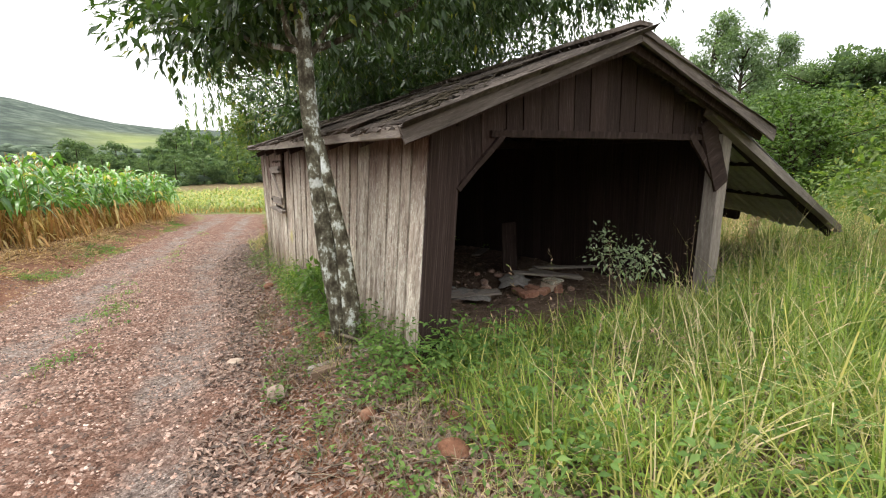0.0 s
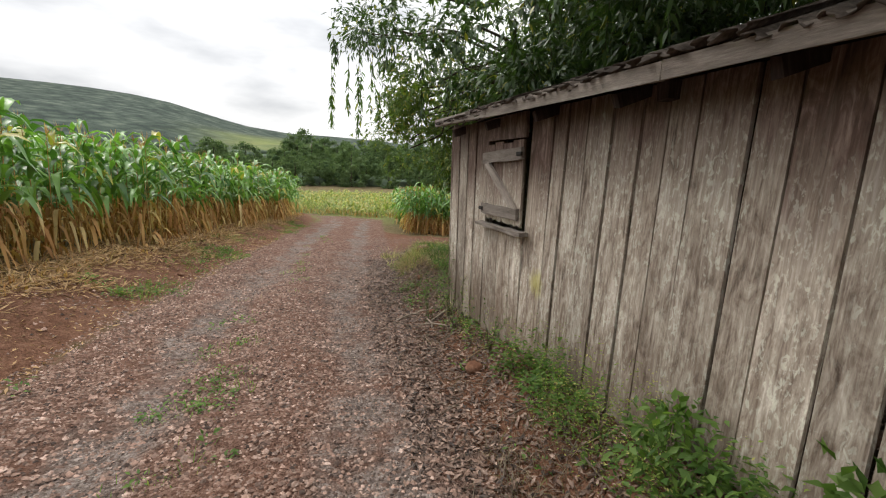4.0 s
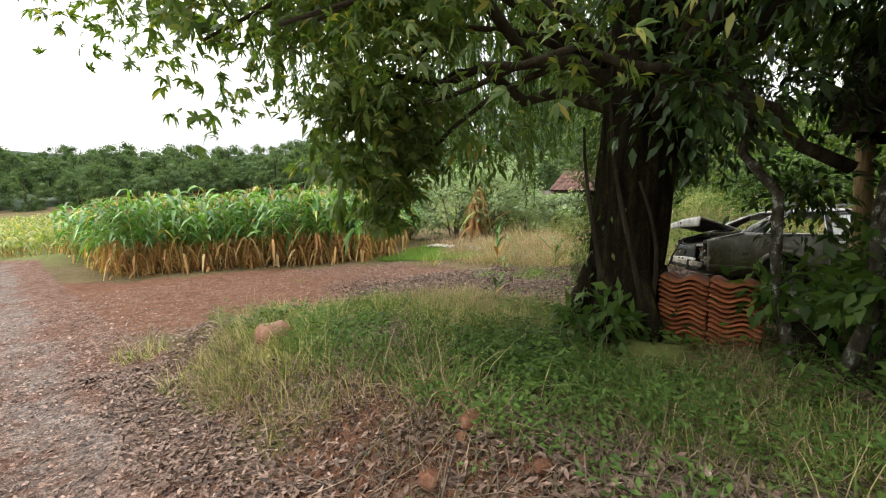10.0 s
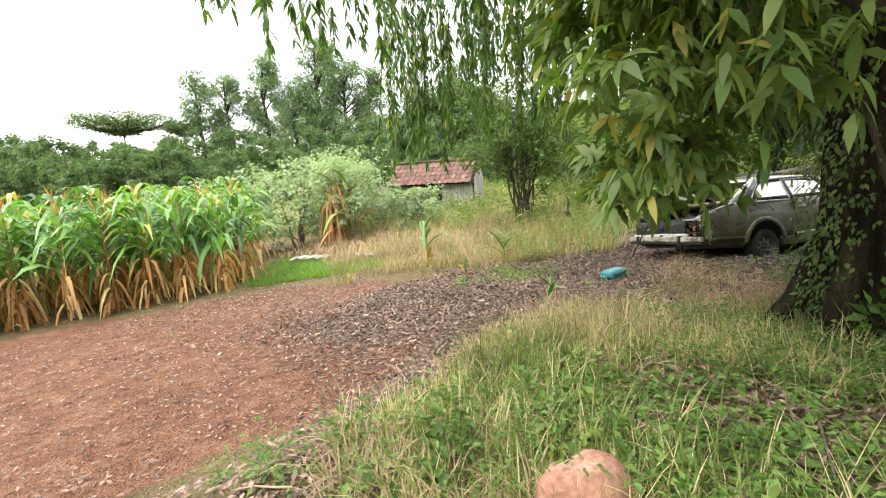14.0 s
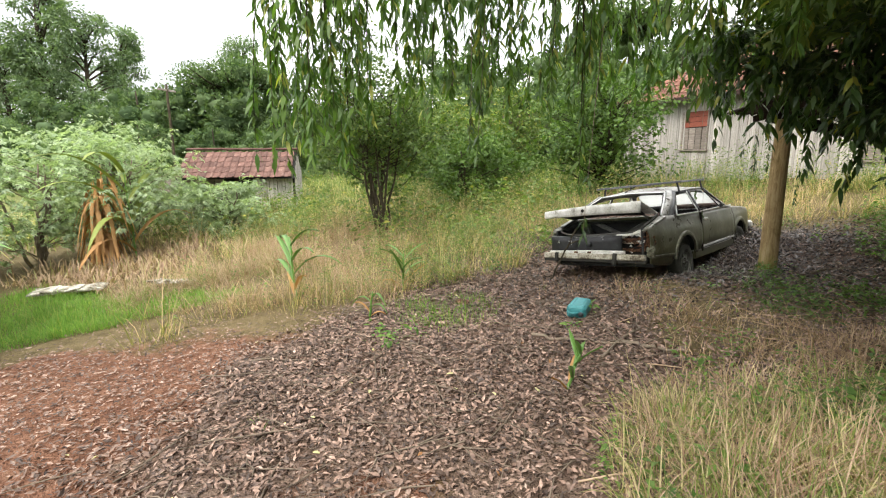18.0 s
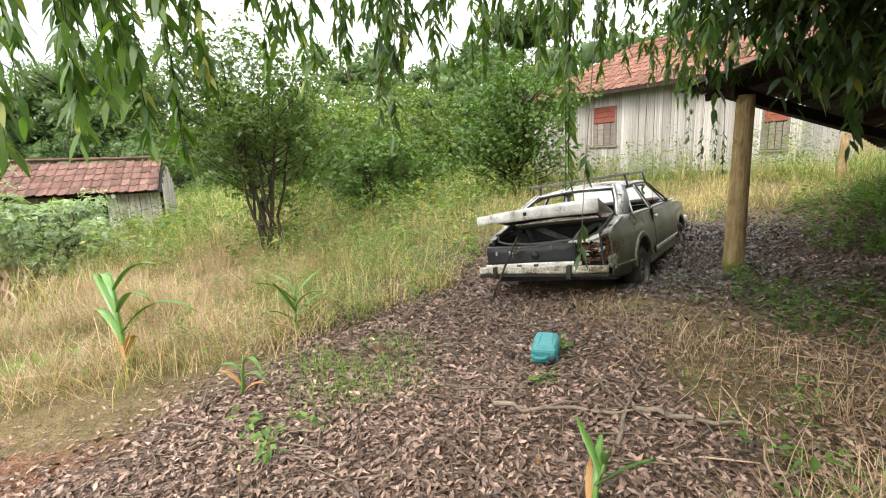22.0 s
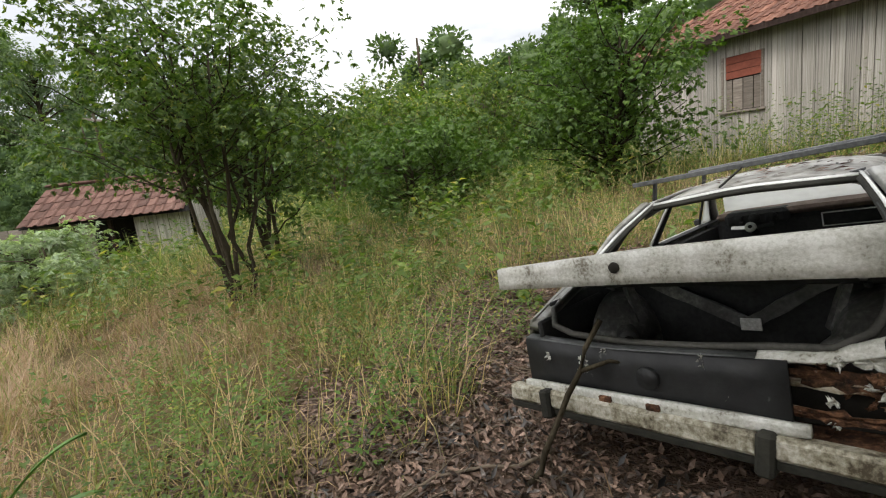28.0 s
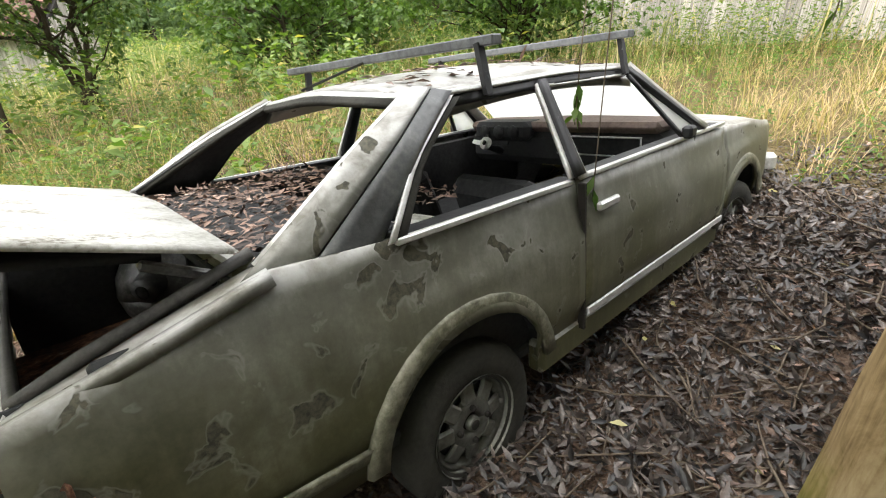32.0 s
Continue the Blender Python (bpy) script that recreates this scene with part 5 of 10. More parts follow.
def strip(name, pts_a, pts_b, thick, mat, parent, label="", n=8):
    """A curved sheet between two edges, each given by a few points."""
    def curve(p):
        p = np.asarray(p, float)
        t = np.linspace(0, 1, len(p))
        u = np.linspace(0, 1, n)
        return np.stack([np.interp(u, t, p[:, i]) for i in range(3)], 1)
    a, b = curve(pts_a), curve(pts_b)
    grid = np.stack([a, a * 0.67 + b * 0.33, a * 0.33 + b * 0.67, b], 0)
    nr = np.cross(a[-1] - a[0], b[0] - a[0])
    nr = nr / np.linalg.norm(nr)
    return mesh_part(name, shell(grid, -thick * nr[None, None]), mat, parent, label)


def side_panel(name, x0, x1, s, label="", mat=None, n=None):
    xs = np.linspace(x0, x1, n or max(4, int((x1 - x0) / 0.045)))
    t = np.linspace(0, 1, 11)
    X = np.repeat(xs[:, None], 11, 1)
    Z = low_edge(X) + (belt(X) - low_edge(X)) * t[None]
    k = np.interp(Z, [0.22, 0.32, 0.4, 0.42, 0.62, 0.74, 0.76, 0.95], [-0.07, -0.035, -0.012, 0.006, 0.006, 0.0, -0.016, -0.05])
    lip = 0.018 * np.exp(-((Z - low_edge(X)) / 0.03) ** 2) * (low_edge(X) > 0.3)
    Y = half_width(X) + k + lip
    grid = np.stack([X, s * Y, Z], -1)
    off = np.zeros_like(grid)
    off[..., 1] = -s * 0.018
    return mesh_part(name, shell(grid if s > 0 else grid[::-1], off if s > 0 else off[::-1]), mat or PAINT, car, label)


ARCH = surface("grimy_arch_paint", [(0.38, (0.05, 0.05, 0.03)), (0.5, (0.12, 0.118, 0.08)), (0.62, (0.23, 0.225, 0.17))], 9, 50, 0.45, 0.2, vary=0.05, spec=0.45)
for s in (1, -1):
    side_panel("rear_quarter_panel", -2.26, -0.605, s, "peeling rear wing, olive with algae" if s < 0 else "")
    side_panel("front_wing", 0.895, 2.03, s)
    d = side_panel("door", -0.595, 0.885, s)
    part("door_handle", slab(0.15, 0.025, 0.035, 0.008), TRIM, d, "chrome handle", pose(-0.44, s * 0.835, 0.79))
    for a, b, z in ((-0.58, 0.87, 0.37),):
        part("door_sill_trim", slab(b - a, 0.012, 0.035, 0.004), TRIM, d, "", pose((a + b) / 2, s * 0.83, z))
    part("door_shut_gap", slab(0.014, 0.03, 0.6, 0.002), DARK, car, "", pose(-0.6, s * 0.819, 0.6))
    strip("swage_line", [(-2.26, s * 0.772, 0.41), (-1.9, s * 0.803, 0.39), (-1.6, s * 0.818, 0.37)], [(-2.26, s * 0.779, 0.45), (-1.9, s * 0.812, 0.43), (-1.6, s * 0.825, 0.41)], 0.012 * s, ARCH, car)
    part("window_ledge", slab(1.42, 0.07, 0.012, 0.003), BLACKP, d, "", pose(0.13, s * 0.755, 0.916))
    part("window_ledge", slab(0.8, 0.07, 0.012, 0.003), BLACKP, car, "", pose(-1.0, s * 0.755, 0.92, 0, 1.2, 0))
    part("belt_trim", slab(1.44, 0.02, 0.02, 0.004), TRIM, d, "", pose(0.14, s * 0.793, 0.915))
    part("belt_trim", slab(0.8, 0.02, 0.02, 0.004), TRIM, car, "", pose(-1.03, s * 0.795, 0.918, 0, 1.2, 0))
    # wheel arch lip, curved pale band
    for c in (-1.22, 1.22):
        th = np.linspace(0.12, math.pi - 0.12, 15)
        gr = np.stack([np.stack([c + r * np.cos(th), s * (half_width(c + 0 * th) + o), 0.27 + r * 0.97 * np.sin(th)], -1) for r, o in ((0.362, 0.004), (0.366, 0.012), (0.42, 0.012), (0.428, 0.0))], 0)
        mesh_part("wheel_arch_lip", shell(gr if s < 0 else gr[::-1], np.array([[[0, -s * 0.012, 0]]])), ARCH, car)
        gr = np.stack([np.stack([c + 0.4 * np.cos(th), s * (half_width(c + 0 * th) - w), 0.27 + 0.39 * np.sin(th)], -1) for w in (0.03, 0.3)], 0)
        mesh_part("wheel_housing", shell(gr, np.array([[[0, 0, 0.012]]])), CABIN, car)

# floor, sills, inner walls
part("floor_pan", slab(3.9, 1.5, 0.05, 0.01), CABIN, car, "", pose(-0.2, 0, 0.3))
for s in (1, -1):
    part("sill", slab(1.75, 0.08, 0.14, 0.02), PAINT, car, "", pose(0.02, s * 0.77, 0.27))
    part("inner_side", slab(3.0, 0.03, 0.56, 0.01), CABIN, car, "", pose(-0.6, s * 0.72, 0.6))


# roof: crowned panel
xs, ys = np.linspace(-1.13, 0.2, 15), np.linspace(-0.58, 0.58, 13)
X, Y = np.meshgrid(xs, ys, indexing="ij")
Z = 1.345 - 0.1 * (Y / 0.6) ** 4 - 0.045 * ((X + 0.45) / 0.68) ** 2 - 0.012 * (Y / 0.6) ** 2
roofgrid = np.stack([X, Y, Z], -1)
mesh_part("roof", shell(roofgrid[::-1], np.array([[[0, 0, -0.03]]])), PAINT, car, "faded roof, tinted paler for skylight, strewn with twigs")
part("headlining", slab(1.1, 1.0, 0.02, 0.005), CABIN, car, "", pose(-0.46, 0, 1.265))
for s in (1, -1):
    f = (lambda a: a) if s < 0 else (lambda a: a[::-1])
    strip("c_pillar", *f(([(-1.83, s * 0.708, 0.9), (-1.42, s * 0.635, 1.145), (-1.12, s * 0.53, 1.275)], [(-1.7, s * 0.74, 0.875), (-1.34, s * 0.695, 1.13), (-1.09, s * 0.582, 1.268)])), 0.03, PAINT, car, "chalky pale rear edge of the pillar")
    # side-on facet gets a darker grey, its shade put into the colour
    strip("c_pillar", *f(([(-1.7, s * 0.74, 0.875), (-1.34, s * 0.695, 1.13), (-1.09, s * 0.582, 1.268)], [(-1.49, s * 0.748, 0.87), (-1.285, s * 0.71, 1.095), (-1.03, s * 0.605, 1.255)])), 0.03, PILLAR, car, "dark grey front half of the pillar")
    strip("pillar_lining", *f(([(-1.77, s * 0.69, 0.95), (-1.42, s * 0.592, 1.13), (-1.12, s * 0.49, 1.25)], [(-1.44, s * 0.735, 0.91), (-1.28, s * 0.665, 1.085), (-1.03, s * 0.565, 1.235)])), 0.006, CABIN, car)
    strip("a_pillar", *f(([(0.6, s * 0.775, 0.905), (0.34, s * 0.69, 1.08), (0.1, s * 0.6, 1.25)], [(0.7, s * 0.75, 0.91), (0.41, s * 0.665, 1.085), (0.17, s * 0.565, 1.27)])), 0.03, PAINT, car)
    strip("door_frame", *f(([(0.56, s * 0.787, 0.91), (0.31, s * 0.702, 1.075), (0.08, s * 0.612, 1.238)], [(0.6, s * 0.78, 0.91), (0.345, s * 0.695, 1.08), (0.1, s * 0.605, 1.25)])), 0.025, BLACKP, car)
    strip("door_frame", *f(([(-1.02, s * 0.617, 1.225), (-0.4, s * 0.622, 1.245), (0.1, s * 0.61, 1.235)], [(-1.03, s * 0.6, 1.255), (-0.4, s * 0.605, 1.275), (0.12, s * 0.598, 1.262)])), 0.02, BLACKP, car)
    strip("b_pillar", *f(([(-0.64, s * 0.785, 0.915), (-0.59, s * 0.6, 1.25)], [(-0.57, s * 0.785, 0.915), (-0.545, s * 0.6, 1.25)])), 0.035, BLACKP, car)
    strip("roof_gutter", *f(([(-1.05, s * 0.612, 1.258), (-0.4, s * 0.617, 1.278), (0.14, s * 0.602, 1.263)], [(-1.05, s * 0.604, 1.27), (-0.4, s * 0.609, 1.29), (0.14, s * 0.594, 1.275)])), 0.014, TRIM, car)
    strip("roof_rail", *f(([(-1.06, s * 0.604, 1.262), (-0.4, s * 0.609, 1.282), (0.16, s * 0.594, 1.267)], [(-1.06, s * 0.56, 1.275), (-0.4, s * 0.57, 1.305), (0.18, s * 0.555, 1.285)])), 0.02, PAINT, car)
    for bar in (([(-1.455, s * 0.795, 0.925), (-1.29, s * 0.716, 1.095), (-1.035, s * 0.612, 1.245)], [(-1.435, s * 0.797, 0.925), (-1.272, s * 0.717, 1.095), (-1.02, s * 0.613, 1.245)]), ([(-0.655, s * 0.797, 0.92), (-0.6, s * 0.612, 1.245)], [(-0.635, s * 0.797, 0.92), (-0.582, s * 0.612, 1.245)]), ([(-0.575, s * 0.797, 0.92), (-0.548, s * 0.612, 1.245)], [(-0.557, s * 0.797, 0.92), (-0.532, s * 0.612, 1.245)]), ([(-0.53, s * 0.624, 1.238), (0.07, s * 0.618, 1.235)], [(-0.53, s * 0.62, 1.246), (0.08, s * 0.612, 1.243)])):
        strip("window_trim", *f(bar), 0.016, TRIM, car)
    strip("quarter_rubber", *f(([(-1.432, s * 0.785, 0.925), (-1.27, s * 0.706, 1.095), (-1.02, s * 0.603, 1.24)], [(-1.395, s * 0.78, 0.925), (-1.24, s * 0.704, 1.095), (-0.99, s * 0.603, 1.24)])), 0.02, RUBBER, car)
    strip("vent_window_bar", *f(([(0.3, s * 0.79, 0.92), (0.07, s * 0.62, 1.23)], [(0.325, s * 0.79, 0.92), (0.09, s * 0.62, 1.23)])), 0.015, BLACKP, car)
    strip("vent_window", *f(([(0.33, s * 0.785, 0.92), (0.1, s * 0.62, 1.22)], [(0.55, s * 0.782, 0.915), (0.11, s * 0.615, 1.225)])), 0.004, GLASS, car, "cloudy triangular vent window")
    strip("rear_window_trim", *f(([(-1.765, s * 0.715, 0.965), (-1.425, s * 0.622, 1.148), (-1.13, s * 0.52, 1.278)], [(-1.75, s * 0.697, 0.965), (-1.412, s * 0.604, 1.148), (-1.122, s * 0.503, 1.281)])), 0.025, TRIM, car)
    strip("rear_window_rubber", *f(([(-1.75, s * 0.697, 0.962), (-1.412, s * 0.604, 1.144), (-1.13, s * 0.503, 1.275)], [(-1.72, s * 0.67, 0.957), (-1.39, s * 0.577, 1.135), (-1.12, s * 0.478, 1.268)])), 0.025, RUBBER, car)
    part("door_mirror_stub", slab(0.07, 0.05, 0.06, 0.012), BLACKP, car, "", pose(0.34, s * 0.815, 0.945))
    part("door_lining", slab(1.3, 0.03, 0.5, 0.01), CABIN, car, "", pose(0.14, s * 0.745, 0.62))
strip("rear_window_header", [(-1.13, -0.53, 1.272), (-1.155, 0, 1.305), (-1.13, 0.53, 1.272)], [(-1.15, -0.51, 1.262), (-1.175, 0, 1.293), (-1.15, 0.51, 1.262)], 0.02, TRIM, car)
strip("rear_window_rubber", [(-1.15, -0.51, 1.26), (-1.175, 0, 1.29), (-1.15, 0.51, 1.26)], [(-1.17, -0.5, 1.24), (-1.195, 0, 1.268), (-1.17, 0.5, 1.24)], 0.02, RUBBER, car)
strip("windscreen", [(0.7, -0.7, 0.92), (0.78, 0, 0.94), (0.7, 0.7, 0.92)], [(0.19, -0.53, 1.262), (0.23, 0, 1.29), (0.19, 0.53, 1.262)], 0.005, GLASS, car, "cloudy dust-coated windscreen")
strip("windscreen_header", [(0.14, -0.56, 1.25), (0.17, 0, 1.29), (0.14, 0.56, 1.25)], [(0.21, -0.54, 1.255), (0.25, 0, 1.285), (0.21, 0.54, 1.255)], 0.03, PAINT, car)
# bonnet and nose
xs, ys = np.linspace(0.72, 2.02, 12), np.linspace(-0.76, 0.76, 11)
X, Y = np.meshgrid(xs, ys, indexing="ij")
hw = half_width(X) - 0.045
bon = np.stack([X, Y / 0.76 * hw, belt(X) + 0.045 - 0.05 * np.abs(Y / 0.76) ** 3], -1)
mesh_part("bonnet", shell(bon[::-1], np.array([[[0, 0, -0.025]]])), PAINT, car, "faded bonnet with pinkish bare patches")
part("grille", slab(0.05, 1.1, 0.2, 0.01), BLACKP, car, "", pose(2.02, 0, 0.66))
for s in (1, -1):
    part("headlight", slab(0.06, 0.24, 0.18, 0.02), GLASS, car, "", pose(2.02, s * 0.54, 0.66))
part("front_bumper", slab(0.12, 1.56, 0.14, 0.03), TRIM, car, "", pose(2.1, 0, 0.46))
part("front_apron", slab(0.05, 1.4, 0.22, 0.02), PAINT, car, "", pose(2.0, 0, 0.4))
# rear: wing tops, boot well, tail panel, bumper
for s in (1, -1):
    f = (lambda a: a) if s < 0 else (lambda a: a[::-1])
    strip("boot_gutter", *f(([(-1.73, s * 0.672, 0.95), (-2.0, s * 0.672, 0.885), (-2.29, s * 0.67, 0.805)], [(-1.75, s * 0.775, 0.95), (-2.0, s * 0.77, 0.89), (-2.29, s * 0.735, 0.815)])), 0.03, PAINT, car)
    part("boot_side", slab(0.62, 0.03, 0.5, 0.01), CABIN, car, "", pose(-1.98, s * 0.67, 0.58))
    th, ph = np.meshgrid(np.linspace(0, 2 * math.pi, 21), np.linspace(0.05, 1.5, 8), indexing="ij")
    tub = np.stack([-1.6 - 0.34 * np.cos(th) * np.sin(ph), s * (0.66 - 0.26 * np.cos(ph) ** 0.6), 0.55 + 0.28 * np.sin(th) * np.sin(ph)], -1)
    mesh_part("wheel_tub", shell(tub, np.array([[[0, s * 0.01, 0]]])), TUB, car, "dull grey-black wheel tub")
    log("spring_cup", car, (-1.78, s * 0.5, 0.62), (-1.86, s * 0.43, 0.6), 0.075, 0.055, TUB, 14)
    # near-black disc drawn for the shade in the cup's hole
    log("cup_hole", car, (-1.862, s * 0.428, 0.6), (-1.866, s * 0.425, 0.6), 0.03, 0.03, DARK, 12)
    beam("tub_rib", car, (-1.66, s * 0.5, 0.9), (-1.7, s * 0.42, 0.66), 0.05, 0.03, TUB, 6, 3, 0.003)
    part("boot_hinge", slab(0.3, 0.025, 0.025, 0.006), TUB, car, "", pose(-1.82, s * 0.56, 0.92, 0, 28, 0))
part("boot_floor", slab(0.75, 1.3, 0.03, 0.005, 6, 0.008, random.Random(2)), RUST, car, "", pose(-1.95, 0, 0.42))
for k in range(16):
    part("boot_debris", slab(random.uniform(0.05, 0.18), random.uniform(0.015, 0.06), 0.014, 0.004), RUST if k % 2 else TWIG, car, "", pose(-1.95 + random.uniform(-0.25, 0.25), random.uniform(-0.5, 0.4), 0.44 + 0.004 * k, random.uniform(-8, 8), random.uniform(-8, 8), random.uniform(0, 180)))
CANRED = surface("scratched_red_can", [(0.3, (0.12, 0.018, 0.014)), (0.55, (0.3, 0.045, 0.035)), (0.72, (0.5, 0.3, 0.26))], 9, 60, 0.35, 0.2)
log("spray_can", car, (-1.93, -0.03, 0.55), (-2.04, -0.2, 0.54), 0.034, 0.034, CANRED, 16, "scratched red can lying in the boot")
beam("seat_brace", car, (-1.62, 0.42, 0.9), (-1.66, -0.1, 0.66), 0.02, 0.06, TUB, 3)
beam("seat_brace", car, (-1.62, -0.52, 0.92), (-1.66, -0.1, 0.66), 0.02, 0.06, TUB, 4)
part("boot_bulkhead", slab(0.03, 1.3, 0.5, 0.01), CABIN, car, "", pose(-1.52, 0, 0.62, 0, -8, 0))
part("brace_plate", slab(0.008, 0.09, 0.06, 0.002), PALEMETAL, car, "", pose(-1.672, -0.11, 0.66))
part("boot_crossbar", slab(0.03, 0.85, 0.012, 0.003), PALEMETAL, car, "", pose(-1.74, -0.18, 0.52))
# parcel shelf heaped with leaves
part("parcel_shelf", slab(0.5, 1.3, 0.03, 0.005), CABIN, car, "", pose(-1.55, 0, 0.9))
part("deck_edge", slab(0.06, 1.3, 0.05, 0.01), PAINT, car, "", pose(-1.76, 0, 0.93))
rl = np.random.default_rng(5)
n = 1500
pp = np.stack([rl.uniform(-1.78, -1.0, n), rl.uniform(-0.6, 0.6, n), 0.925 + rl.random(n) * 0.035], 1)
mesh_part("shelf_leaves", leaves(pp, np.concatenate([rl.normal(0, 1, (n, 2)), rl.normal(0, 0.2, (n, 1))], 1), rl.normal(0, 0.3, (n, 3)) + [0, 0, 1], rl.uniform(0.02, 0.065, n), rl.uniform(0.008, 0.022, n)), LITTER, car, "dead leaves heaped on the parcel shelf", False)
n = 160
px, py = rl.uniform(-1.05, 0.1, n), rl.uniform(-0.5, 0.5, n)
pz = 1.352 - 0.1 * (py / 0.6) ** 4 - 0.045 * ((px + 0.45) / 0.68) ** 2
mesh_part("roof_leaves", leaves(np.stack([px, py, pz], 1), np.concatenate([rl.normal(0, 1, (n, 2)), rl.normal(0, 0.1, (n, 1))], 1), rl.normal(0, 0.2, (n, 3)) + [0, 0, 1], rl.uniform(0.04, 0.09, n), rl.uniform(0.012, 0.03, n)), LITTER, car, "dead leaves and twigs", False)
# tail panel
strip("tail_panel", [(-2.3, 0.76, 0.5), (-2.32, 0.2, 0.5), (-2.32, -0.4, 0.5)], [(-2.29, 0.76, 0.74), (-2.3, 0.2, 0.72), (-2.3, -0.4, 0.74)], -0.02, BLACKP, car, "black tail panel with flaking paint")
strip("tail_sill", [(-2.33, 0.77, 0.49), (-2.345, 0, 0.47), (-2.33, -0.45, 0.49)], [(-2.33, 0.77, 0.53), (-2.345, 0, 0.54), (-2.33, -0.45, 0.53)], -0.03, PALEMETAL, car)
log("filler_cap", car, (-2.33, 0.1, 0.62), (-2.35, 0.1, 0.62), 0.05, 0.048, BLACKP, 16, "black round filler cap")
def torn_sheet(name, x, y, z, w, h, seed, mat, label="", turn=(0, 0, 0), rag=0.35):
    """A torn scrap of sheet steel: ragged outline, buckled, with real thickness."""
    r = np.random.default_rng(seed)
    k = 26
    th = np.arange(k + 1) * 2 * math.pi / k
    rad = 1 - rag * r.random(k + 1)
    rad[-1] = rad[0]
    sq = 1 / np.maximum(np.abs(np.cos(th)), np.abs(np.sin(th)))
    gr = np.stack([np.stack([0.012 * r.normal(0, 1, k + 1) * u, 0.5 * w * np.cos(th) * sq * (rad if u == 1 else 0.9) * u, 0.5 * h * np.sin(th) * sq * (rad if u == 1 else 0.9) * u], -1) for u in (0.02, 0.5, 1)], 0)
    gr[:, -1] = gr[:, 0]
    o = mesh_part(name, shell(gr, np.array([[[-0.004, 0, 0]]])), mat, car, label, False)
    o.matrix_local = pose(x, y, z, *turn)
    return o


# dark plate added as the shade behind the rusted-out corner
part("tail_cavity", slab(0.02, 0.5, 0.2, 0.003), DARK, car, "", pose(-2.14, -0.53, 0.54))
torn_sheet("rusted_corner", -2.24, -0.52, 0.66, 0.4, 0.09, 1, RUST, "jagged rusted-out tail corner", (4, 0, 3), 0.5)
torn_sheet("torn_inner_panel", -2.23, -0.5, 0.64, 0.34, 0.06, 2, CREAM, "", (-3, 8, 0), 0.4)
torn_sheet("rusted_corner", -2.255, -0.5, 0.53, 0.42, 0.06, 3, RUST, "", (2, 0, 0), 0.5)
torn_sheet("rusted_corner", -2.22, -0.73, 0.68, 0.1, 0.3, 4, RUST, "", (0, 6, 20), 0.5)
torn_sheet("rusted_corner", -2.2, -0.76, 0.6, 0.12, 0.24, 5, RUST, "", (10, -5, 50), 0.55)
torn_sheet("rusted_corner", -2.26, -0.68, 0.58, 0.07, 0.16, 6, RUST, "", (-20, 5, 10), 0.5)
torn_sheet("paint_flake", -2.27, -0.67, 0.65, 0.06, 0.07, 7, PALEMETAL, "", (25, 10, 0), 0.5)
torn_sheet("paint_flake", -2.26, -0.62, 0.74, 0.1, 0.06, 8, PALEMETAL, "", (15, 0, 10), 0.5)
torn_sheet("wing_end", -2.27, -0.77, 0.5, 0.13, 0.18, 9, ARCH, "torn pale end of the wing", (5, 0, 35), 0.3)
for k in range(14):
    torn_sheet("rust_flake", -2.26 + random.uniform(-0.02, 0.05), random.uniform(-0.78, -0.35), random.uniform(0.5, 0.76), random.uniform(0.02, 0.07), random.uniform(0.02, 0.06), 20 + k, RUST if k % 3 else PALEMETAL, "", (random.uniform(-60, 60), random.uniform(-30, 30), random.uniform(-30, 30)), 0.55)
for k, (yy, zz, ww, hh) in enumerate(((0.42, 0.64, 0.07, 0.12), (-0.12, 0.71, 0.025, 0.07), (0.62, 0.66, 0.03, 0.05), (-0.2, 0.58, 0.02, 0.03), (0.3, 0.72, 0.03, 0.02))):
    torn_sheet("peeled_paint", -2.325 + 0.06 * (zz - 0.5), yy, zz, ww, hh, 50 + k, PALEMETAL, "", (0, 4, 0), 0.5)
strip("tail_lip", [(-2.3, -0.3, 0.735), (-2.285, -0.5, 0.735), (-2.27, -0.72, 0.79)], [(-2.25, -0.3, 0.755), (-2.24, -0.5, 0.765), (-2.23, -0.68, 0.83)], 0.01, PALEMETAL, car)
strip("tail_lip", [(-2.305, 0.76, 0.745), (-2.31, 0.3, 0.725), (-2.3, -0.3, 0.74)], [(-2.27, 0.74, 0.76), (-2.275, 0.3, 0.735), (-2.265, -0.3, 0.75)], 0.01, PILLAR, car)
seal = np.array([(-1.74, 0.645, 0.965), (-2.0, 0.655, 0.9), (-2.16, 0.655, 0.86), (-2.235, 0.61, 0.8), (-2.25, 0.5, 0.765), (-2.255, 0.2, 0.745), (-2.25, -0.1, 0.75), (-2.24, -0.35, 0.765), (-2.235, -0.52, 0.77), (-2.2, -0.62, 0.82), (-2.1, -0.655, 0.87), (-1.95, -0.655, 0.91), (-1.74, -0.645, 0.968)])
mesh_part("boot_seal", tube(seal, np.full(13, 0.016), 8), SEAL, car, "grey-black rubber boot seal")
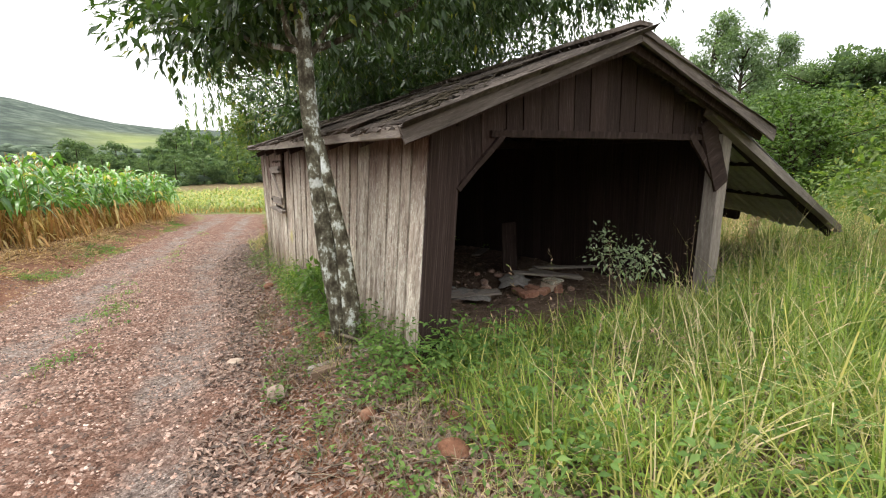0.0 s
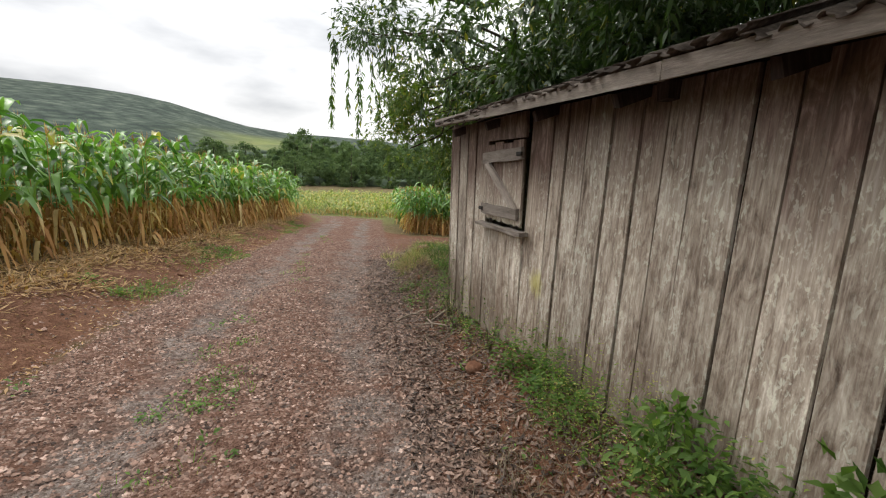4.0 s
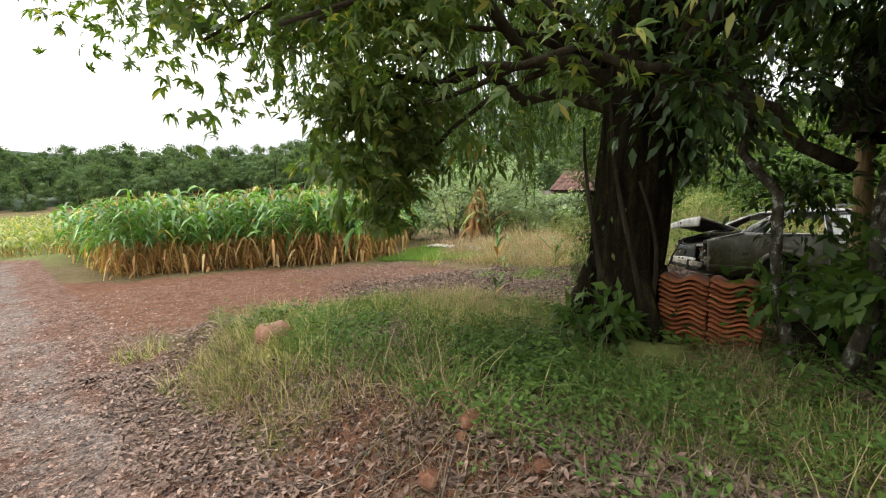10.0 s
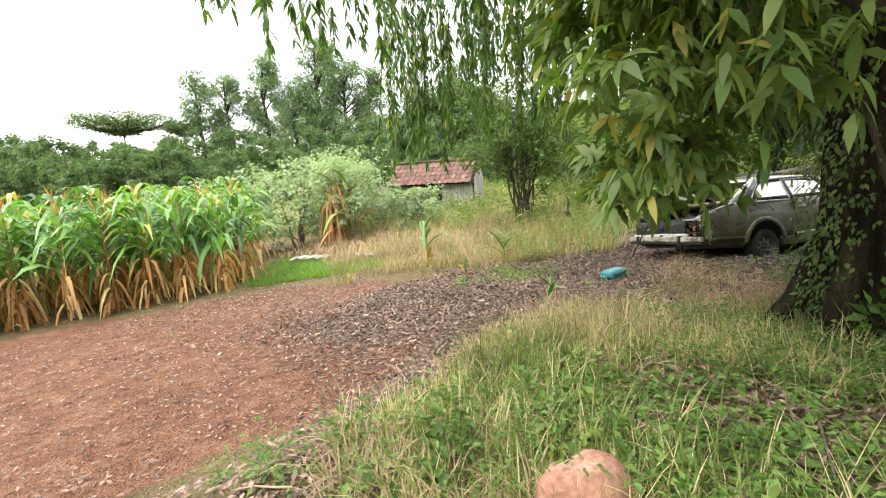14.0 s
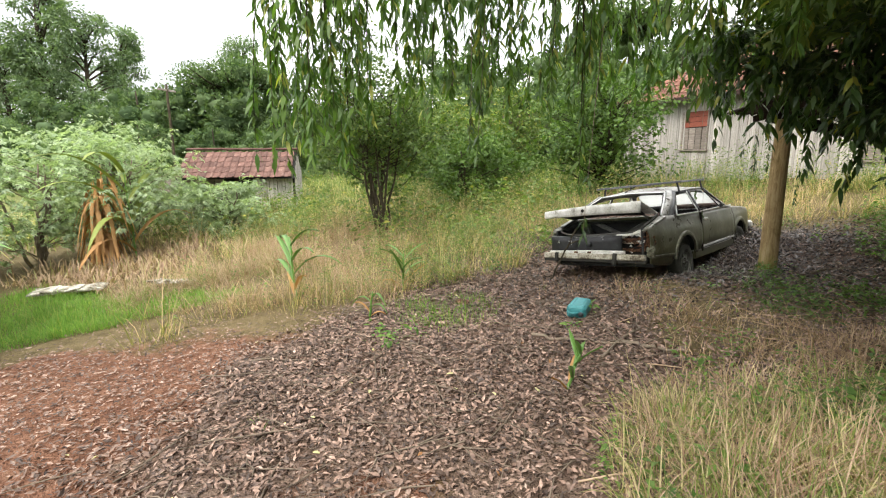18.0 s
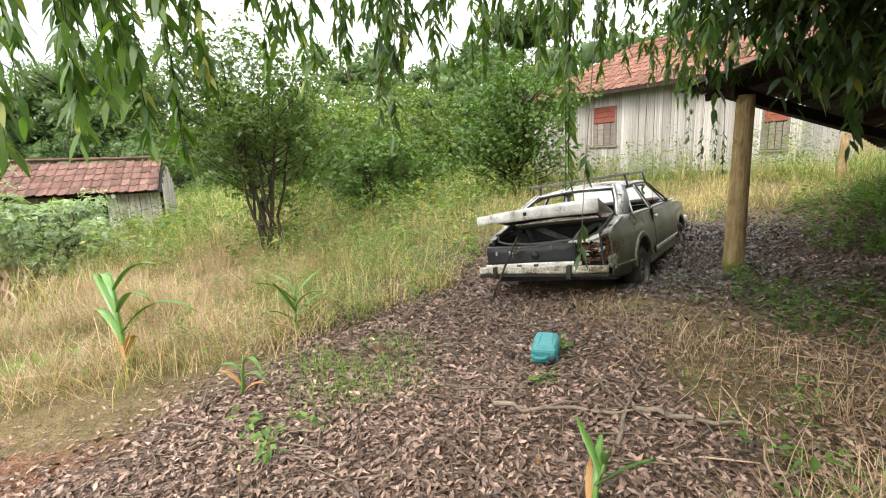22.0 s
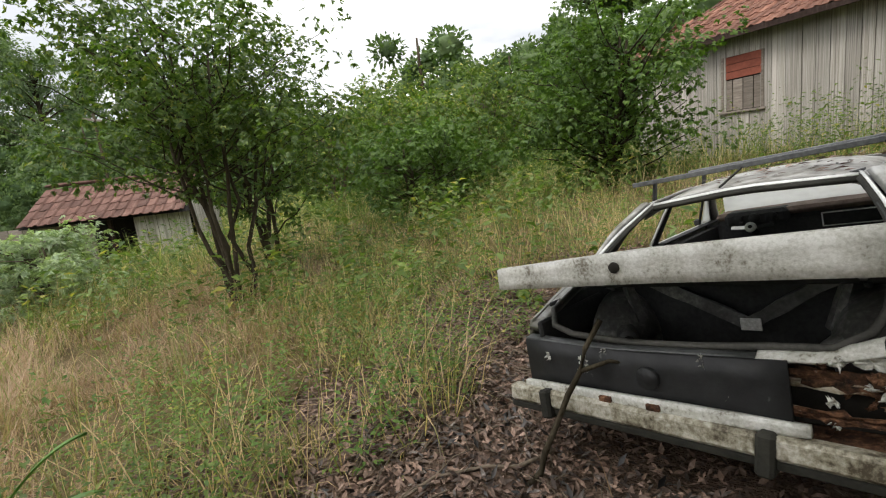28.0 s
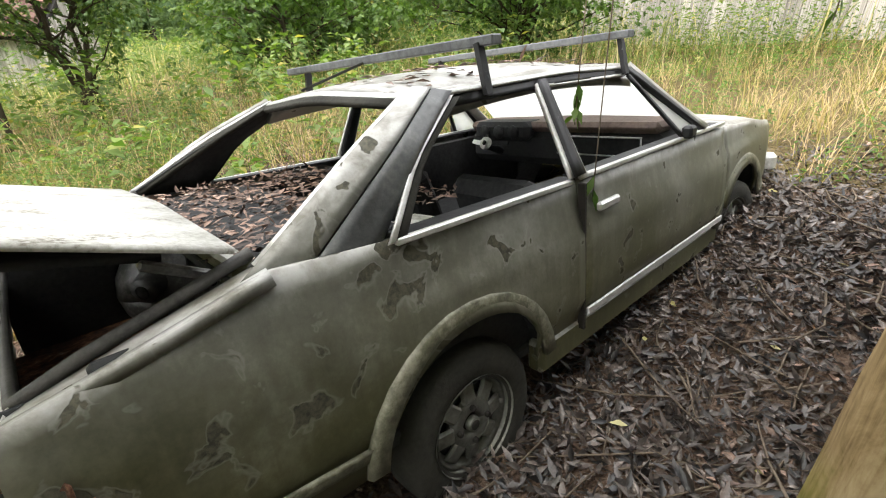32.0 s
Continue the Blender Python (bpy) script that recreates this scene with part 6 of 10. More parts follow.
# bumper in two beams with black overriders
rb = random.Random(9)
for a, b, z, h in ((0.86, -0.3, 0.455, 0.085), (-0.34, -0.74, 0.44, 0.085)):
    bm = slab(0.08, a - b, h, 0.014, 0, 0)
    part("rear_bumper", bm, DIRTYWHITE, car, "dented pale bumper beam", pose(-2.365, (a + b) / 2, z, 1.0, 8, rb.uniform(-1, 1)))
    part("bumper_strip", slab(0.07, a - b + 0.02, 0.04, 0.01), RUBBER, car, "", pose(-2.36, (a + b) / 2, z - 0.062, 1.0))
part("overrider", slab(0.1, 0.06, 0.16, 0.012), RUBBER, car, "black bumper overrider", pose(-2.38, -0.32, 0.42, 6, 8, 0))
part("overrider", slab(0.1, 0.06, 0.14, 0.012), RUBBER, car, "black bumper overrider", pose(-2.38, 0.62, 0.44, -4, 8, 0))
for yy in (0.3, 0.08):
    part("bumper_bracket", slab(0.05, 0.06, 0.03, 0.005), RUST, car, "", pose(-2.36, yy, 0.51))
# boot lid, lifted and askew
lid = up(new("boot_lid"), car)
lid["label"] = "bleached white boot lid, propped open askew"
strip("lid_face", [(-2.38, 0.8, 1.03), (-2.39, 0, 1.05), (-2.36, -0.71, 1.045)], [(-2.37, 0.8, 1.135), (-2.38, 0, 1.185), (-2.34, -0.71, 1.195)], -0.012, PALEMETAL, lid, "", 14)
strip("lid_top", [(-2.365, 0.8, 1.14), (-2.375, 0, 1.19), (-2.34, -0.71, 1.2)], [(-1.78, 0.72, 0.985), (-1.78, 0, 1.02), (-1.78, -0.68, 1.0)], 0.014, PALEMETAL, lid, "", 14)
strip("lid_frame", [(-2.3, 0.7, 1.08), (-2.3, 0, 1.12), (-2.3, -0.62, 1.12)], [(-1.9, 0.6, 0.98), (-1.9, 0, 1.02), (-1.9, -0.55, 1.0)], 0.02, CABIN, lid)
# the hole is a near-black disc, its inner shade as colour
log("lock_hole", lid, (-2.394, 0.13, 1.12), (-2.405, 0.13, 1.12), 0.024, 0.022, DARK, 14, "empty lock hole")


# wheels
def wheel(x, s, z=0.28, turn=0.0):
    w = up(new("wheel"), car)
    w.matrix_local = pose(x, s * 0.72, z, 0, 0, turn) @ pose(0, 0, 0, -90 * s, 0, 0)
    prof = [(0.17, -0.075), (0.2, -0.088), (0.25, -0.092), (0.28, -0.075), (0.29, -0.045), (0.292, 0.0), (0.29, 0.045), (0.28, 0.075), (0.25, 0.092), (0.2, 0.088), (0.17, 0.075)]
    th = np.linspace(0, 2 * math.pi, 37)
    gr = np.stack([np.stack([r * np.cos(th), r * np.sin(th), 0 * th + zz], -1) for r, zz in prof], 0)
    mesh_part("tyre", (gr.reshape(-1, 3), np.concatenate([np.stack([np.arange(36) + 37 * k, np.arange(1, 37) + 37 * k, np.arange(1, 37) + 37 * (k + 1), np.arange(36) + 37 * (k + 1)], -1) for k in range(len(prof) - 1)])), RUBBER, w)
    prof = [(0.185, 0.088), (0.178, 0.07), (0.165, 0.03), (0.16, -0.07)]
    gr = np.stack([np.stack([r * np.cos(th), r * np.sin(th), 0 * th + zz], -1) for r, zz in prof], 0)
    mesh_part("rim", (gr.reshape(-1, 3), np.concatenate([np.stack([np.arange(36) + 37 * k, np.arange(36) + 37 * (k + 1), np.arange(1, 37) + 37 * (k + 1), np.arange(1, 37) + 37 * k], -1) for k in range(len(prof) - 1)])), WHEELM, w)
    part("wheel_back", slab(0.32, 0.32, 0.01, 0.0), CABIN, w, "", pose(0, 0, 0.005))
    for k in range(8):
        part("spoke", slab(0.075, 0.062, 0.02, 0.008), WHEELM, w, "", pose(0, 0, 0, 0, 0, k * 45) @ pose(0.115, 0, 0.048, 0, 10, 0))
    for nm, prof in (("rim_ring", [(0.165, 0.06), (0.16, 0.045), (0.143, 0.04), (0.14, 0.03)]), ("wheel_dish", [(0.1, 0.046), (0.085, 0.062), (0.05, 0.066), (0.034, 0.05)])):
        gr = np.stack([np.stack([r * np.cos(th), r * np.sin(th), 0 * th + zz], -1) for r, zz in prof], 0)
        mesh_part(nm, shell(gr, np.array([[[0, 0, -0.012]]])), WHEELM, w)
    log("hub", w, (0, 0, 0.01), (0, 0, 0.055), 0.034, 0.03, DARK, 14)
    log("hub_cap_ring", w, (0, 0, 0.05), (0, 0, 0.075), 0.03, 0.026, WHEELM, 14)
    # black disc in place of a bored hole's shade
    log("hub_hole", w, (0, 0, 0.0755), (0, 0, 0.0775), 0.018, 0.018, DARK, 12)
    for k in range(4):
        log("wheel_nut", w, (0.066 * math.cos(k * 1.57), 0.066 * math.sin(k * 1.57), 0.06), (0.066 * math.cos(k * 1.57), 0.066 * math.sin(k * 1.57), 0.078), 0.011, 0.01, DARK, 6)


for s in (1, -1):
    wheel(-1.21, s, 0.2)
    wheel(1.22, s, 0.22, -6)
# cabin: dash, wheel, seats
part("dashboard", slab(0.34, 1.36, 0.22, 0.05), CABIN, car, "", pose(0.52, 0, 0.83))
part("instrument_hood", slab(0.2, 0.46, 0.12, 0.03), CABIN, car, "", pose(0.4, 0.36, 0.93))
for k in range(3):
    log("gauge", car, (0.3, 0.24 + 0.12 * k, 0.93), (0.29, 0.24 + 0.12 * k, 0.93), 0.042, 0.042, BLACKP, 16)
sw = up(new("steering_column"), car)
sw["label"] = "steering column stripped of its wheel rim"
sw.matrix_local = pose(0.2, 0.36, 0.86, 0, -62, 0)
for sgn in (1, -1):
    beam("spoke", sw, (0, 0, 0.03), (0.02, sgn * 0.15, 0.0), 0.028, 0.012, TRIM if sgn > 0 else CABIN, 4, 2, 0.002)
log("boss", sw, (0, 0, -0.12), (0, 0, 0.03), 0.026, 0.03, CABIN, 12)
log("hub_ring", sw, (0, 0, 0.03), (0, 0, 0.05), 0.042, 0.04, PALEMETAL, 14, "pale bare hub")
# dark disc, the shade of a hole put on as colour
log("hub_hole", sw, (0, 0, 0.051), (0, 0, 0.054), 0.016, 0.016, DARK, 10)
part("glove_panel", slab(0.012, 0.5, 0.09, 0.004), CABIN, car, "", pose(0.33, -0.33, 0.86))
for zz in (0.81, 0.91):
    part("panel_trim", slab(0.008, 0.52, 0.008, 0.002), TRIM, car, "", pose(0.326, -0.33, zz))
for yy in (-0.585, -0.075):
    part("panel_trim", slab(0.008, 0.008, 0.1, 0.002), TRIM, car, "", pose(0.326, yy, 0.86))
part("dash_pad", slab(0.36, 1.34, 0.06, 0.025), DASH, car, "sun-bleached brown dash top", pose(0.53, 0, 0.955))
for s in (1, -1):
    seat = up(new("front_seat"), car)
    seat.matrix_local = pose(-0.22, s * 0.36, 0.33)
    part("cushion", slab(0.5, 0.5, 0.16, 0.05), CABIN, seat, "", pose(0, 0, 0.12, 0, -6, 0))
    part("backrest", slab(0.14, 0.48, 0.42, 0.05), CABIN, seat, "", pose(-0.3, 0, 0.34, 0, -18, 0))
part("rear_seat", slab(0.5, 1.2, 0.22, 0.06), CABIN, car, "", pose(-1.15, 0, 0.46))
part("rear_backrest", slab(0.16, 1.24, 0.42, 0.05), CABIN, car, "", pose(-1.4, 0, 0.68, 0, -14, 0))
part("seat_cloth", slab(0.3, 0.26, 0.06, 0.025, 3, 0.01, random.Random(3)), PALEMETAL, car, "pale crumpled cloth on the rear seat", pose(-1.05, -0.45, 0.79, 5, 10, 20))
# roof rack: two bars on feet
RACKBAR = surface("dull_grey_bar", [(0.3, (0.06, 0.062, 0.065)), (0.7, (0.2, 0.205, 0.21))], 5, 40, 0.5, 0.2, metal=0.3)
rack = up(new("roof_rack"), car)
for xb, tw, y0, y1 in ((-0.86, 1.5, 0.74, -0.66), (0.06, -2.0, 0.72, -0.66)):
    part("rack_bar", slab(0.05, y0 - y1, 0.032, 0.004), RACKBAR, rack, "dull grey square roof bar", pose(xb, (y0 + y1) / 2, 1.405, 0, 0, tw))
    for yy in (-0.6, 0.6):
        sgn = 1 if yy > 0 else -1
        beam("rack_foot", rack, (xb, yy * 0.99, 1.4), (xb, yy + sgn * 0.025, 1.24), 0.03, 0.02, BLACKP, 3, 1, 0.0)
beam("rack_strap", rack, (-1.16, 0.1, 1.31), (-0.86, 0.05, 1.4), 0.01, 0.01, RUBBER, 2, 2, 0.0)

# ---- trees and shrubs ----
def unit(a):
    return a / (np.linalg.norm(a, axis=-1, keepdims=True) + 1e-9)


def limb_path(p0, p1, rng, n=7, wig=0.12, sag=0.0):
    t = np.linspace(0, 1, n)[:, None]
    p = np.array(p0) * (1 - t) + np.array(p1) * t
    L = np.linalg.norm(np.array(p1) - np.array(p0))
    p[1:-1] += rng.normal(0, wig * L / n, (n - 2, 3))
    p[:, 2] += sag * L * np.sin(t[:, 0] * math.pi)
    return p


def cluster(c, r, n, rng, size, width, droop=0.35, shell=0.55, down=0.0, shape=leaves):
    """Leaves round a centre, thinner inside, pointing outward and hanging."""
    d = unit(rng.normal(0, 1, (n, 3)))
    rad = (shell + (1 - shell) * rng.random(n))[:, None]
    p = np.array(c) + d * rad * np.array(r)
    way = unit(d + rng.normal(0, 0.6, (n, 3)) - np.array([[0, 0, droop + down]]))
    nrm = unit(rng.normal(0, 0.5, (n, 3)) + np.array([[0, 0, 1.0]]))
    s = rng.uniform(0.65, 1.25, n)
    return shape(p, way, nrm, size * s, width * s, 0.05)


def fans(c, r, n, rng, size, width, shell=0.45, out=0.5, shape=leaves):
    """Leaves in fans of five from one stalk, the fans facing up and outward round a centre."""
    m = max(1, n // 5)
    d = unit(rng.normal(0, 1, (m, 3)))
    p = np.array(c) + d * (shell + (1 - shell) * rng.random(m))[:, None] * np.array(r)
    nr = unit(out * d + np.array([[0, 0, 0.8]]) + rng.normal(0, 0.35, (m, 3)))
    ax = unit(np.cross(nr, rng.normal(0, 1, (m, 3))))
    ax = unit(ax + 0.5 * d * [1, 1, 0.2] - [0, 0, 0.25])
    sd = np.cross(nr, ax)
    s = rng.uniform(0.7, 1.25, m)
    ch = []
    for a in (-1.25, -0.65, 0.0, 0.6, 1.2):
        w = unit(math.cos(a) * ax + math.sin(a) * sd + rng.normal(0, 0.12, (m, 3)))
        k = s * (1.0 - 0.22 * abs(a)) * rng.uniform(0.85, 1.1, m)
        ch.append(shape(p, w, nr + rng.normal(0, 0.2, (m, 3)), size * k, width * k, 0.12))
    return join(ch)


def strand(top, length, rng, n, size, width, sway=0.12, stem=True):
    """A hanging twig with leaves along it. Returns leaf arrays and the twig path."""
    t = np.linspace(0, 1, 6)[:, None]
    off = rng.normal(0, sway, 2)
    p = np.array(top) + np.concatenate([off * np.sin(t * 1.6) * length * 0.6, -t * length], 1)
    k = rng.random(n) ** 0.8
    q = np.stack([np.interp(k, t[:, 0], p[:, i]) for i in range(3)], 1)
    side = unit(np.concatenate([rng.normal(0, 1, (n, 2)), np.zeros((n, 1))], 1))
    way = unit(side * 0.55 + np.array([[0, 0, -1.0]]) + rng.normal(0, 0.2, (n, 3)))
    nrm = unit(side + rng.normal(0, 0.3, (n, 3)) + np.array([[0, 0, 0.3]]))
    s = rng.uniform(0.7, 1.2, n)
    return lances(q, way, nrm, size * s, width * s, 0.04), p


def simple_tree(name, label, x, y, h, spread, rng, leaf, bark, n_clump=16, n_leaf=220, size=0.1, width=0.045, trunk_r=0.08, low=0.3, stems=1, category="tree", z=None):
    """A trunk with limbs and a crown of leaf clumps along and beyond them."""
    z = g1(x, y) if z is None else z
    o = thing(name, label, category, pose(x, y, z))
    wood, crown = [], []
    for s in range(stems):
        a = rng.uniform(0, 6.28)
        out = 0.0 if stems == 1 else 0.18 * spread
        top = np.array([math.cos(a) * out * 1.6, math.sin(a) * out * 1.6, h * rng.uniform(0.62, 0.75)])
        base = np.array([math.cos(a) * 0.06 * (stems > 1), math.sin(a) * 0.06 * (stems > 1), -0.1])
        p = limb_path(base, top, rng, 8, 0.15)
        wood.append(tube(p, np.linspace(trunk_r, trunk_r * 0.35, 8), 8, 0.06, rng))
        m = max(3, n_clump // stems)
        for i in range(m):
            t = low + (1 - low) * (i + rng.random()) / m
            b = np.array([np.interp(t * 0.95, np.linspace(0, 1, 8), p[:, j]) for j in range(3)])
            an = rng.uniform(0, 6.28)
            reach = spread * (0.45 + 0.55 * rng.random()) * (1.0 - 0.5 * max(0, t - 0.55))
            e = b + np.array([math.cos(an) * reach, math.sin(an) * reach, h * 0.12 + 0.3 * reach * rng.uniform(0.2, 1.2)])
            q = limb_path(b, e, rng, 5, 0.2)
            wood.append(tube(q, np.linspace(trunk_r * 0.35, trunk_r * 0.08, 5), 5))
            for u in (0.4, 0.6, 0.8, 1.0):
                c = b + (e - b) * u + rng.normal(0, 0.07 * spread, 3)
                rr = spread * rng.uniform(0.12, 0.24)
                crown.append(fans(c, (rr, rr, rr * 0.75), n_leaf // 4, rng, size, width, 0.6, 0.7))
    for k in range(7):
        c = np.array([rng.normal(0, 0.25 * spread), rng.normal(0, 0.25 * spread), h * rng.uniform(0.74, 0.95)])
        crown.append(fans(c, (spread * 0.2, spread * 0.2, h * 0.07), n_leaf // 3, rng, size, width, 0.6, 0.7))
    mesh_part("trunk", join(wood), bark, o)
    mesh_part("crown", join(crown), leaf, o, "", False)
    return o


# the great tree behind the shed
rng = np.random.default_rng(21)
BT = np.array([-1.85, 12.95])
bz = g1(*BT)
big = thing("great_tree", "old tree with a dark buttressed trunk and long drooping leaves", "tree", pose(BT[0], BT[1], bz))
tp = np.array([[0, 0, -0.2], [0.0, 0, 0.15], [0.02, 0, 0.6], [0.06, -0.02, 1.4], [0.14, -0.05, 2.3], [0.2, -0.1, 3.4], [0.25, -0.1, 5.0], [0.2, 0, 7.0]])
k_ = np.linspace(0, 1, 40)
tz = np.interp(k_, np.linspace(0, 1, 8), tp[:, 2])
tc = np.stack([np.interp(tz, tp[:, 2], tp[:, 0]), np.interp(tz, tp[:, 2], tp[:, 1]), tz], 1)
trad = np.interp(tz, tp[:, 2], [0.5, 0.4, 0.34, 0.32, 0.36, 0.34, 0.25, 0.1])
v, f = tube(tc, trad, 44)
ang = np.tile(np.arange(44) * 2 * math.pi / 44, 40)
lev = np.repeat(tz, 44)
flute = 1 + 0.09 * np.sin(3 * ang + 0.8 * lev) + 0.06 * np.sin(7 * ang - 1.1 * lev + 1) + 0.03 * np.sin(13 * ang + 2.3 * lev) + 0.03 * np.sin(5 * lev + 2 * ang) + rng.normal(0, 0.012, len(ang))
cc = np.repeat(tc, 44, 0)
v[:len(ang)] = cc + (v[:len(ang)] - cc) * flute[:, None]
mesh_part("trunk", (v, f), OLDBARK, big)
roots = []
for a in np.linspace(0, 6.28, 8)[:-1]:
    d = np.array([math.cos(a), math.sin(a), 0])
    roots.append(tube(np.array([0.3 * d + [0, 0, 0.75], 0.46 * d + [0, 0, 0.25], 0.66 * d + [0, 0, 0.0], 0.95 * d + [0, 0, -0.15]]), [0.08, 0.1, 0.08, 0.04], 7, 0.1, rng))
mesh_part("root", join(roots), OLDBARK, big, "spreading buttress roots")
vine = []
for k in range(3):
    a = rng.uniform(2.9, 4.8)
    tt = np.linspace(0, 1, 9)
    vine.append(tube(np.stack([0.42 * np.cos(a + 0.5 * np.sin(3 * tt + k)) + 0.05, 0.42 * np.sin(a + 0.5 * np.sin(3 * tt + k)), -0.05 + (1.6 + 0.5 * k) * tt], 1), np.linspace(0.035, 0.012, 9), 7, 0.15, rng))
mesh_part("vine", join(vine), BARK, big, "woody vine stems climbing the trunk")
n = 1900
a, zz = rng.uniform(0, 6.28, n), 3.4 * rng.random(n) ** 1.3
a = np.where(rng.random(n) < 0.95, rng.normal(2.15, 0.45, n), a)
out_ = rng.uniform(0.36, 0.5, n)
pp = np.stack([out_ * np.cos(a) + 0.04 * zz, out_ * np.sin(a), zz], 1)
ww = np.stack([np.cos(a) * 0.4, np.sin(a) * 0.4, -np.ones(n)], 1) + rng.normal(0, 0.4, (n, 3))
mesh_part("ivy", leaves(pp, ww, np.stack([np.cos(a), np.sin(a), 0.4 + 0 * a], 1), rng.uniform(0.03, 0.08, n), rng.uniform(0.016, 0.04, n)), LEAF_OLIVE, big, "small climbing leaves", False)
wood, crown, hang, lit_mass = [], [], [], []
# limbs: where they end (world), and the leaf masses that they carry
BOUGHS = ((-5.6, 13.9, 3.4, 1.3), (-4.3, 14.2, 1.9, 0.95), (-5.0, 11.6, 3.7, 1.2), (-3.4, 10.2, 3.3, 1.3), (-4.4, 15.9, 4.0, 1.2), (-2.2, 16.3, 3.9, 1.2), (-0.2, 15.9, 3.9, 1.2), (0.8, 14.2, 3.4, 1.2), (1.4, 12.4, 3.2, 1.4), (-0.2, 10.6, 3.6, 1.3), (-1.6, 8.6, 3.6, 1.3), (-2.6, 14.6, 4.6, 1.4), (-0.6, 13.2, 5.2, 1.6), (-3.4, 12.6, 5.4, 1.6), (-1.6, 11.2, 5.6, 1.6), (0.2, 11.6, 5.0, 1.5), (-2.0, 13.0, 6.6, 1.5), (-1.0, 6.8, 4.2, 1.3), (0.6, 8.6, 4.4, 1.4), (-2.4, 10.2, 4.0, 1.5), (-0.9, 9.4, 4.3, 1.6), (0.9, 10.0, 4.6, 1.7), (2.0, 8.8, 4.9, 1.7), (3.0, 7.2, 4.6, 1.6), (-2.9, 9.9, 2.9, 0.9), (0.2, 6.6, 4.1, 1.3), (1.5, 6.0, 4.5, 1.4), (2.8, 5.4, 4.8, 1.4), (-1.6, 7.6, 3.4, 1.0), (4.2, 6.4, 5.0, 1.5))
for lx, ly, lz, lr in BOUGHS:
    e = np.array([lx - BT[0], ly - BT[1], lz - bz])
    b = np.array([0.1, -0.05, min(max(1.9, e[2] * 0.55), 4.6)])
    q = limb_path(b, e, rng, 9, 0.25, 0.08)
    wood.append(tube(q, np.linspace(0.075, 0.015, 9), 7, 0.08, rng))
    for u in (0.55, 0.75, 0.95):
        c = b + (e - b) * u + rng.normal(0, 0.25, 3)
        # one species coloured by its light: dark on shaded boughs, bright on lit ones
        (crown if ly < 11.7 else lit_mass).append(cluster(c, (lr * 0.8, lr * 0.8, lr * 0.5), (720 if ly < 11.2 else 300) if lx > -3 else 330, rng, 0.125, 0.042, 0.7, 0.3, 0.0, lances if lx < -2.5 and ly > 9.5 else leaves))
    for k in range(24 if lx > -2.3 else 5 if lx > -4 else 2):
        aa, rr = rng.uniform(0, 6.28), lr * math.sqrt(rng.random())
        top = e + np.array([math.cos(aa) * rr, math.sin(aa) * rr, rng.uniform(-0.4, 0.3)])
        hv, hp = strand(top, rng.uniform(0.3, 0.85 if ly < 14.5 else 1.3), rng, 30, 0.13, 0.034)
        (crown if ly < 11.7 else hang).append(hv)
        wood.append(tube(hp, np.linspace(0.006, 0.002, 6), 3, caps=False))
# the low mass of leaves beside the track
for lx, ly, lz, lr, cnt in ((-3.95, 13.95, 0.75, 0.45, 900), (-4.05, 13.8, 1.3, 0.75, 2200), (-4.1, 13.7, 2.0, 1.0, 3200), (-3.8, 13.9, 2.8, 1.2, 3400), (-5.0, 13.6, 2.5, 0.9, 1800), (-4.9, 12.4, 2.9, 0.8, 1400), (-3.5, 14.4, 1.7, 0.6, 1000), (-0.5, 13.5, 1.9, 0.8, 2200), (0.2, 13.0, 2.3, 0.9, 2200), (-1.2, 13.9, 2.1, 0.7, 1500)):
    for k in range(9):
        q = unit(rng.normal(0, 1, 3)) * lr * np.array([0.62, 0.62, 0.42])
        lit_mass.append(fans(np.array([lx - BT[0], ly - BT[1], lz - bz]) + q, (lr * 0.45, lr * 0.45, lr * 0.3), cnt // 9, rng, 0.135, 0.04, 0.35, 0.8, lances))
    wood.append(tube(limb_path((-0.2, 0.1, 2.6), (lx - BT[0], ly - BT[1], lz - bz), rng, 7, 0.2, 0.12), np.linspace(0.045, 0.01, 7), 6))
    for k in range(7):
        aa, rr = rng.uniform(0, 6.28), lr * math.sqrt(rng.random())
        hv, hp = strand((lx - BT[0] + math.cos(aa) * rr, ly - BT[1] + math.sin(aa) * rr, lz - bz + 0.1), rng.uniform(0.3, 0.8) * lr, rng, 14, 0.13, 0.042, 0.1)
        lit_mass.append(hv)
for lx, ly, lz, lr in ((0.0, 14.3, 1.9, 0.45), (-0.1, 14.0, 1.65, 0.45), (-0.45, 13.8, 1.6, 0.45), (-0.8, 13.6, 1.45, 0.42), (-1.1, 13.45, 1.2, 0.4), (-1.1, 13.6, 1.65, 0.42), (-0.5, 13.4, 1.2, 0.42)):
    crown.append(cluster((lx - BT[0], ly - BT[1], lz - bz), (lr, lr, lr * 0.7), 420, rng, 0.12, 0.042, 0.7, 0.1))
    wood.append(tube(limb_path((0.2, 0, 2.7), (lx - BT[0], ly - BT[1], lz - bz), rng, 6, 0.2, 0.12), np.linspace(0.03, 0.008, 6), 5))
    for k in range(8):
        aa, rr = rng.uniform(0, 6.28), lr * math.sqrt(rng.random())
        hv, hp = strand((lx - BT[0] + math.cos(aa) * rr, ly - BT[1] + math.sin(aa) * rr, lz - bz + 0.1), rng.uniform(0.4, 0.8), rng, 16, 0.125, 0.036, 0.1)
        crown.append(hv)
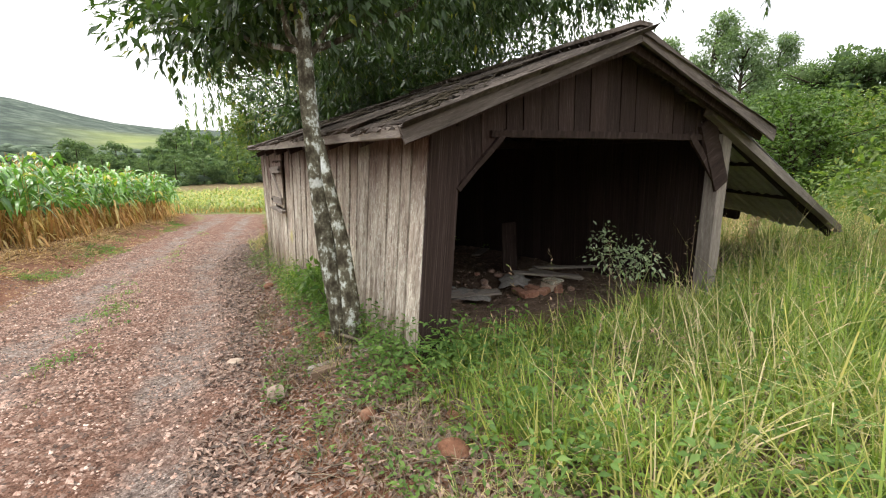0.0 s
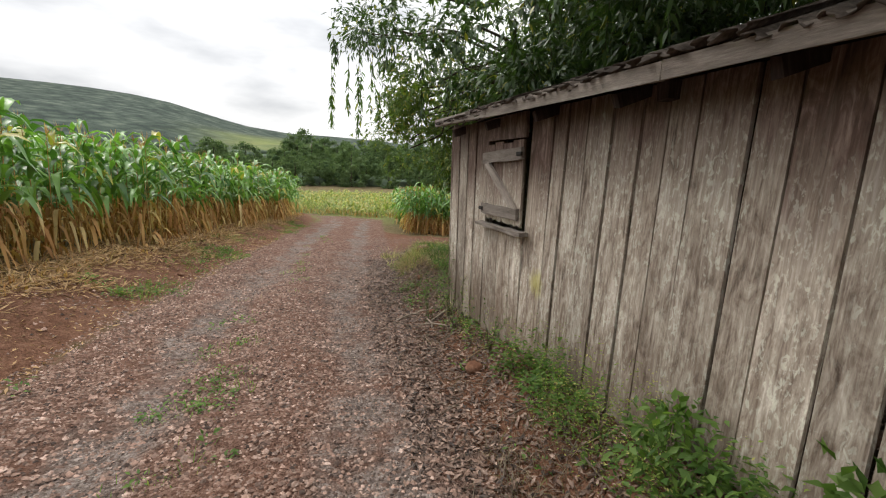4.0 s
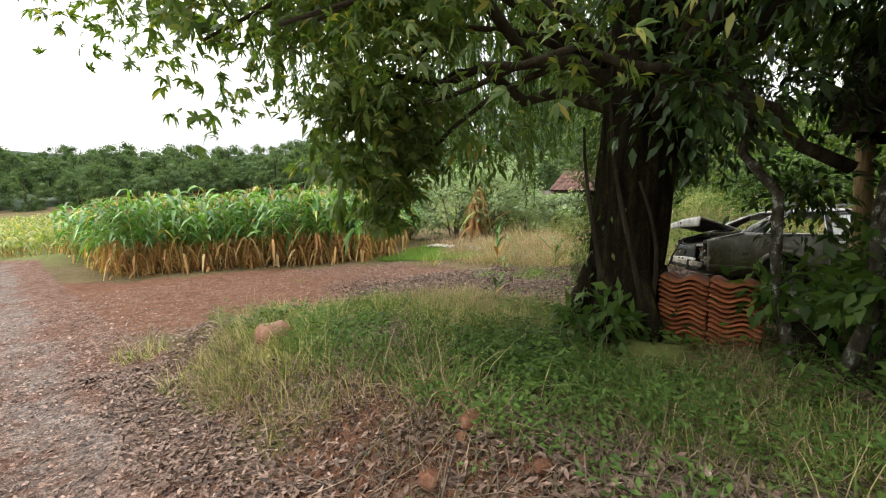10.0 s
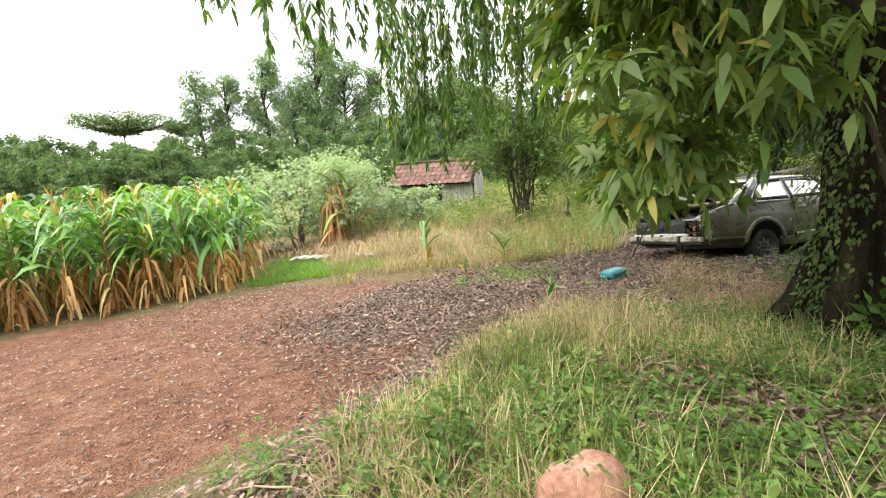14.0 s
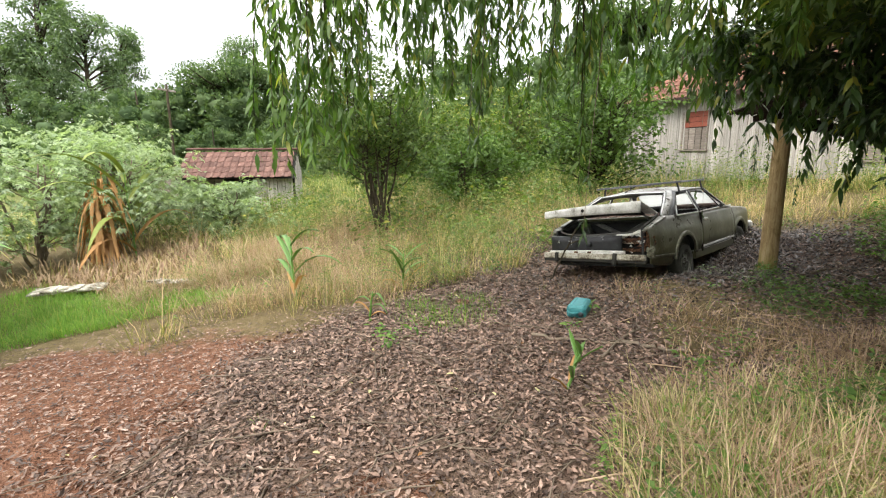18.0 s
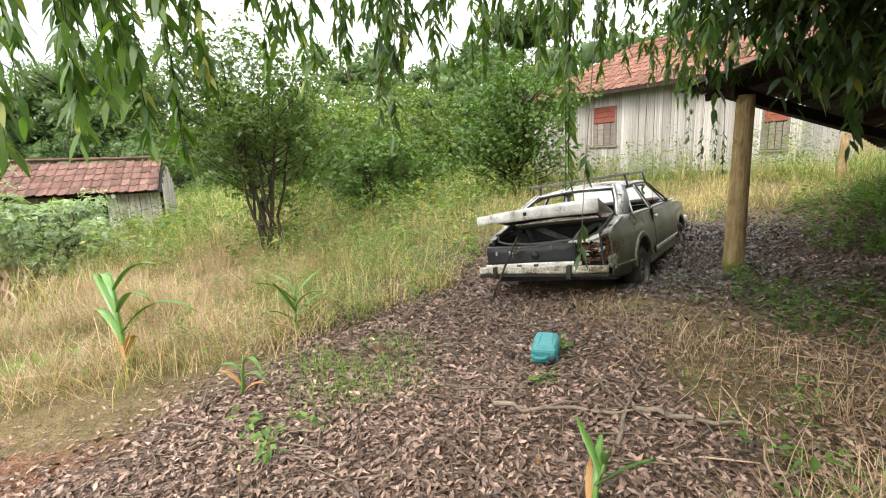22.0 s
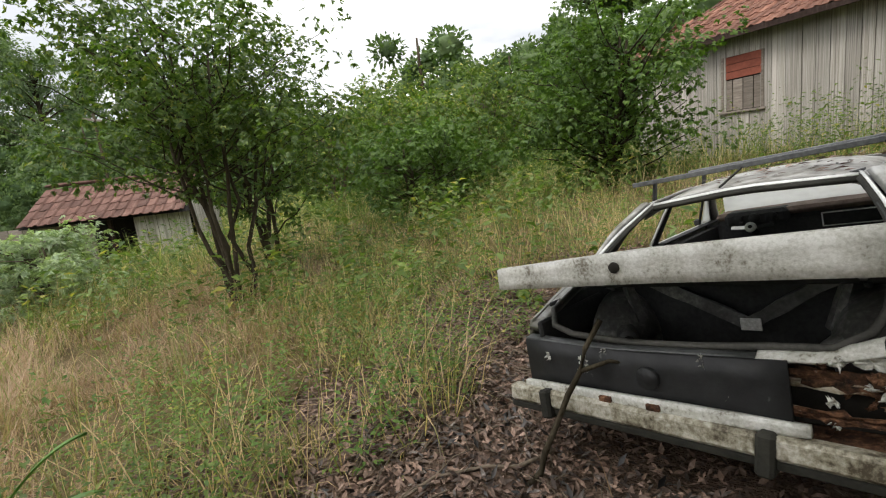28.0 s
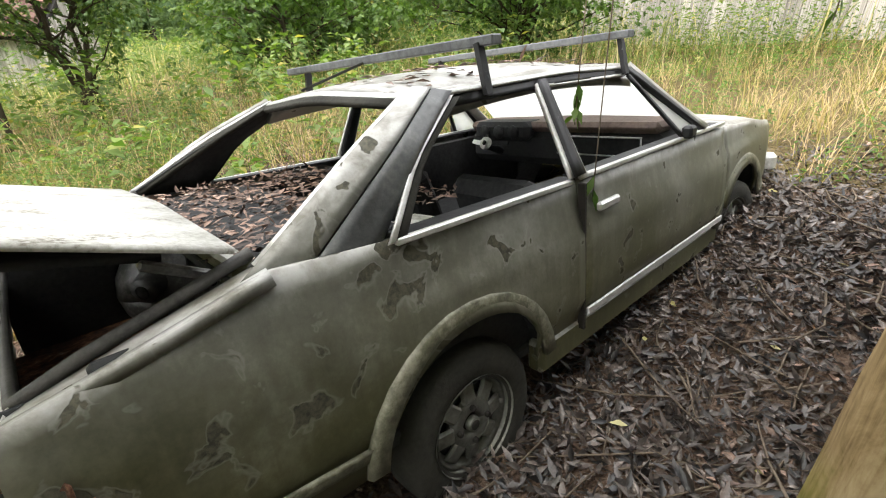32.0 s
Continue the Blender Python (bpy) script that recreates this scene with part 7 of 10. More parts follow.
for lx, ly, lz in ((-2.5, 9.4, 3.2), (-1.6, 9.0, 2.7), (-1.0, 8.5, 3.0), (-3.5, 10.3, 2.8), (-4.1, 10.5, 3.8), (-0.4, 8.0, 3.0), (-1.8, 8.8, 3.4), (-4.5, 11.9, 2.4), (-3.9, 11.4, 1.9), (-3.5, 11.3, 2.3), (-4.2, 11.5, 2.8), (-4.9, 12.4, 1.8), (-5.6, 12.8, 2.4), (-5.3, 13.6, 2.0), (-4.6, 12.9, 2.0)):
    for k in range(7):
        q = unit(rng.normal(0, 1, 3)) * np.array([0.65, 0.65, 0.45])
        (crown if ly < 11 else lit_mass).append(fans(np.array([lx - BT[0], ly - BT[1], lz - bz]) + q, (0.45, 0.45, 0.32), 150 if ly < 11 else 110, rng, 0.12 if ly < 11 else 0.082, 0.036 if ly < 11 else 0.026, 0.35, 0.8, lances))
    wood.append(tube(limb_path((0.1, 0, 4.0), (lx - BT[0], ly - BT[1], lz - bz), rng, 7, 0.2, 0.1), np.linspace(0.06, 0.012, 7), 6))
# curtains of hanging twigs: place, lowest and highest point, reach, number
for cx, cy, z0, z1, cr, cnt in ((-1.14, 15.68, 0.3, 2.6, 0.12, 4), (-0.96, 15.84, 1.2, 3.0, 0.36, 12), (-0.9, 17.9, 0.75, 3.2, 0.6, 34), (0.1, 17.0, 1.2, 3.4, 0.8, 34), (-1.5, 17.0, 1.75, 3.6, 0.8, 22), (0.5, 16.0, 1.35, 3.5, 0.8, 26), (-0.8, 14.8, 1.3, 3.4, 0.8, 26), (-3.4, 16.9, 1.9, 3.7, 0.9, 26), (-4.6, 16.2, 2.0, 3.8, 0.9, 22), (1.4, 14.6, 1.45, 3.2, 0.7, 20), (1.9, 13.4, 1.3, 2.9, 0.6, 20), (-6.3, 13.6, 2.2, 4.0, 0.7, 5), (-5.6, 12.2, 2.1, 3.8, 0.8, 6), (-2.2, 15.4, 1.8, 3.6, 0.9, 24)):
    wood.append(tube(limb_path((0.1, 0, 3.4), (cx - BT[0], cy - BT[1], z1 - bz), rng, 8, 0.2, 0.1), np.linspace(0.05, 0.012, 8), 6))
    for k in range(cnt):
        aa, rr = rng.uniform(0, 6.28), cr * math.sqrt(rng.random())
        top = z1 - 0.5 * rng.random()
        bot = z0 + (top - z0) * 0.55 * rng.random() ** 1.5
        hv, hp = strand((cx - BT[0] + math.cos(aa) * rr, cy - BT[1] + math.sin(aa) * rr, top - bz), top - bot, rng, int(26 * (top - bot)) + 8, 0.1 if cr < 0.4 else 0.14, 0.024 if cr < 0.4 else 0.036, 0.07)
        hang.append(hv)
        wood.append(tube(hp, np.linspace(0.006, 0.002, 6), 3, caps=False))
    crown.append(cluster((cx - BT[0], cy - BT[1], z1 + 0.2 - bz), (cr, cr, 0.5), 500, rng, 0.13, 0.042, 0.7, 0.2))
mesh_part("limb", join(wood), BARK, big, "spreading limbs and hanging twigs")
# the lighter green stands for light falling on these boughs
mesh_part("low_branch_leaves", join(lit_mass), LEAF_LIGHT, big, "leaves coloured brighter green for the tree's lit side", False)
mesh_part("crown", join(crown), LEAF_BIG, big, "", False)
mesh_part("hanging_leaves", join(hang), LEAF_WILLOW, big, "", False)

# slender tree against the shed's wall
rng = np.random.default_rng(4)
sx, sy = -0.93, 4.22
sz = g1(sx, sy)
st = thing("slender_tree", "slender twin-stemmed tree with lichen-covered bark", "tree", pose(sx, sy, sz))
p1 = np.array([[0, 0, -0.1], [-0.05, 0, 0.3], [-0.13, 0.02, 0.9], [-0.18, 0.06, 1.5], [-0.22, 0.1, 2.2], [-0.25, 0.2, 3.2], [-0.2, 0.3, 4.3]])
mesh_part("trunk", tube(p1, [0.13, 0.105, 0.085, 0.08, 0.075, 0.06, 0.03], 14, 0.07, rng), LICHEN, st)
p2 = np.array([[0.05, -0.04, -0.1], [0.06, -0.03, 0.35], [0.02, 0, 0.9], [-0.09, 0.05, 1.5], [-0.16, 0.1, 1.85]])
mesh_part("trunk", tube(p2, [0.1, 0.085, 0.065, 0.055, 0.05], 12, 0.07, rng), LICHEN, st)
wood, crown = [], []
for ex, ey, ez, er in ((-1.6, 1.0, 3.1, 0.9), (-0.7, 0.3, 3.3, 0.9), (0.4, 0.4, 3.4, 1.0), (-1.1, 1.9, 3.3, 1.0), (0.9, 1.2, 3.9, 1.1), (-0.3, 1.2, 4.4, 1.1), (-0.6, -0.4, 3.6, 0.8), (-2.0, 1.6, 3.6, 0.8), (1.7, 2.2, 4.0, 1.2), (2.9, 3.4, 4.3, 1.4), (0.3, 3.0, 4.2, 1.4)):
    e = np.array([ex, ey, ez])
    b = np.array([-0.22, 0.14, rng.uniform(2.2, 3.4)])
    wood.append(tube(limb_path(b, e, rng, 6, 0.2), np.linspace(0.035, 0.008, 6), 6))
    crown.append(cluster(e, (er, er, er * 0.6), 900, rng, 0.13, 0.05, 0.6, 0.25))
    crown.append(cluster(b + 0.6 * (e - b), (er * 0.6, er * 0.6, er * 0.4), 350, rng, 0.13, 0.05, 0.6, 0.2))
mesh_part("limb", join(wood), LICHEN, st)
mesh_part("crown", join(crown), LEAF_BIG, st, "", False)

# many-stemmed tree beside the great one
rng = np.random.default_rng(9)
mx_, my_ = -1.1, 11.35
mz = g1(mx_, my_)
ms = thing("many_stemmed_tree", "thin lichen-spotted stems rising crooked from one root", "tree", pose(mx_, my_, mz))
for bx, by, ex, ey, ez, r in ((-0.25, 0.25, -0.7, 0.7, 2.6, 0.06), (0.0, 0.0, 0.3, 0.1, 3.0, 0.055), (-0.35, -0.1, -0.9, -0.5, 2.9, 0.06), (0.2, -0.25, 0.2, -0.5, 3.0, 0.05), (-0.15, -0.3, -0.3, -0.9, 3.0, 0.05), (0.3, 0.15, 0.9, 0.3, 2.8, 0.05)):
    q = limb_path((bx, by, -0.1), (ex, ey, ez), rng, 9, 0.16)
    mesh_part("stem", tube(q, np.linspace(r * 0.82, r * 0.45, 9), 9, 0.08, rng), STEMBARK, ms)
q = limb_path((-0.2, 0.1, 1.5), (-2.6, 1.0, 2.2), rng, 9, 0.2, 0.1)
mesh_part("stem", tube(q, np.linspace(0.05, 0.02, 9), 8, 0.08, rng), BARK, ms)
mesh_part("crown", join([cluster((0.2 + rng.normal(0, 0.7), rng.normal(0, 0.7), 3.0 + rng.normal(0, 0.3)), (0.8, 0.8, 0.5), 500, rng, 0.12, 0.045, 0.6, 0.2) for _ in range(7)] + [cluster((0.3 + rng.normal(0, 0.9), 0.5 + rng.normal(0, 0.8), 2.5 + rng.normal(0, 0.5)), (0.7, 0.7, 0.6), 420, rng, 0.12, 0.045, 0.6, 0.1) for _ in range(9)]), LEAF_BIG, ms, "", False)

# orchard trees and bushes beyond the car
rng = np.random.default_rng(31)
simple_tree("young_tree", "small vase-shaped tree with thin dark stems", 5.1, 19.6, 4.6, 2.0, rng, LEAF_OLIVE, BARK, 56, 700, 0.07, 0.034, 0.034, 0.5, 8)
simple_tree("young_tree", "small bushy tree behind tall grass", 7.4, 20.6, 3.8, 1.6, rng, LEAF_OLIVE, BARK, 36, 420, 0.085, 0.04, 0.05, 0.3, 4)
simple_tree("citrus_tree", "round glossy orchard tree beside the house", 10.9, 14.35, 4.0, 2.4, rng, LEAF_BUSH, BARK, 64, 560, 0.1, 0.05, 0.07, 0.1, 5)
simple_tree("bush", "dense dark green bush", 10.2, 18.4, 2.3, 2.2, rng, LEAF_BUSH, BARK, 48, 520, 0.1, 0.05, 0.05, 0.1, 5, "bush")
simple_tree("bush", "dense dark green bush", 12.6, 18.6, 2.6, 1.7, rng, LEAF_BUSH, TWIG, 28, 380, 0.1, 0.05, 0.05, 0.1, 5, "bush")
for (x, y, h, s) in ((4.1, 26.0, 3.1, 1.8), (6.4, 24.5, 1.6, 1.5), (3.2, 27.4, 3.3, 2.1), (5.8, 27.6, 3.4, 2.1), (1.6, 28.6, 2.8, 1.8), (0.4, 31.5, 2.8, 1.8)):
    simple_tree("silvery_shrub", "pale silvery-leaved shrub among grass", x, y, h, s, rng, LEAF_SILVER, TWIG, 36, 360, 0.13, 0.036, 0.04, 0.08, 6, "shrub")
for (x, y, h, s) in ((16.5, 20.5, 4.6, 2.6), (19.0, 22.0, 5.2, 2.8), (17.5, 17.5, 4.4, 2.4), (14.5, 22.5, 4.0, 2.3), (13.6, 19.0, 3.4, 2.2)):
    simple_tree("bush", "tall light green thicket behind the house", x, y, h, s, rng, LEAF_LIGHT, TWIG, 40, 300, 0.14, 0.07, 0.05, 0.08, 5, "bush")


# woodland: a few crowns, repeated
def dome_mass(c, rx, rz, rng):
    """A lumpy closed mass of foliage seen from afar."""
    vs = [np.array([[0, 0, 1.0]])]
    for q, (rad, zz) in enumerate(((0.62, 0.75), (1.0, 0.12), (0.6, -0.72))):
        t = np.arange(8) * 2 * math.pi / 8 + 0.4 * q
        vs.append(np.stack([rad * np.cos(t), rad * np.sin(t), 0 * t + zz], 1))
    v = np.concatenate(vs)
    v = v * (1 + rng.uniform(-0.22, 0.22, (len(v), 1))) * np.array([rx, rx, rz]) + np.array(c)
    f = [(0, 1 + i, 1 + (i + 1) % 8) for i in range(8)]
    for q in range(2):
        a0, b0 = 1 + 8 * q, 9 + 8 * q
        for i in range(8):
            f += [(a0 + i, b0 + i, b0 + (i + 1) % 8), (a0 + i, b0 + (i + 1) % 8, a0 + (i + 1) % 8)]
    return v, np.array(f)


def wood_tree(kind, rng, h, s):
    o = thing(kind[0], kind[1], "tree", pose(0, 0, -200), group=kind[2])
    wood, crown = [], []
    wood.append(tube(limb_path((0, 0, -0.5), (0, 0, h * 0.85), rng, 7, 0.06), np.linspace(0.025 * h, 0.006 * h, 7), 7))
    if kind[0] == "araucaria":
        for k in range(5):
            zc = h * (0.97 - 0.035 * k)
            for a in np.linspace(0, 6.28, 13)[:-1] + k:
                rr = s * (1 - 0.2 * ((2 * k + 1) % 5)) * rng.uniform(0.8, 1.05)
                e = np.array([math.cos(a) * rr, math.sin(a) * rr, zc + 0.1 * rr])
                wood.append(tube(np.array([[0, 0, zc - 0.12 * rr], e * [0.6, 0.6, 1] - [0, 0, 0.16 * rr], e]), [0.012 * h, 0.01 * h, 0.004 * h], 4))
                crown.append(cluster(e, (s * 0.24, s * 0.24, s * 0.1), 150, rng, h * 0.028, h * 0.013, -0.1, 0.2))
        leaf = LEAF_FAR
    elif kind[0] == "eucalyptus":
        for k in range(22):
            t = 0.35 + 0.65 * k / 22
            a = rng.uniform(0, 6.28)
            rr = s * (1.1 - 0.75 * t) * rng.uniform(0.5, 1.2)
            c = np.array([math.cos(a) * rr, math.sin(a) * rr, h * t])
            wood.append(tube(np.array([[0, 0, h * t * 0.85], c * [0.5, 0.5, 0.96], c]), [0.007 * h, 0.005 * h, 0.002 * h], 4))
            crown.append(cluster(c, (s * 0.36, s * 0.36, s * 0.26), 300, rng, h * 0.024, h * 0.011, 0.4, 0.3))
        leaf = LEAF_EUCA
    else:
        for k in range(38):
            d = unit(rng.normal(0, 1, 3))
            c = np.array([d[0] * s * 0.85, d[1] * s * 0.85, h * 0.46 + d[2] * h * 0.42])
            rr = s * rng.uniform(0.2, 0.36)
            crown.append(cluster(c, (rr, rr, rr * 0.75), 95, rng, h * 0.036, h * 0.022, -0.1, 0.62))
            crown.append(dome_mass(c, rr * 0.58, rr * 0.42, rng))
        leaf = LEAF_FAR
    mesh_part("trunk", join(wood), BARK, o)
    mesh_part("crown", join(crown), leaf, o, "", False)
    return o


rng = np.random.default_rng(77)
BROAD = ("woodland_tree", "broad dark green woodland tree", "woodland edge")
EUCA = ("eucalyptus", "tall slim eucalyptus with airy crown", "eucalyptus stand")
ARAU = ("araucaria", "dark flat-topped araucaria pine", "araucarias")
protos = [wood_tree(BROAD, rng, 8, 3.6), wood_tree(BROAD, rng, 7, 3.8), wood_tree(BROAD, rng, 9.5, 3.6)]
eu = [wood_tree(EUCA, rng, 15, 4.0), wood_tree(EUCA, rng, 17, 3.8)]
ar = [wood_tree(ARAU, rng, 13, 7.2), wood_tree(ARAU, rng, 13, 4.2)]


used = set()


def plant(proto, x, y, s=1.0, rz=0.0, dz=0.0):
    m = pose(x, y, g1(x, y) + dz, 0, 0, rz) @ Matrix.Diagonal((s, s, s, 1))
    if proto.name not in used:
        used.add(proto.name)
        proto.matrix_world = m
        return proto
    o = copy_thing(proto, pose(x, y, g1(x, y) + dz, 0, 0, rz))
    o.scale = (s, s, s)
    return o


rt = random.Random(12)
for a0, a1, r0, r1, cnt, s0, s1 in ((12, 75, 42, 50, 20, 0.62, 0.9), (12, 80, 52, 66, 22, 0.8, 1.15), (-40, 14, 88, 112, 40, 0.7, 1.3), (-16, 14, 78, 92, 16, 0.7, 1.15), (-42, 14, 112, 160, 44, 0.9, 1.5), (76, 118, 30, 44, 16, 0.8, 1.2), (-30, 30, 150, 220, 26, 1.2, 2.0), (120, 250, 45, 60, 16, 0.8, 1.2), (33, 76, 60, 72, 13, 0.9, 1.25), (43, 62, 52, 60, 7, 1.2, 1.5), (78, 106, 48, 56, 9, 1.3, 1.6)):
    for i in range(cnt):
        a = radians(a0 + (a1 - a0) * (i + rt.uniform(-0.4, 0.4)) / cnt)
        r = rt.uniform(r0, r1)
        x, y = -3 + r * math.sin(a), 15 + r * math.cos(a)
        plant(protos[rt.randrange(3)], x, y, rt.uniform(s0, s1), rt.uniform(0, 360), -0.6)
for a, r, s in ((24, 78, 1.1), (27, 82, 1.0), (31, 80, 1.15), (34, 76, 1.0), (37, 74, 1.25), (40, 72, 1.2), (43, 76, 1.0), (36, 95, 1.0), (39, 98, 1.1), (33, 92, 0.9), (54, 80, 1.2)):
    plant(eu[int(a) % 2], -3 + r * math.sin(radians(a)), 15 + r * math.cos(radians(a)), s, rt.uniform(0, 360))
for x, y, s, k in ((15.9, 78.9, 0.75, 0), (26.5, 86.5, 0.72, 1), (40.0, 48.0, 0.8, 0), (43.0, 9.0, 1.0, 1)):
    plant(ar[k], x, y, s, rt.uniform(0, 360))

# far woods on the hills: leaf masses too many to count
rng = np.random.default_rng(99)
m = 3000
a = rng.uniform(-1.5, 1.4, m)
r = 110 + 150 * rng.random(m) ** 0.9
fx, fy = r * np.sin(a), r * np.cos(a)
keep = zone_masks(fx, fy)[3] < 0.35
fx, fy, r = fx[keep], fy[keep], r[keep]
fz = height(fx, fy)
m = len(fx)
# each crown a lumpy dome
dome = [np.array([[0.0, 0.0, 1.0]])]
for q, (rad, zz) in enumerate(((0.55, 0.86), (0.95, 0.45), (0.85, -0.15))):
    t = np.arange(7) * 2 * math.pi / 7 + 0.4 * q
    dome.append(np.stack([rad * np.cos(t), rad * np.sin(t), 0 * t + zz], 1))
dome = np.concatenate(dome)
df = [(0, 1 + i, 1 + (i + 1) % 7) for i in range(7)]
for q in range(2):
    o0, o1 = 1 + 7 * q, 8 + 7 * q
    for i in range(7):
        df += [(o0 + i, o1 + i, o1 + (i + 1) % 7), (o0 + i, o1 + (i + 1) % 7, o0 + (i + 1) % 7)]
s_ = rng.uniform(1.7, 4.0, m) * (0.62 + r / 850)
v = dome[None] * (1 + rng.uniform(-0.28, 0.28, (m, len(dome), 1))) * (s_[:, None, None] * np.array([1.0, 1.0, 0.6])) + np.stack([fx, fy, fz + 0.1 * s_], 1)[:, None]
f = np.array(df)[None] + len(dome) * np.arange(m)[:, None, None]
o = thing("hillside_woods", "dense green woods covering the far hills", "woods", kind="stuff")
mesh_part("crowns", (v.reshape(-1, 3), f.reshape(-1, 3)), LEAF_HILL, o, "", True)

# thin strands hanging by the car and below the lean-to's edge
rng = np.random.default_rng(131)
for x, y, z, top, n, size in ((2.87, 13.5, -0.17, 2.6, 9, 0.09), (3.0, 13.57, 0.14, 2.6, 9, 0.09), (3.2, 12.73, 0.5, 2.4, 26, 0.085), (3.21, 12.48, 0.42, 2.4, 22, 0.085), (3.02, 12.25, 0.1, 2.3, 26, 0.085), (3.3, 12.9, 0.75, 2.4, 24, 0.085), (3.12, 12.6, 0.62, 2.4, 24, 0.085), (-1.23, 15.56, 0.18, 2.6, 15, 0.1), (-0.66, 16.54, 0.84, 2.9, 18, 0.13), (-0.59, 16.68, 0.90, 2.9, 18, 0.13)):
    o = thing("hanging_vine", "thin hanging twig with a few drooping leaves", "vine", pose(x, y, z), "hanging vines")
    t = np.linspace(0, 1, 9)
    p = np.stack([0.05 * np.sin(3 * t + x * 9), 0.05 * np.sin(2.3 * t + y * 7), t * (top - z)], 1)
    mesh_part("stem", tube(p, np.linspace(0.0022, 0.0035, 9), 5), TWIG, o)
    reach = 0.16 if n < 12 else 0.55
    k = rng.random(n) * reach / (top - z)
    q = np.stack([np.interp(k, t, p[:, i]) for i in range(3)], 1)
    side = unit(np.concatenate([rng.normal(0, 1, (n, 2)), np.zeros((n, 1))], 1))
    mesh_part("leaves", leaves(q, side * 0.5 + np.array([[0, 0, -1.0]]) + rng.normal(0, 0.2, (n, 3)), side + rng.normal(0, 0.3, (n, 3)), size * rng.uniform(0.7, 1.2, n), 0.028), LEAF_BUSH if n < 12 else LEAF_BIG, o, "", False)

# ---- maize ----
def maize(xy, rng, h0, h1, n_green=9, n_dry=8, fine=True, wide=1.0):
    """Maize plants: stalk, broad arching folded leaves, dry leaves low down, a tassel. Returns green and dry meshes."""
    green, brown = [], []
    n = len(xy)
    hs = rng.uniform(h0, h1, n)
    z0 = height(xy[:, 0], xy[:, 1]) - 0.03
    base = np.concatenate([xy, z0[:, None]], 1)
    lean = rng.normal(0, 0.035, (n, 2))
    # stalks: three-sided tapered
    th = np.arange(3) * 2.094
    ring = np.stack([np.cos(th), np.sin(th), 0 * th], 1)
    tall = np.concatenate([lean * hs[:, None], hs[:, None]], 1)
    bot = base[:, None] + 0.014 * ring
    top = base[:, None] + 0.006 * ring + 0.9 * tall[:, None]
    v = np.concatenate([bot, top], 1).reshape(-1, 3)
    i = 6 * np.arange(n)[:, None]
    f = np.concatenate([i + np.array([[a, b, b + 3]]) for a, b in ((0, 1), (1, 2), (2, 0))] + [i + np.array([[a, b + 3, a + 3]]) for a, b in ((0, 1), (1, 2), (2, 0))], 1).reshape(-1, 3)
    (brown if fine else green).append((v, f))
    shape = ((0, 0.5), (0.22, 0.95), (0.48, 1.0), (0.76, 0.66), (1.0, 0.04)) if fine else ((0, 0.5), (0.35, 1.0), (0.7, 0.8), (1.0, 0.06))

    def strips(t, length, rise, arch, wid, az, fold):
        d = np.stack([np.cos(az), np.sin(az), 0 * az], 1)
        s = np.stack([-np.sin(az), np.cos(az), 0 * az], 1)
        b = base + t[:, None] * tall
        twist = rng.normal(0, 0.5, n)
        out = []
        for u, w in shape:
            zc = rise * u - arch * u * u
            c = b + (length * u * 0.72)[:, None] * d + (length * zc)[:, None] * np.array([0, 0, 1.0])
            side = s + (twist * u)[:, None] * np.array([0, 0, 1.0])
            half = 0.5 * (wid * w)[:, None]
            lift = fold * half * np.array([0, 0, 1.0])
            out += [c + half * side + lift, c, c - half * side + lift] if fold else [c + half * side, c - half * side]
        k = 3 if fold else 2
        m = k * len(shape)
        vv = np.stack(out, 1).reshape(-1, 3)
        j = m * np.arange(n)[:, None]
        tri = []
        for q in range(len(shape) - 1):
            for e in range(k - 1):
                o0 = k * q + e
                tri += [j + np.array([[o0, o0 + 1, o0 + k + 1]]), j + np.array([[o0, o0 + k + 1, o0 + k]])]
        return vv, np.concatenate(tri, 1).reshape(-1, 3)

    plane_az = rng.uniform(0, 6.28, n)
    for k in range(n_green):
        u = k / max(1, n_green - 1)
        t = 0.4 + 0.5 * u + rng.normal(0, 0.02, n)
        az = plane_az + math.pi * (k % 2) + rng.normal(0, 0.35, n)
        green.append(strips(t, rng.uniform(0.7, 1.1, n) * (1.1 - 0.3 * u), rng.uniform(0.8, 1.15, n), rng.uniform(0.7, 1.45, n), wide * rng.uniform(0.105, 0.16, n), az, 0.45 if fine else 0))
    for k in range(n_dry):
        t = 0.05 + 0.42 * k / n_dry + rng.normal(0, 0.02, n)
        brown.append(strips(t, rng.uniform(0.35, 0.7, n), rng.uniform(0.5, 0.9, n), rng.uniform(1.3, 2.3, n), rng.uniform(0.04, 0.08, n), plane_az + math.pi * (k % 2) + rng.normal(0, 0.6, n), 0))
    tip = base + 0.88 * tall
    for k in range(5 if fine else 2):
        az = rng.uniform(0, 6.28, n)
        d = np.stack([np.cos(az) * 0.35, np.sin(az) * 0.35, np.ones(n)], 1)
        brown.append(leaves(tip, d, np.stack([np.sin(az), np.cos(az), 0 * az], 1), rng.uniform(0.2, 0.36, n), 0.016))
    return join(green), join(brown)


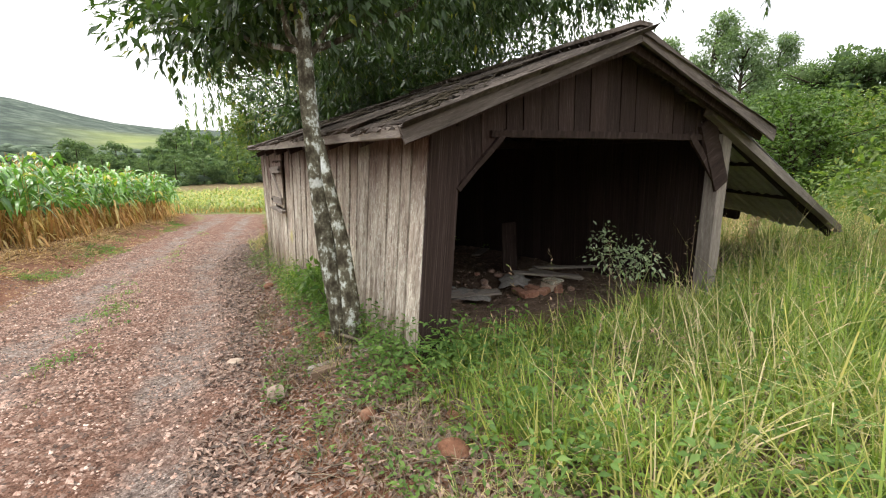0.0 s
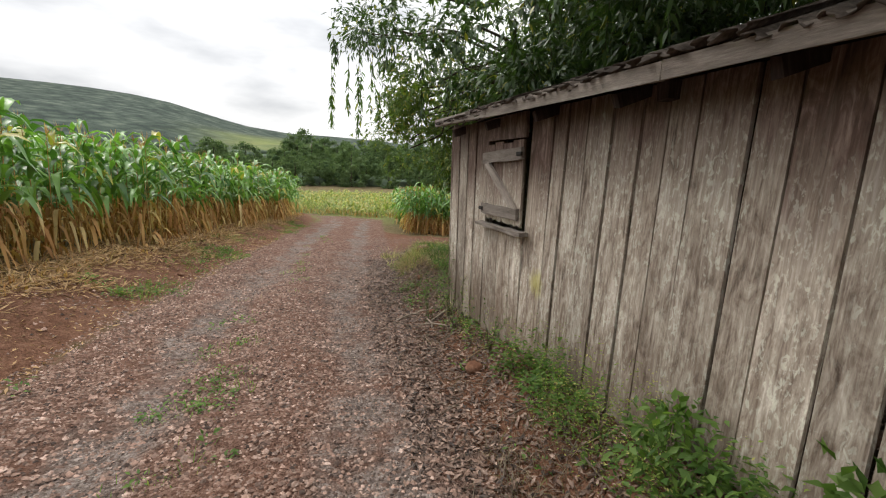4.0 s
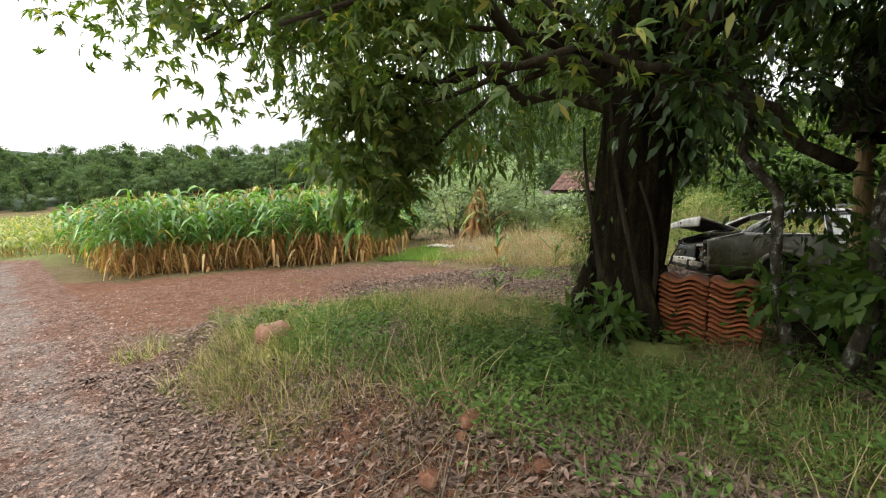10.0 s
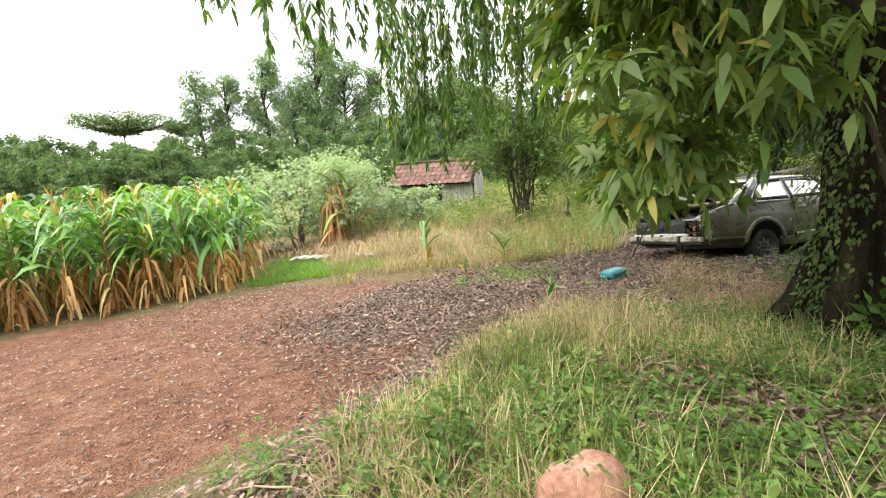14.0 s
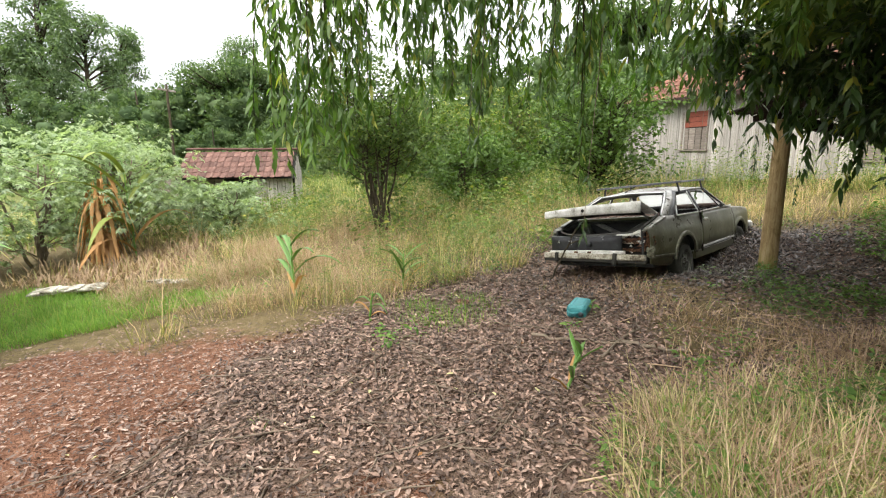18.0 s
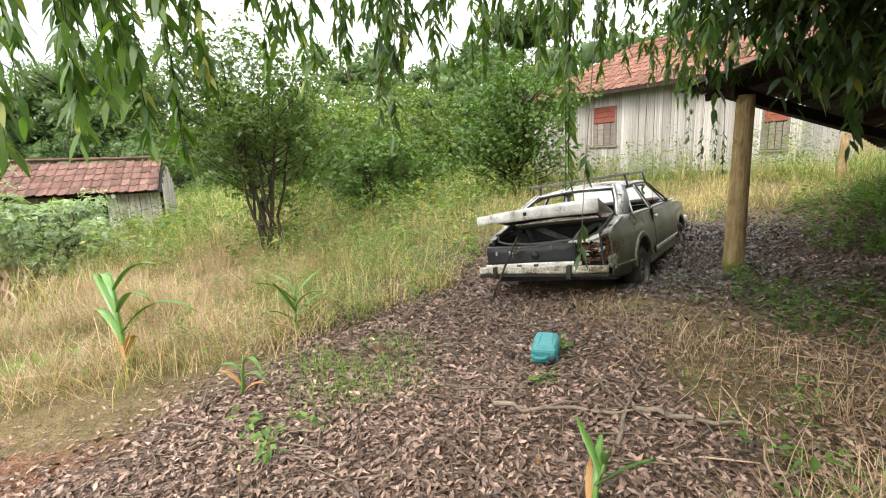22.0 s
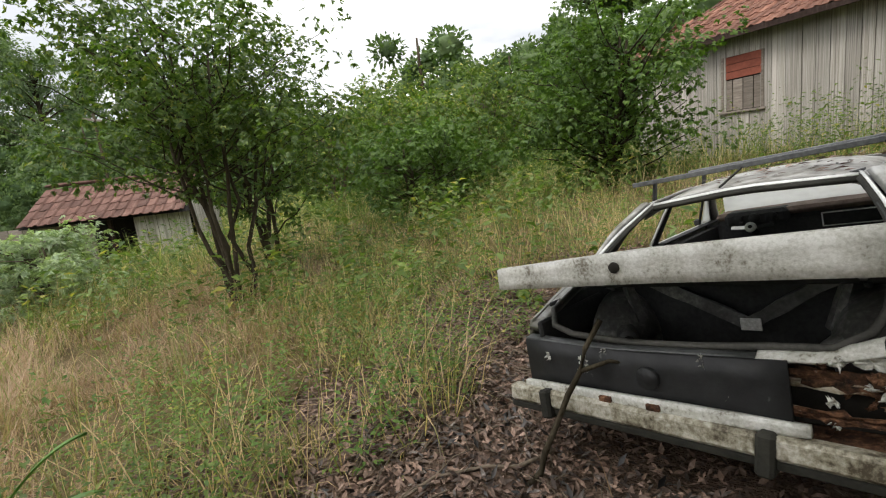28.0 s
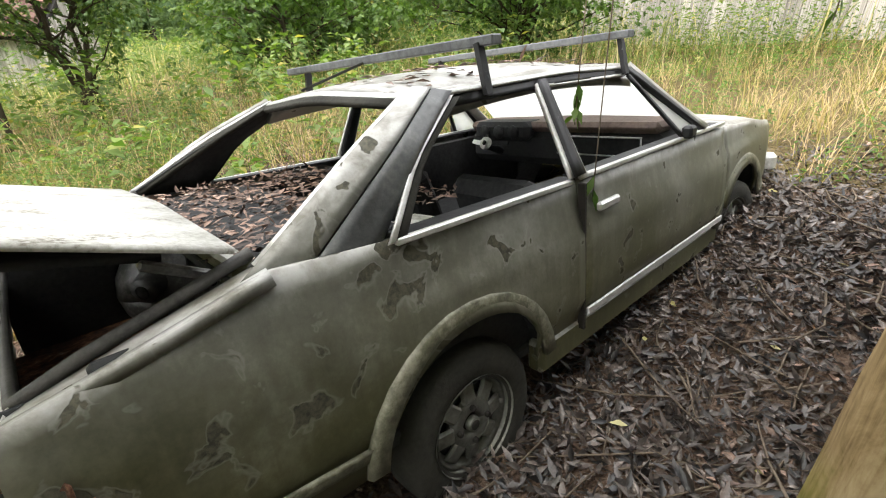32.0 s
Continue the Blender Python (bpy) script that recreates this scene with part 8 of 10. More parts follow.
def rows_of(x0, x1, y0, y1, step, row, turn, keep, rng, thin=None):
    c, s = math.cos(turn), math.sin(turn)
    R = max(x1 - x0, y1 - y0)
    u, w = np.meshgrid(np.arange(-R, R, row), np.arange(-R, R, step))
    u, w = u.ravel() + rng.normal(0, 0.05, u.size), w.ravel() + rng.normal(0, 0.06, w.size)
    x, y = (x0 + x1) / 2 + c * u - s * w, (y0 + y1) / 2 + s * u + c * w
    ok = (x > x0) & (x < x1) & (y > y0) & (y < y1) & keep(x, y)
    return np.stack([x[ok], y[ok]], 1)


rng = np.random.default_rng(51)
off_l = lambda x, y: -road_off(x, y)
edge_l = lambda y: np.interp(y, [8, 22, 30], [4.0, 3.3, 2.75])
nearL = rows_of(-24, 0, 1, 30, 0.34, 0.75, 0.42, lambda x, y: (off_l(x, y) > edge_l(y)) & (off_l(x, y) < 7.6), rng)
farL = rows_of(-52, -6, 1, 60, 0.5, 0.9, 0.42, lambda x, y: (off_l(x, y) > np.where(y < 30, 7.6, 2.9)) & (off_l(x, y) < 24) & (rng.random(x.shape) < 0.62), rng)
front = lambda x: 22.3 - 0.38 * (x + 2.4)
nearR = rows_of(-11, 0, 21, 40, 0.2, 0.6, -0.38, lambda x, y: (y > front(x)) & (y < front(x) + 3.0) & (x < -2.0 + 0.9 * (y - 22.1)) & (road_off(x, y) > 2.9), rng)
farR = rows_of(-14, 4, 25, 42, 0.45, 0.7, -0.38, lambda x, y: (y >= front(x) + 3.0) & (y < front(x) + 9) & (x < 0.4 + 0.35 * (y - 24.5)) & (road_off(x, y) > 2.9), rng)
beyond = rows_of(-42, -3, 28, 66, 0.6, 0.8, -0.2, lambda x, y: (y > np.maximum(front(x) + 5, 31)) & (road_off(x, y) > 2.6) & (rng.random(x.shape) < 0.8), rng)
for tag, pts, h0, h1, ng, nd, fine, mat in (("maize_field", nearL, 2.3, 2.85, 9, 9, True, CORN), ("maize_field", farL, 2.3, 2.8, 7, 3, False, CORN), ("maize_patch", nearR, 1.9, 2.4, 9, 8, True, CORN), ("maize_patch", farR, 1.8, 2.2, 7, 3, False, CORN), ("ripening_maize", beyond, 1.0, 1.5, 5, 2, False, CORNPALE)):
    gr, br = maize(pts, rng, h0, h1, ng, nd, fine, 0.72 if pts is nearR else 1.0)
    o = thing(tag, "low yellowing maize beyond the bend" if mat is CORNPALE else "rows of tall green maize with dry brown lower leaves", "maize", kind="stuff")
    mesh_part("green_leaves", gr, mat, o, "", False)
    mesh_part("dry_leaves", br, CORNDRY, o, "", False)


# ---- grasses ----
def scatter(n, x0, x1, y0, y1, *rest):
    """Points spread over a box; with an extra True the first two numbers are offsets from the road's middle."""
    keep, rng = rest[-2:]
    x, y = rng.uniform(x0, x1, n), rng.uniform(y0, y1, n)
    if len(rest) == 3:
        x = x / 0.91 + np.interp(y, ROAD_Y, ROAD_X)
    ok = rng.random(n) < keep(x, y)
    return x[ok], y[ok]


def in_shed_mask(x, y, pad=0.0):
    dx, dy = x + 0.21, y - 3.56
    c, s = math.cos(radians(SHED_TURN)), math.sin(radians(SHED_TURN))
    lx, ly = c * dx + s * dy, -s * dx + c * dy
    return (lx > -pad) & (lx < SHED_W + pad) & (ly > -pad) & (ly < SHED_D + pad)


def in_car_mask(x, y, pad=0.0):
    dx, dy = x - 3.72, y - 13.78
    c, s = math.cos(radians(-35.3)), math.sin(radians(-35.3))
    lx, ly = c * dx + s * dy, -s * dx + c * dy
    return (np.abs(lx + 0.1) < 2.3 + pad) & (np.abs(ly) < 0.8 + pad)


def in_house_mask(x, y):
    q = HOUSE.inverted()
    lx = q[0][0] * x + q[0][1] * y + q[0][3]
    ly = q[1][0] * x + q[1][1] * y + q[1][3]
    return (lx > -0.1) & (lx < HL + 0.1) & (ly < 0.1) & (ly > -HDEP - 0.1)


def meadow(name, label, n, box, keep, h0, h1, w0, w1, bend, material, seed, clump=0.0):
    rng = np.random.default_rng(seed)
    x, y = scatter(n, *box, keep, rng)
    if clump:
        m = len(x)
        k = rng.integers(0, max(1, m // 14), m)
        dx, dy = rng.normal(0, clump, m), rng.normal(0, clump, m)
        x, y = x[k] + dx, y[k] + dy
        way = np.arctan2(dy, dx) + rng.normal(0, 0.6, m)
        tall = rng.uniform(0.55, 1.3, m)[k]
        ok = (keep(x, y) > 0.05)
        tall = tall[ok]
        x, y, way = x[ok], y[ok], way[ok]
    else:
        way, tall = rng.uniform(0, 6.28, len(x)), 1.0
    m = len(x)
    b = np.stack([x, y, height(x, y) - 0.02], 1)
    big = 0.55 + 0.8 * (0.5 + 0.33 * wave(x, y, 0.9, seed)) * rng.uniform(0.6, 1.2, m)
    v, f = blades(b, way, rng.uniform(h0, h1, m) * np.clip(big, 0.5, 1.4) * tall, rng.uniform(w0, w1, m), np.abs(rng.normal(bend, bend * 0.6, m)).clip(0.05, 1.1), rng)
    o = tagged(new(name, np_mesh(name, v, f, material)), label, "grass", kind="stuff")
    return o


def bank(x, y):
    """Grassy bank right of the road, round the shed and under the trees."""
    o = road_off(x, y)
    edge = 15.0 - 0.1 * x + 0.25 * np.sin(x * 1.7)
    return (o > 2.0 - 0.5 * sstep(11.5, 13, y)) & (y < edge) & ~in_shed_mask(x, y, 0.02)


def wild(x, y):
    """Unmown ground beyond the litter: past the drive's end, round the car and up to the house."""
    line = np.where(x < 2.2, 19.0 - 1.05 * (x + 0.3), 16.4 - 0.35 * (x - 2.2))
    far_side = (y > line) & (y > 14.6) & ~((x < 1.25) & (y > 20.2 - 0.3 * x)) & ~((x < 4.4) & (y > 22.6))
    right = (x > 4.9 + 0.25 * np.sin(y * 2)) & (y < 16) & (y > 2)
    return (far_side | right) & ~in_car_mask(x, y, 0.05) & ~in_house_mask(x, y)


def litter(name, label, n, box, keep, size, material, seed, slim=0.42, lift=0.22):
    rng = np.random.default_rng(seed)
    x, y = scatter(n, *box, keep, rng)
    m = len(x)
    c = np.stack([x, y, height(x, y) + rng.uniform(0.004, 0.03, m)], 1)
    az = rng.uniform(0, 6.28, m)
    d = np.stack([np.cos(az), np.sin(az), rng.normal(0, lift, m)], 1)
    nr = np.stack([rng.normal(0, 0.15 + lift, m), rng.normal(0, 0.15 + lift, m), np.ones(m)], 1)
    s = rng.uniform(0.6, 1.3, m)
    return tagged(new(name, np_mesh(name, *leaves(c, d, nr, size * s, size * slim * s), material)), label, "leaf litter", kind="stuff")


YARD = leafy("lush_yard_grass", (0.11, 0.17, 0.03), (0.27, 0.34, 0.08), (0.46, 0.42, 0.16), 0.2, 0.4, 0.6, 0.2, 0.6)
TWIGSTRAW = leafy("grey_dead_stalks", (0.11, 0.085, 0.06), (0.3, 0.24, 0.17), (0.16, 0.17, 0.07), 0.12, 0.15, 0.9, 0.1)
MULCH = leafy("maize_mulch", (0.27, 0.16, 0.08), (0.54, 0.37, 0.21), (0.1, 0.06, 0.035), 0.1, 0.15, 0.85, 0.1)
bare = lambda x, y: np.maximum(sstep(10.9, 11.6, y), 0.6 * sstep(2.5, 2.9, road_off(x, y)) * (y > 8.5))
dried = lambda x, y: np.exp(-(((x + 1.9) / 1.0) ** 2 + ((y - 14.5) / 0.9) ** 2)) + np.exp(-(((x + 3.6) / 0.9) ** 2 + ((y - 12.1) / 0.5) ** 2))
straw = lambda x, y: np.exp(-(((x - 2.7) / 2.8) ** 2 + ((y - 20.5) / 1.7) ** 2))
patchy = lambda x, y, s, k: np.clip(0.5 + 0.6 * wave(x, y, s, k), 0.05, 1)
meadow("bank_grass", "drooping green grass and weeds on the bank", 420000, (-8, 1.5, 8.0, 16), lambda x, y: bank(x, y) * patchy(x, y, 0.9, 1.0) * bare(x, y) * (1 - 0.8 * np.clip(dried(x, y), 0, 1)) * sstep(2.2, 2.9, road_off(x, y) + 0.35 * wave(x, y, 1.7, 2) + 0.6 * sstep(11.5, 13, y)) * np.where(x < -1.4 - 0.3 * (y - 13), 1.0, 0.05), 0.1, 0.36, 0.003, 0.008, 1.0, GRASS, 61, 0.1)
meadow("bank_dry_grass", "bleached dry grass bent over the bank", 230000, (-8, 1.5, 8.0, 16), lambda x, y: bank(x, y) * np.clip(wave(x, y, 0.8, 3.3) + 0.3 + 0.25 * dried(x, y), 0.05, 1) * (y > 11.0) * (road_off(x, y) > 2.3 - 0.5 * sstep(11.5, 13, y)) * np.where(x < -0.8 - 0.3 * (y - 13), 1.0, 0.25), 0.12, 0.36, 0.0025, 0.006, 1.7, GRASSDRY, 72, 0.09)
meadow("verge_grass", "thin grass beside the shed wall", 230000, (-5.5, 0.5, 1.5, 10), lambda x, y: bank(x, y) * np.clip(wave(x, y, 1.2, 4.0), 0.03, 1) * np.where(y > 7.6, 0.06, 0.3), 0.06, 0.26, 0.0025, 0.006, 0.8, GRASS, 62, 0.05)
meadow("verge_straw", "dry straw and dead stalks along the shed wall", 120000, (-5.5, 0.5, 1.5, 12), lambda x, y: (road_off(x, y) > 1.6) * ~in_shed_mask(x, y, 0.02) * (road_off(x, y) < 4) * np.clip(0.3 + wave(x, y, 1.4, 1.5), 0.05, 1), 0.06, 0.24, 0.0025, 0.006, 1.6, TWIGSTRAW, 76, 0.08)
meadow("yard_grass", "long lush grass before the shed", 46000, (-0.9, 8, 0.6, 6.5), lambda x, y: bank(x, y) * (road_off(x, y) > 2.75 - 0.2 * np.sin(3 * y)) * 1.0 * (x + 0.45 * y > 1.15), 0.16, 0.5, 0.006, 0.013, 0.85, YARD, 63, 0.09)
meadow("yard_tall_grass", "tall seeding grass before and beside the shed", 13000, (0.6, 9, 1.5, 9), lambda x, y: bank(x, y) * ((x - 0.55 * y) > -0.9) * 0.9, 0.4, 0.85, 0.005, 0.011, 0.9, GRASSTALL, 64, 0.14)
meadow("wild_grass", "tall unmown grass, green and straw-coloured", 150000, (-1, 15, 8, 26), lambda x, y: wild(x, y) * np.clip(0.5 + 0.65 * wave(x, y, 1.5, 0.8), 0.06, 1) * (0.25 + 0.75 * np.exp(-((x - 3) / 6.0) ** 2)) * (1 - 0.95 * np.clip(1.6 * straw(x, y), 0, 1)), 0.2, 0.75, 0.0035, 0.009, 0.95, GRASSWILD, 65, 0.12)
meadow("wild_grass_far", "tall unmown grass before the shrubs", 30000, (-2, 26, 4, 36), lambda x, y: wild(x, y) * ((x > 9) | (y > 22)) * ~((x < -0.5) & (y > 22.5)), 0.35, 0.9, 0.012, 0.024, 0.6, GRASSTALL, 66, 0.25)
meadow("dry_grass", "flattened dry straw-coloured grass", 120000, (0.15, 7.5, 17, 23), lambda x, y: np.clip(1.5 * straw(x, y), 0, 1) * patchy(x, y, 1.3, 2.2), 0.2, 0.55, 0.003, 0.007, 1.2, GRASSDRY, 67, 0.12)
meadow("dry_tuft", "small tufts of dry straw in the litter", 9000, (-4, 3, 13.5, 17.5), lambda x, y: np.exp(-(((x + 2.55) / 0.22) ** 2 + ((y - 15.0) / 0.22) ** 2)) + np.exp(-(((x + 1.3) / 0.25) ** 2 + ((y - 14.65) / 0.2) ** 2)) + np.exp(-(((x - 1.2) / 0.2) ** 2 + ((y - 15.5) / 0.3) ** 2)) + np.exp(-(((x + 0.4) / 0.4) ** 2 + ((y - 14.2) / 0.3) ** 2)) * 0.6, 0.15, 0.42, 0.0025, 0.005, 0.7, GRASSDRY, 73)
meadow("litter_grass", "patch of fresh short grass in the litter", 16000, (-1.5, 2.2, 16, 18.6), lambda x, y: np.exp(-(((x - 0.1) / 0.75) ** 2 + ((y - 17.2) / 0.5) ** 2)) * patchy(x, y, 1.6, 2) + 0.7 * np.exp(-(((x - 0.6) / 0.35) ** 2 + ((y - 16.75) / 0.3) ** 2)), 0.06, 0.2, 0.003, 0.006, 0.8, STRIP, 74, 0.06)
meadow("sparse_tufts", "small green tufts on red earth", 5000, (-6, -1, 16.2, 21), lambda x, y: np.clip(wave(x, y, 1.3, 1.0) - 0.9, 0, 1), 0.04, 0.12, 0.003, 0.006, 0.7, STRIP, 75, 0.05)
meadow("green_strip", "bright short grass along the maize", 70000, (-3.0, 1.3, 20, 25.2), lambda x, y: (y > np.where(x > -2.1, 20.5 - 0.76 * (x - 0.7), front(x) - 0.35)) * (x > -2.1 + 0.9 * (y - 22.1)) * (y < 24.9) * (x < 1.15) * (0.4 + 0.6 * patchy(x, y, 0.6, 2)) + (np.abs(y - (front(x) - 0.35)) < 0.22) * (x < -2) * 0.4 * patchy(x, y, 0.6, 2), 0.06, 0.19, 0.004, 0.009, 0.6, STRIP, 68, 0.07)
meadow("left_verge", "weeds and grass on the far verge", 26000, (-3.4, -1.7, 1, 28, True), lambda x, y: np.exp(-((off_l(x, y) - 2.35) / 0.4) ** 2) * np.clip(wave(x, y, 0.8, 3) + 0.1, 0, 1), 0.05, 0.17, 0.004, 0.009, 0.7, STRIP, 69, 0.09)
litter("left_mulch", "thick straw of dry maize leaves at the field's edge", 52000, (-4.9, -2.2, 0, 30, True), lambda x, y: sstep(2.5, 3.1, off_l(x, y) + 0.3 * wave(x, y, 0.9, 1)) * (off_l(x, y) < 4.8), 0.2, MULCH, 87, 0.1, 0.25)
meadow("left_straw", "dry fallen maize leaves along the field", 45000, (-20, -2, 0, 34), lambda x, y: (off_l(x, y) > 3.1) * (off_l(x, y) < 4.6), 0.06, 0.2, 0.012, 0.03, 0.9, CORNDRY, 70)
meadow("road_middle_grass", "grass tufts down the middle of the track", 22000, (-1.1, 0.4, 0.5, 22, True), lambda x, y: np.exp(-((road_off(x, y) + 0.38) / 0.28) ** 2) * np.clip(wave(x, y, 1.5, 5) + 0.35 - 0.05 * np.abs(y - 4), 0, 1), 0.04, 0.13, 0.003, 0.007, 0.8, STRIP, 71, 0.07)


def patch_share(x, y):
    """Share of dark litter: most along the car's right side, little behind its tail."""
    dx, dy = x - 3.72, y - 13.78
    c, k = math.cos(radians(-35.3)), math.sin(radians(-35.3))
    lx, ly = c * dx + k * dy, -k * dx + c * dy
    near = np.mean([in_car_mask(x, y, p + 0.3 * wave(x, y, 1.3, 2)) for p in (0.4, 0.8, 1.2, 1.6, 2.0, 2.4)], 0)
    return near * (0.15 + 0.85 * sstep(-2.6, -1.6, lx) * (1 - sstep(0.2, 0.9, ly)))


litter("leaf_litter", "carpet of dead brown leaves", 210000, (-6.5, 6, 10, 19.5), lambda x, y: zone_masks(x, y)[2] * (1 - patch_share(x, y)), 0.058, LITTER, 81, 0.38, 0.42)
litter("damp_litter", "dark dead leaves beside the car", 100000, (0, 6, 10, 17), lambda x, y: zone_masks(x, y)[2] * patch_share(x, y) * ~in_car_mask(x, y, -0.15), 0.072, LITTERDARK, 86, 0.3, 0.55)
litter("shed_litter", "dust-brown dead leaves and chaff on the shed floor", 9000, (-4, 5, 3, 11.5), lambda x, y: in_shed_mask(x, y, -0.05) * 0.8, 0.06, LITTER, 89, 0.4, 0.4)
litter("yellow_leaves", "pale yellow leaves freshly fallen on the litter", 420, (-6.5, 6, 10, 19.5), lambda x, y: zone_masks(x, y)[2] * ~in_car_mask(x, y), 0.07, FRESHLEAF, 85, 0.45, 0.15)
litter("road_leaves", "pale fallen leaves along the edge of the track", 26000, (-0.4, 2.6, 5, 17, True), lambda x, y: sstep(-0.2, 1.8, road_off(x, y)) * sstep(5, 9, y) * 0.5, 0.05, LITTER, 88, 0.4, 0.2)
litter("scattered_leaves", "dead leaves scattered on red earth", 130000, (-9, 1, 8, 22), lambda x, y: 0.7 * (zone_masks(x, y)[1] + 0.12) * (0.3 + 0.7 * sstep(-5, -1.5, x)), 0.048, LITTER, 82, 0.36)


def pebbles(name, label, n, box, keep, s0, s1, seed):
    rng = np.random.default_rng(seed)
    x, y = scatter(n, *box, keep, rng)
    m = len(x)
    oct_v = np.array([[1, 0, -0.2], [0, 1, -0.2], [-1, 0, -0.2], [0, -1, -0.2], [0.2, 0.1, 0.55]])
    oct_f = np.array([[0, 1, 4], [1, 2, 4], [2, 3, 4], [3, 0, 4]])
    s = rng.uniform(s0, s1, m) * rng.uniform(0.6, 1.3, m)
    v = oct_v[None] * (s[:, None, None] * rng.uniform(0.6, 1.25, (m, 5, 3)))
    a = rng.uniform(0, 6.28, m)
    ca, sa = np.cos(a)[:, None], np.sin(a)[:, None]
    v = np.stack([v[..., 0] * ca - v[..., 1] * sa, v[..., 0] * sa + v[..., 1] * ca, v[..., 2]], -1)
    v += np.stack([x, y, height(x, y) + 0.004], 1)[:, None]
    f = oct_f[None] + 5 * np.arange(m)[:, None, None]
    return tagged(new(name, np_mesh(name, v.reshape(-1, 3), f.reshape(-1, 3), PEBBLE)), label, "gravel", kind="stuff")


pebbles("gravel", "loose red and grey gravel on the track", 260000, (-13, 2, 0.3, 20), lambda x, y: (road_off(x, y) > -2.1) * (road_off(x, y) < 1.6) * np.exp(-((y - 6.5) / 7.5) ** 2), 0.009, 0.023, 91)
pebbles("road_stones", "larger stones along the track's edge", 7000, (-13, 1, 1, 22), lambda x, y: (np.abs(road_off(x, y)) < 2.8) * 0.7, 0.016, 0.036, 92)


# ---- broad-leaved weeds ----
def weeds(name, label, n, box, keep, h0, h1, seed, material=None, leaf=0.05, per=16):
    """Leafy weeds: upright stems with leaves all the way up."""
    rng = np.random.default_rng(seed)
    x, y = scatter(n, *box, keep, rng)
    m = len(x)
    hs = rng.uniform(h0, h1, m)
    k = rng.random((m, per))
    lean = rng.normal(0, 0.22, (m, 1, 2))
    zz = k * hs[:, None]
    az = rng.uniform(0, 6.28, (m, per))
    sp = 0.02 + 0.05 * rng.random((m, per))
    c = np.stack([x[:, None] + lean[..., 0] * zz + sp * np.cos(az), y[:, None] + lean[..., 1] * zz + sp * np.sin(az), height(x, y)[:, None] + zz], -1).reshape(-1, 3)
    d = np.stack([np.cos(az), np.sin(az), rng.normal(0.15, 0.35, (m, per))], -1).reshape(-1, 3)
    nr = np.concatenate([rng.normal(0, 0.3, (m * per, 2)), np.ones((m * per, 1))], 1)
    s = rng.uniform(0.6, 1.3, m * per)
    v, f = leaves(c, d, nr, leaf * s * 1.6, leaf * s * 0.75, 0.12)
    return tagged(new(name, np_mesh(name, v, f, material or WEED)), label, "weeds", kind="stuff")


weeds("bank_weeds", "low green weeds on the bank", 15000, (-7.5, 1, 8, 15.6), lambda x, y: bank(x, y) * patchy(x, y, 0.7, 3) * bare(x, y) * (road_off(x, y) > 2.3) * np.where(x < -1.6 - 0.3 * (y - 13), 1.0, 0.06), 0.05, 0.24, 11, None, 0.026, 16)
weeds("bank_herbs", "patches of broad-leaved herbs on the bank", 3200, (-7, 1, 8.5, 15.6), lambda x, y: bank(x, y) * bare(x, y) * np.clip(wave(x, y, 1.2, 5) - 0.1, 0, 1) * (road_off(x, y) > 2.3) * np.where(x < -1.6 - 0.3 * (y - 13), 1.0, 0.05), 0.08, 0.24, 27, LEAF_BUSH, 0.045, 14)
weeds("shaded_bank_weeds", "straggling weeds in the shade of the tree", 1500, (-4.8, 0, 8.6, 12.4), lambda x, y: bank(x, y) * (road_off(x, y) > 2.9) * patchy(x, y, 1.0, 4), 0.1, 0.3, 29, WEED, 0.03, 18)
weeds("wall_flowers", "spindly weeds with tiny yellow-green flowers by the wall", 2200, (-4.2, 0.2, 5.5, 9.6), lambda x, y: bank(x, y) * in_shed_mask(x, y, 0.45) * patchy(x, y, 1.3, 3), 0.2, 0.6, 30, YARD, 0.011, 60)
weeds("house_weeds", "tall leafy weeds along the house wall", 1500, (6.5, 15, 8, 15), lambda x, y: wild(x, y) * (np.abs((x - 13.96) * 0.65 - (y - 12.33) * 0.76) < 2.2) * patchy(x, y, 0.8, 1), 0.5, 1.5, 24, LEAF_LIGHT, 0.05, 26)
weeds("shade_weeds", "low blue-green weeds under the tree", 420, (-0.6, 1.9, 12.0, 14.0), lambda x, y: np.exp(-(((x - 0.5) / 0.9) ** 2 + ((y - 13.0) / 0.6) ** 2)), 0.06, 0.2, 25, LEAF_BUSH, 0.035, 14)
weeds("wall_weeds", "weeds along the foot of the shed wall", 9000, (-5, 0.6, 1.6, 10.5), lambda x, y: bank(x, y) * in_shed_mask(x, y, 0.6) * patchy(x, y, 1.3, 1) * np.where(y > 7.6, 0.15, 1), 0.06, 0.4, 12, None, 0.035, 18)
weeds("edge_weeds", "weeds along the edge of the track", 4200, (-6, 0.6, 1.2, 12), lambda x, y: (road_off(x, y) > 1.6) * ~in_shed_mask(x, y, 0.02) * (road_off(x, y) < 3.6) * np.clip(wave(x, y, 1.4, 2), 0, 1), 0.04, 0.18, 13, None, 0.03, 14)
weeds("wild_weeds", "tall leafy weeds among the grass", 6000, (-1, 16, 7, 24), lambda x, y: wild(x, y) * patchy(x, y, 0.6, 1.5) * (1 - 0.9 * np.clip(1.5 * straw(x, y), 0, 1)), 0.2, 0.7, 14, None, 0.03, 24)
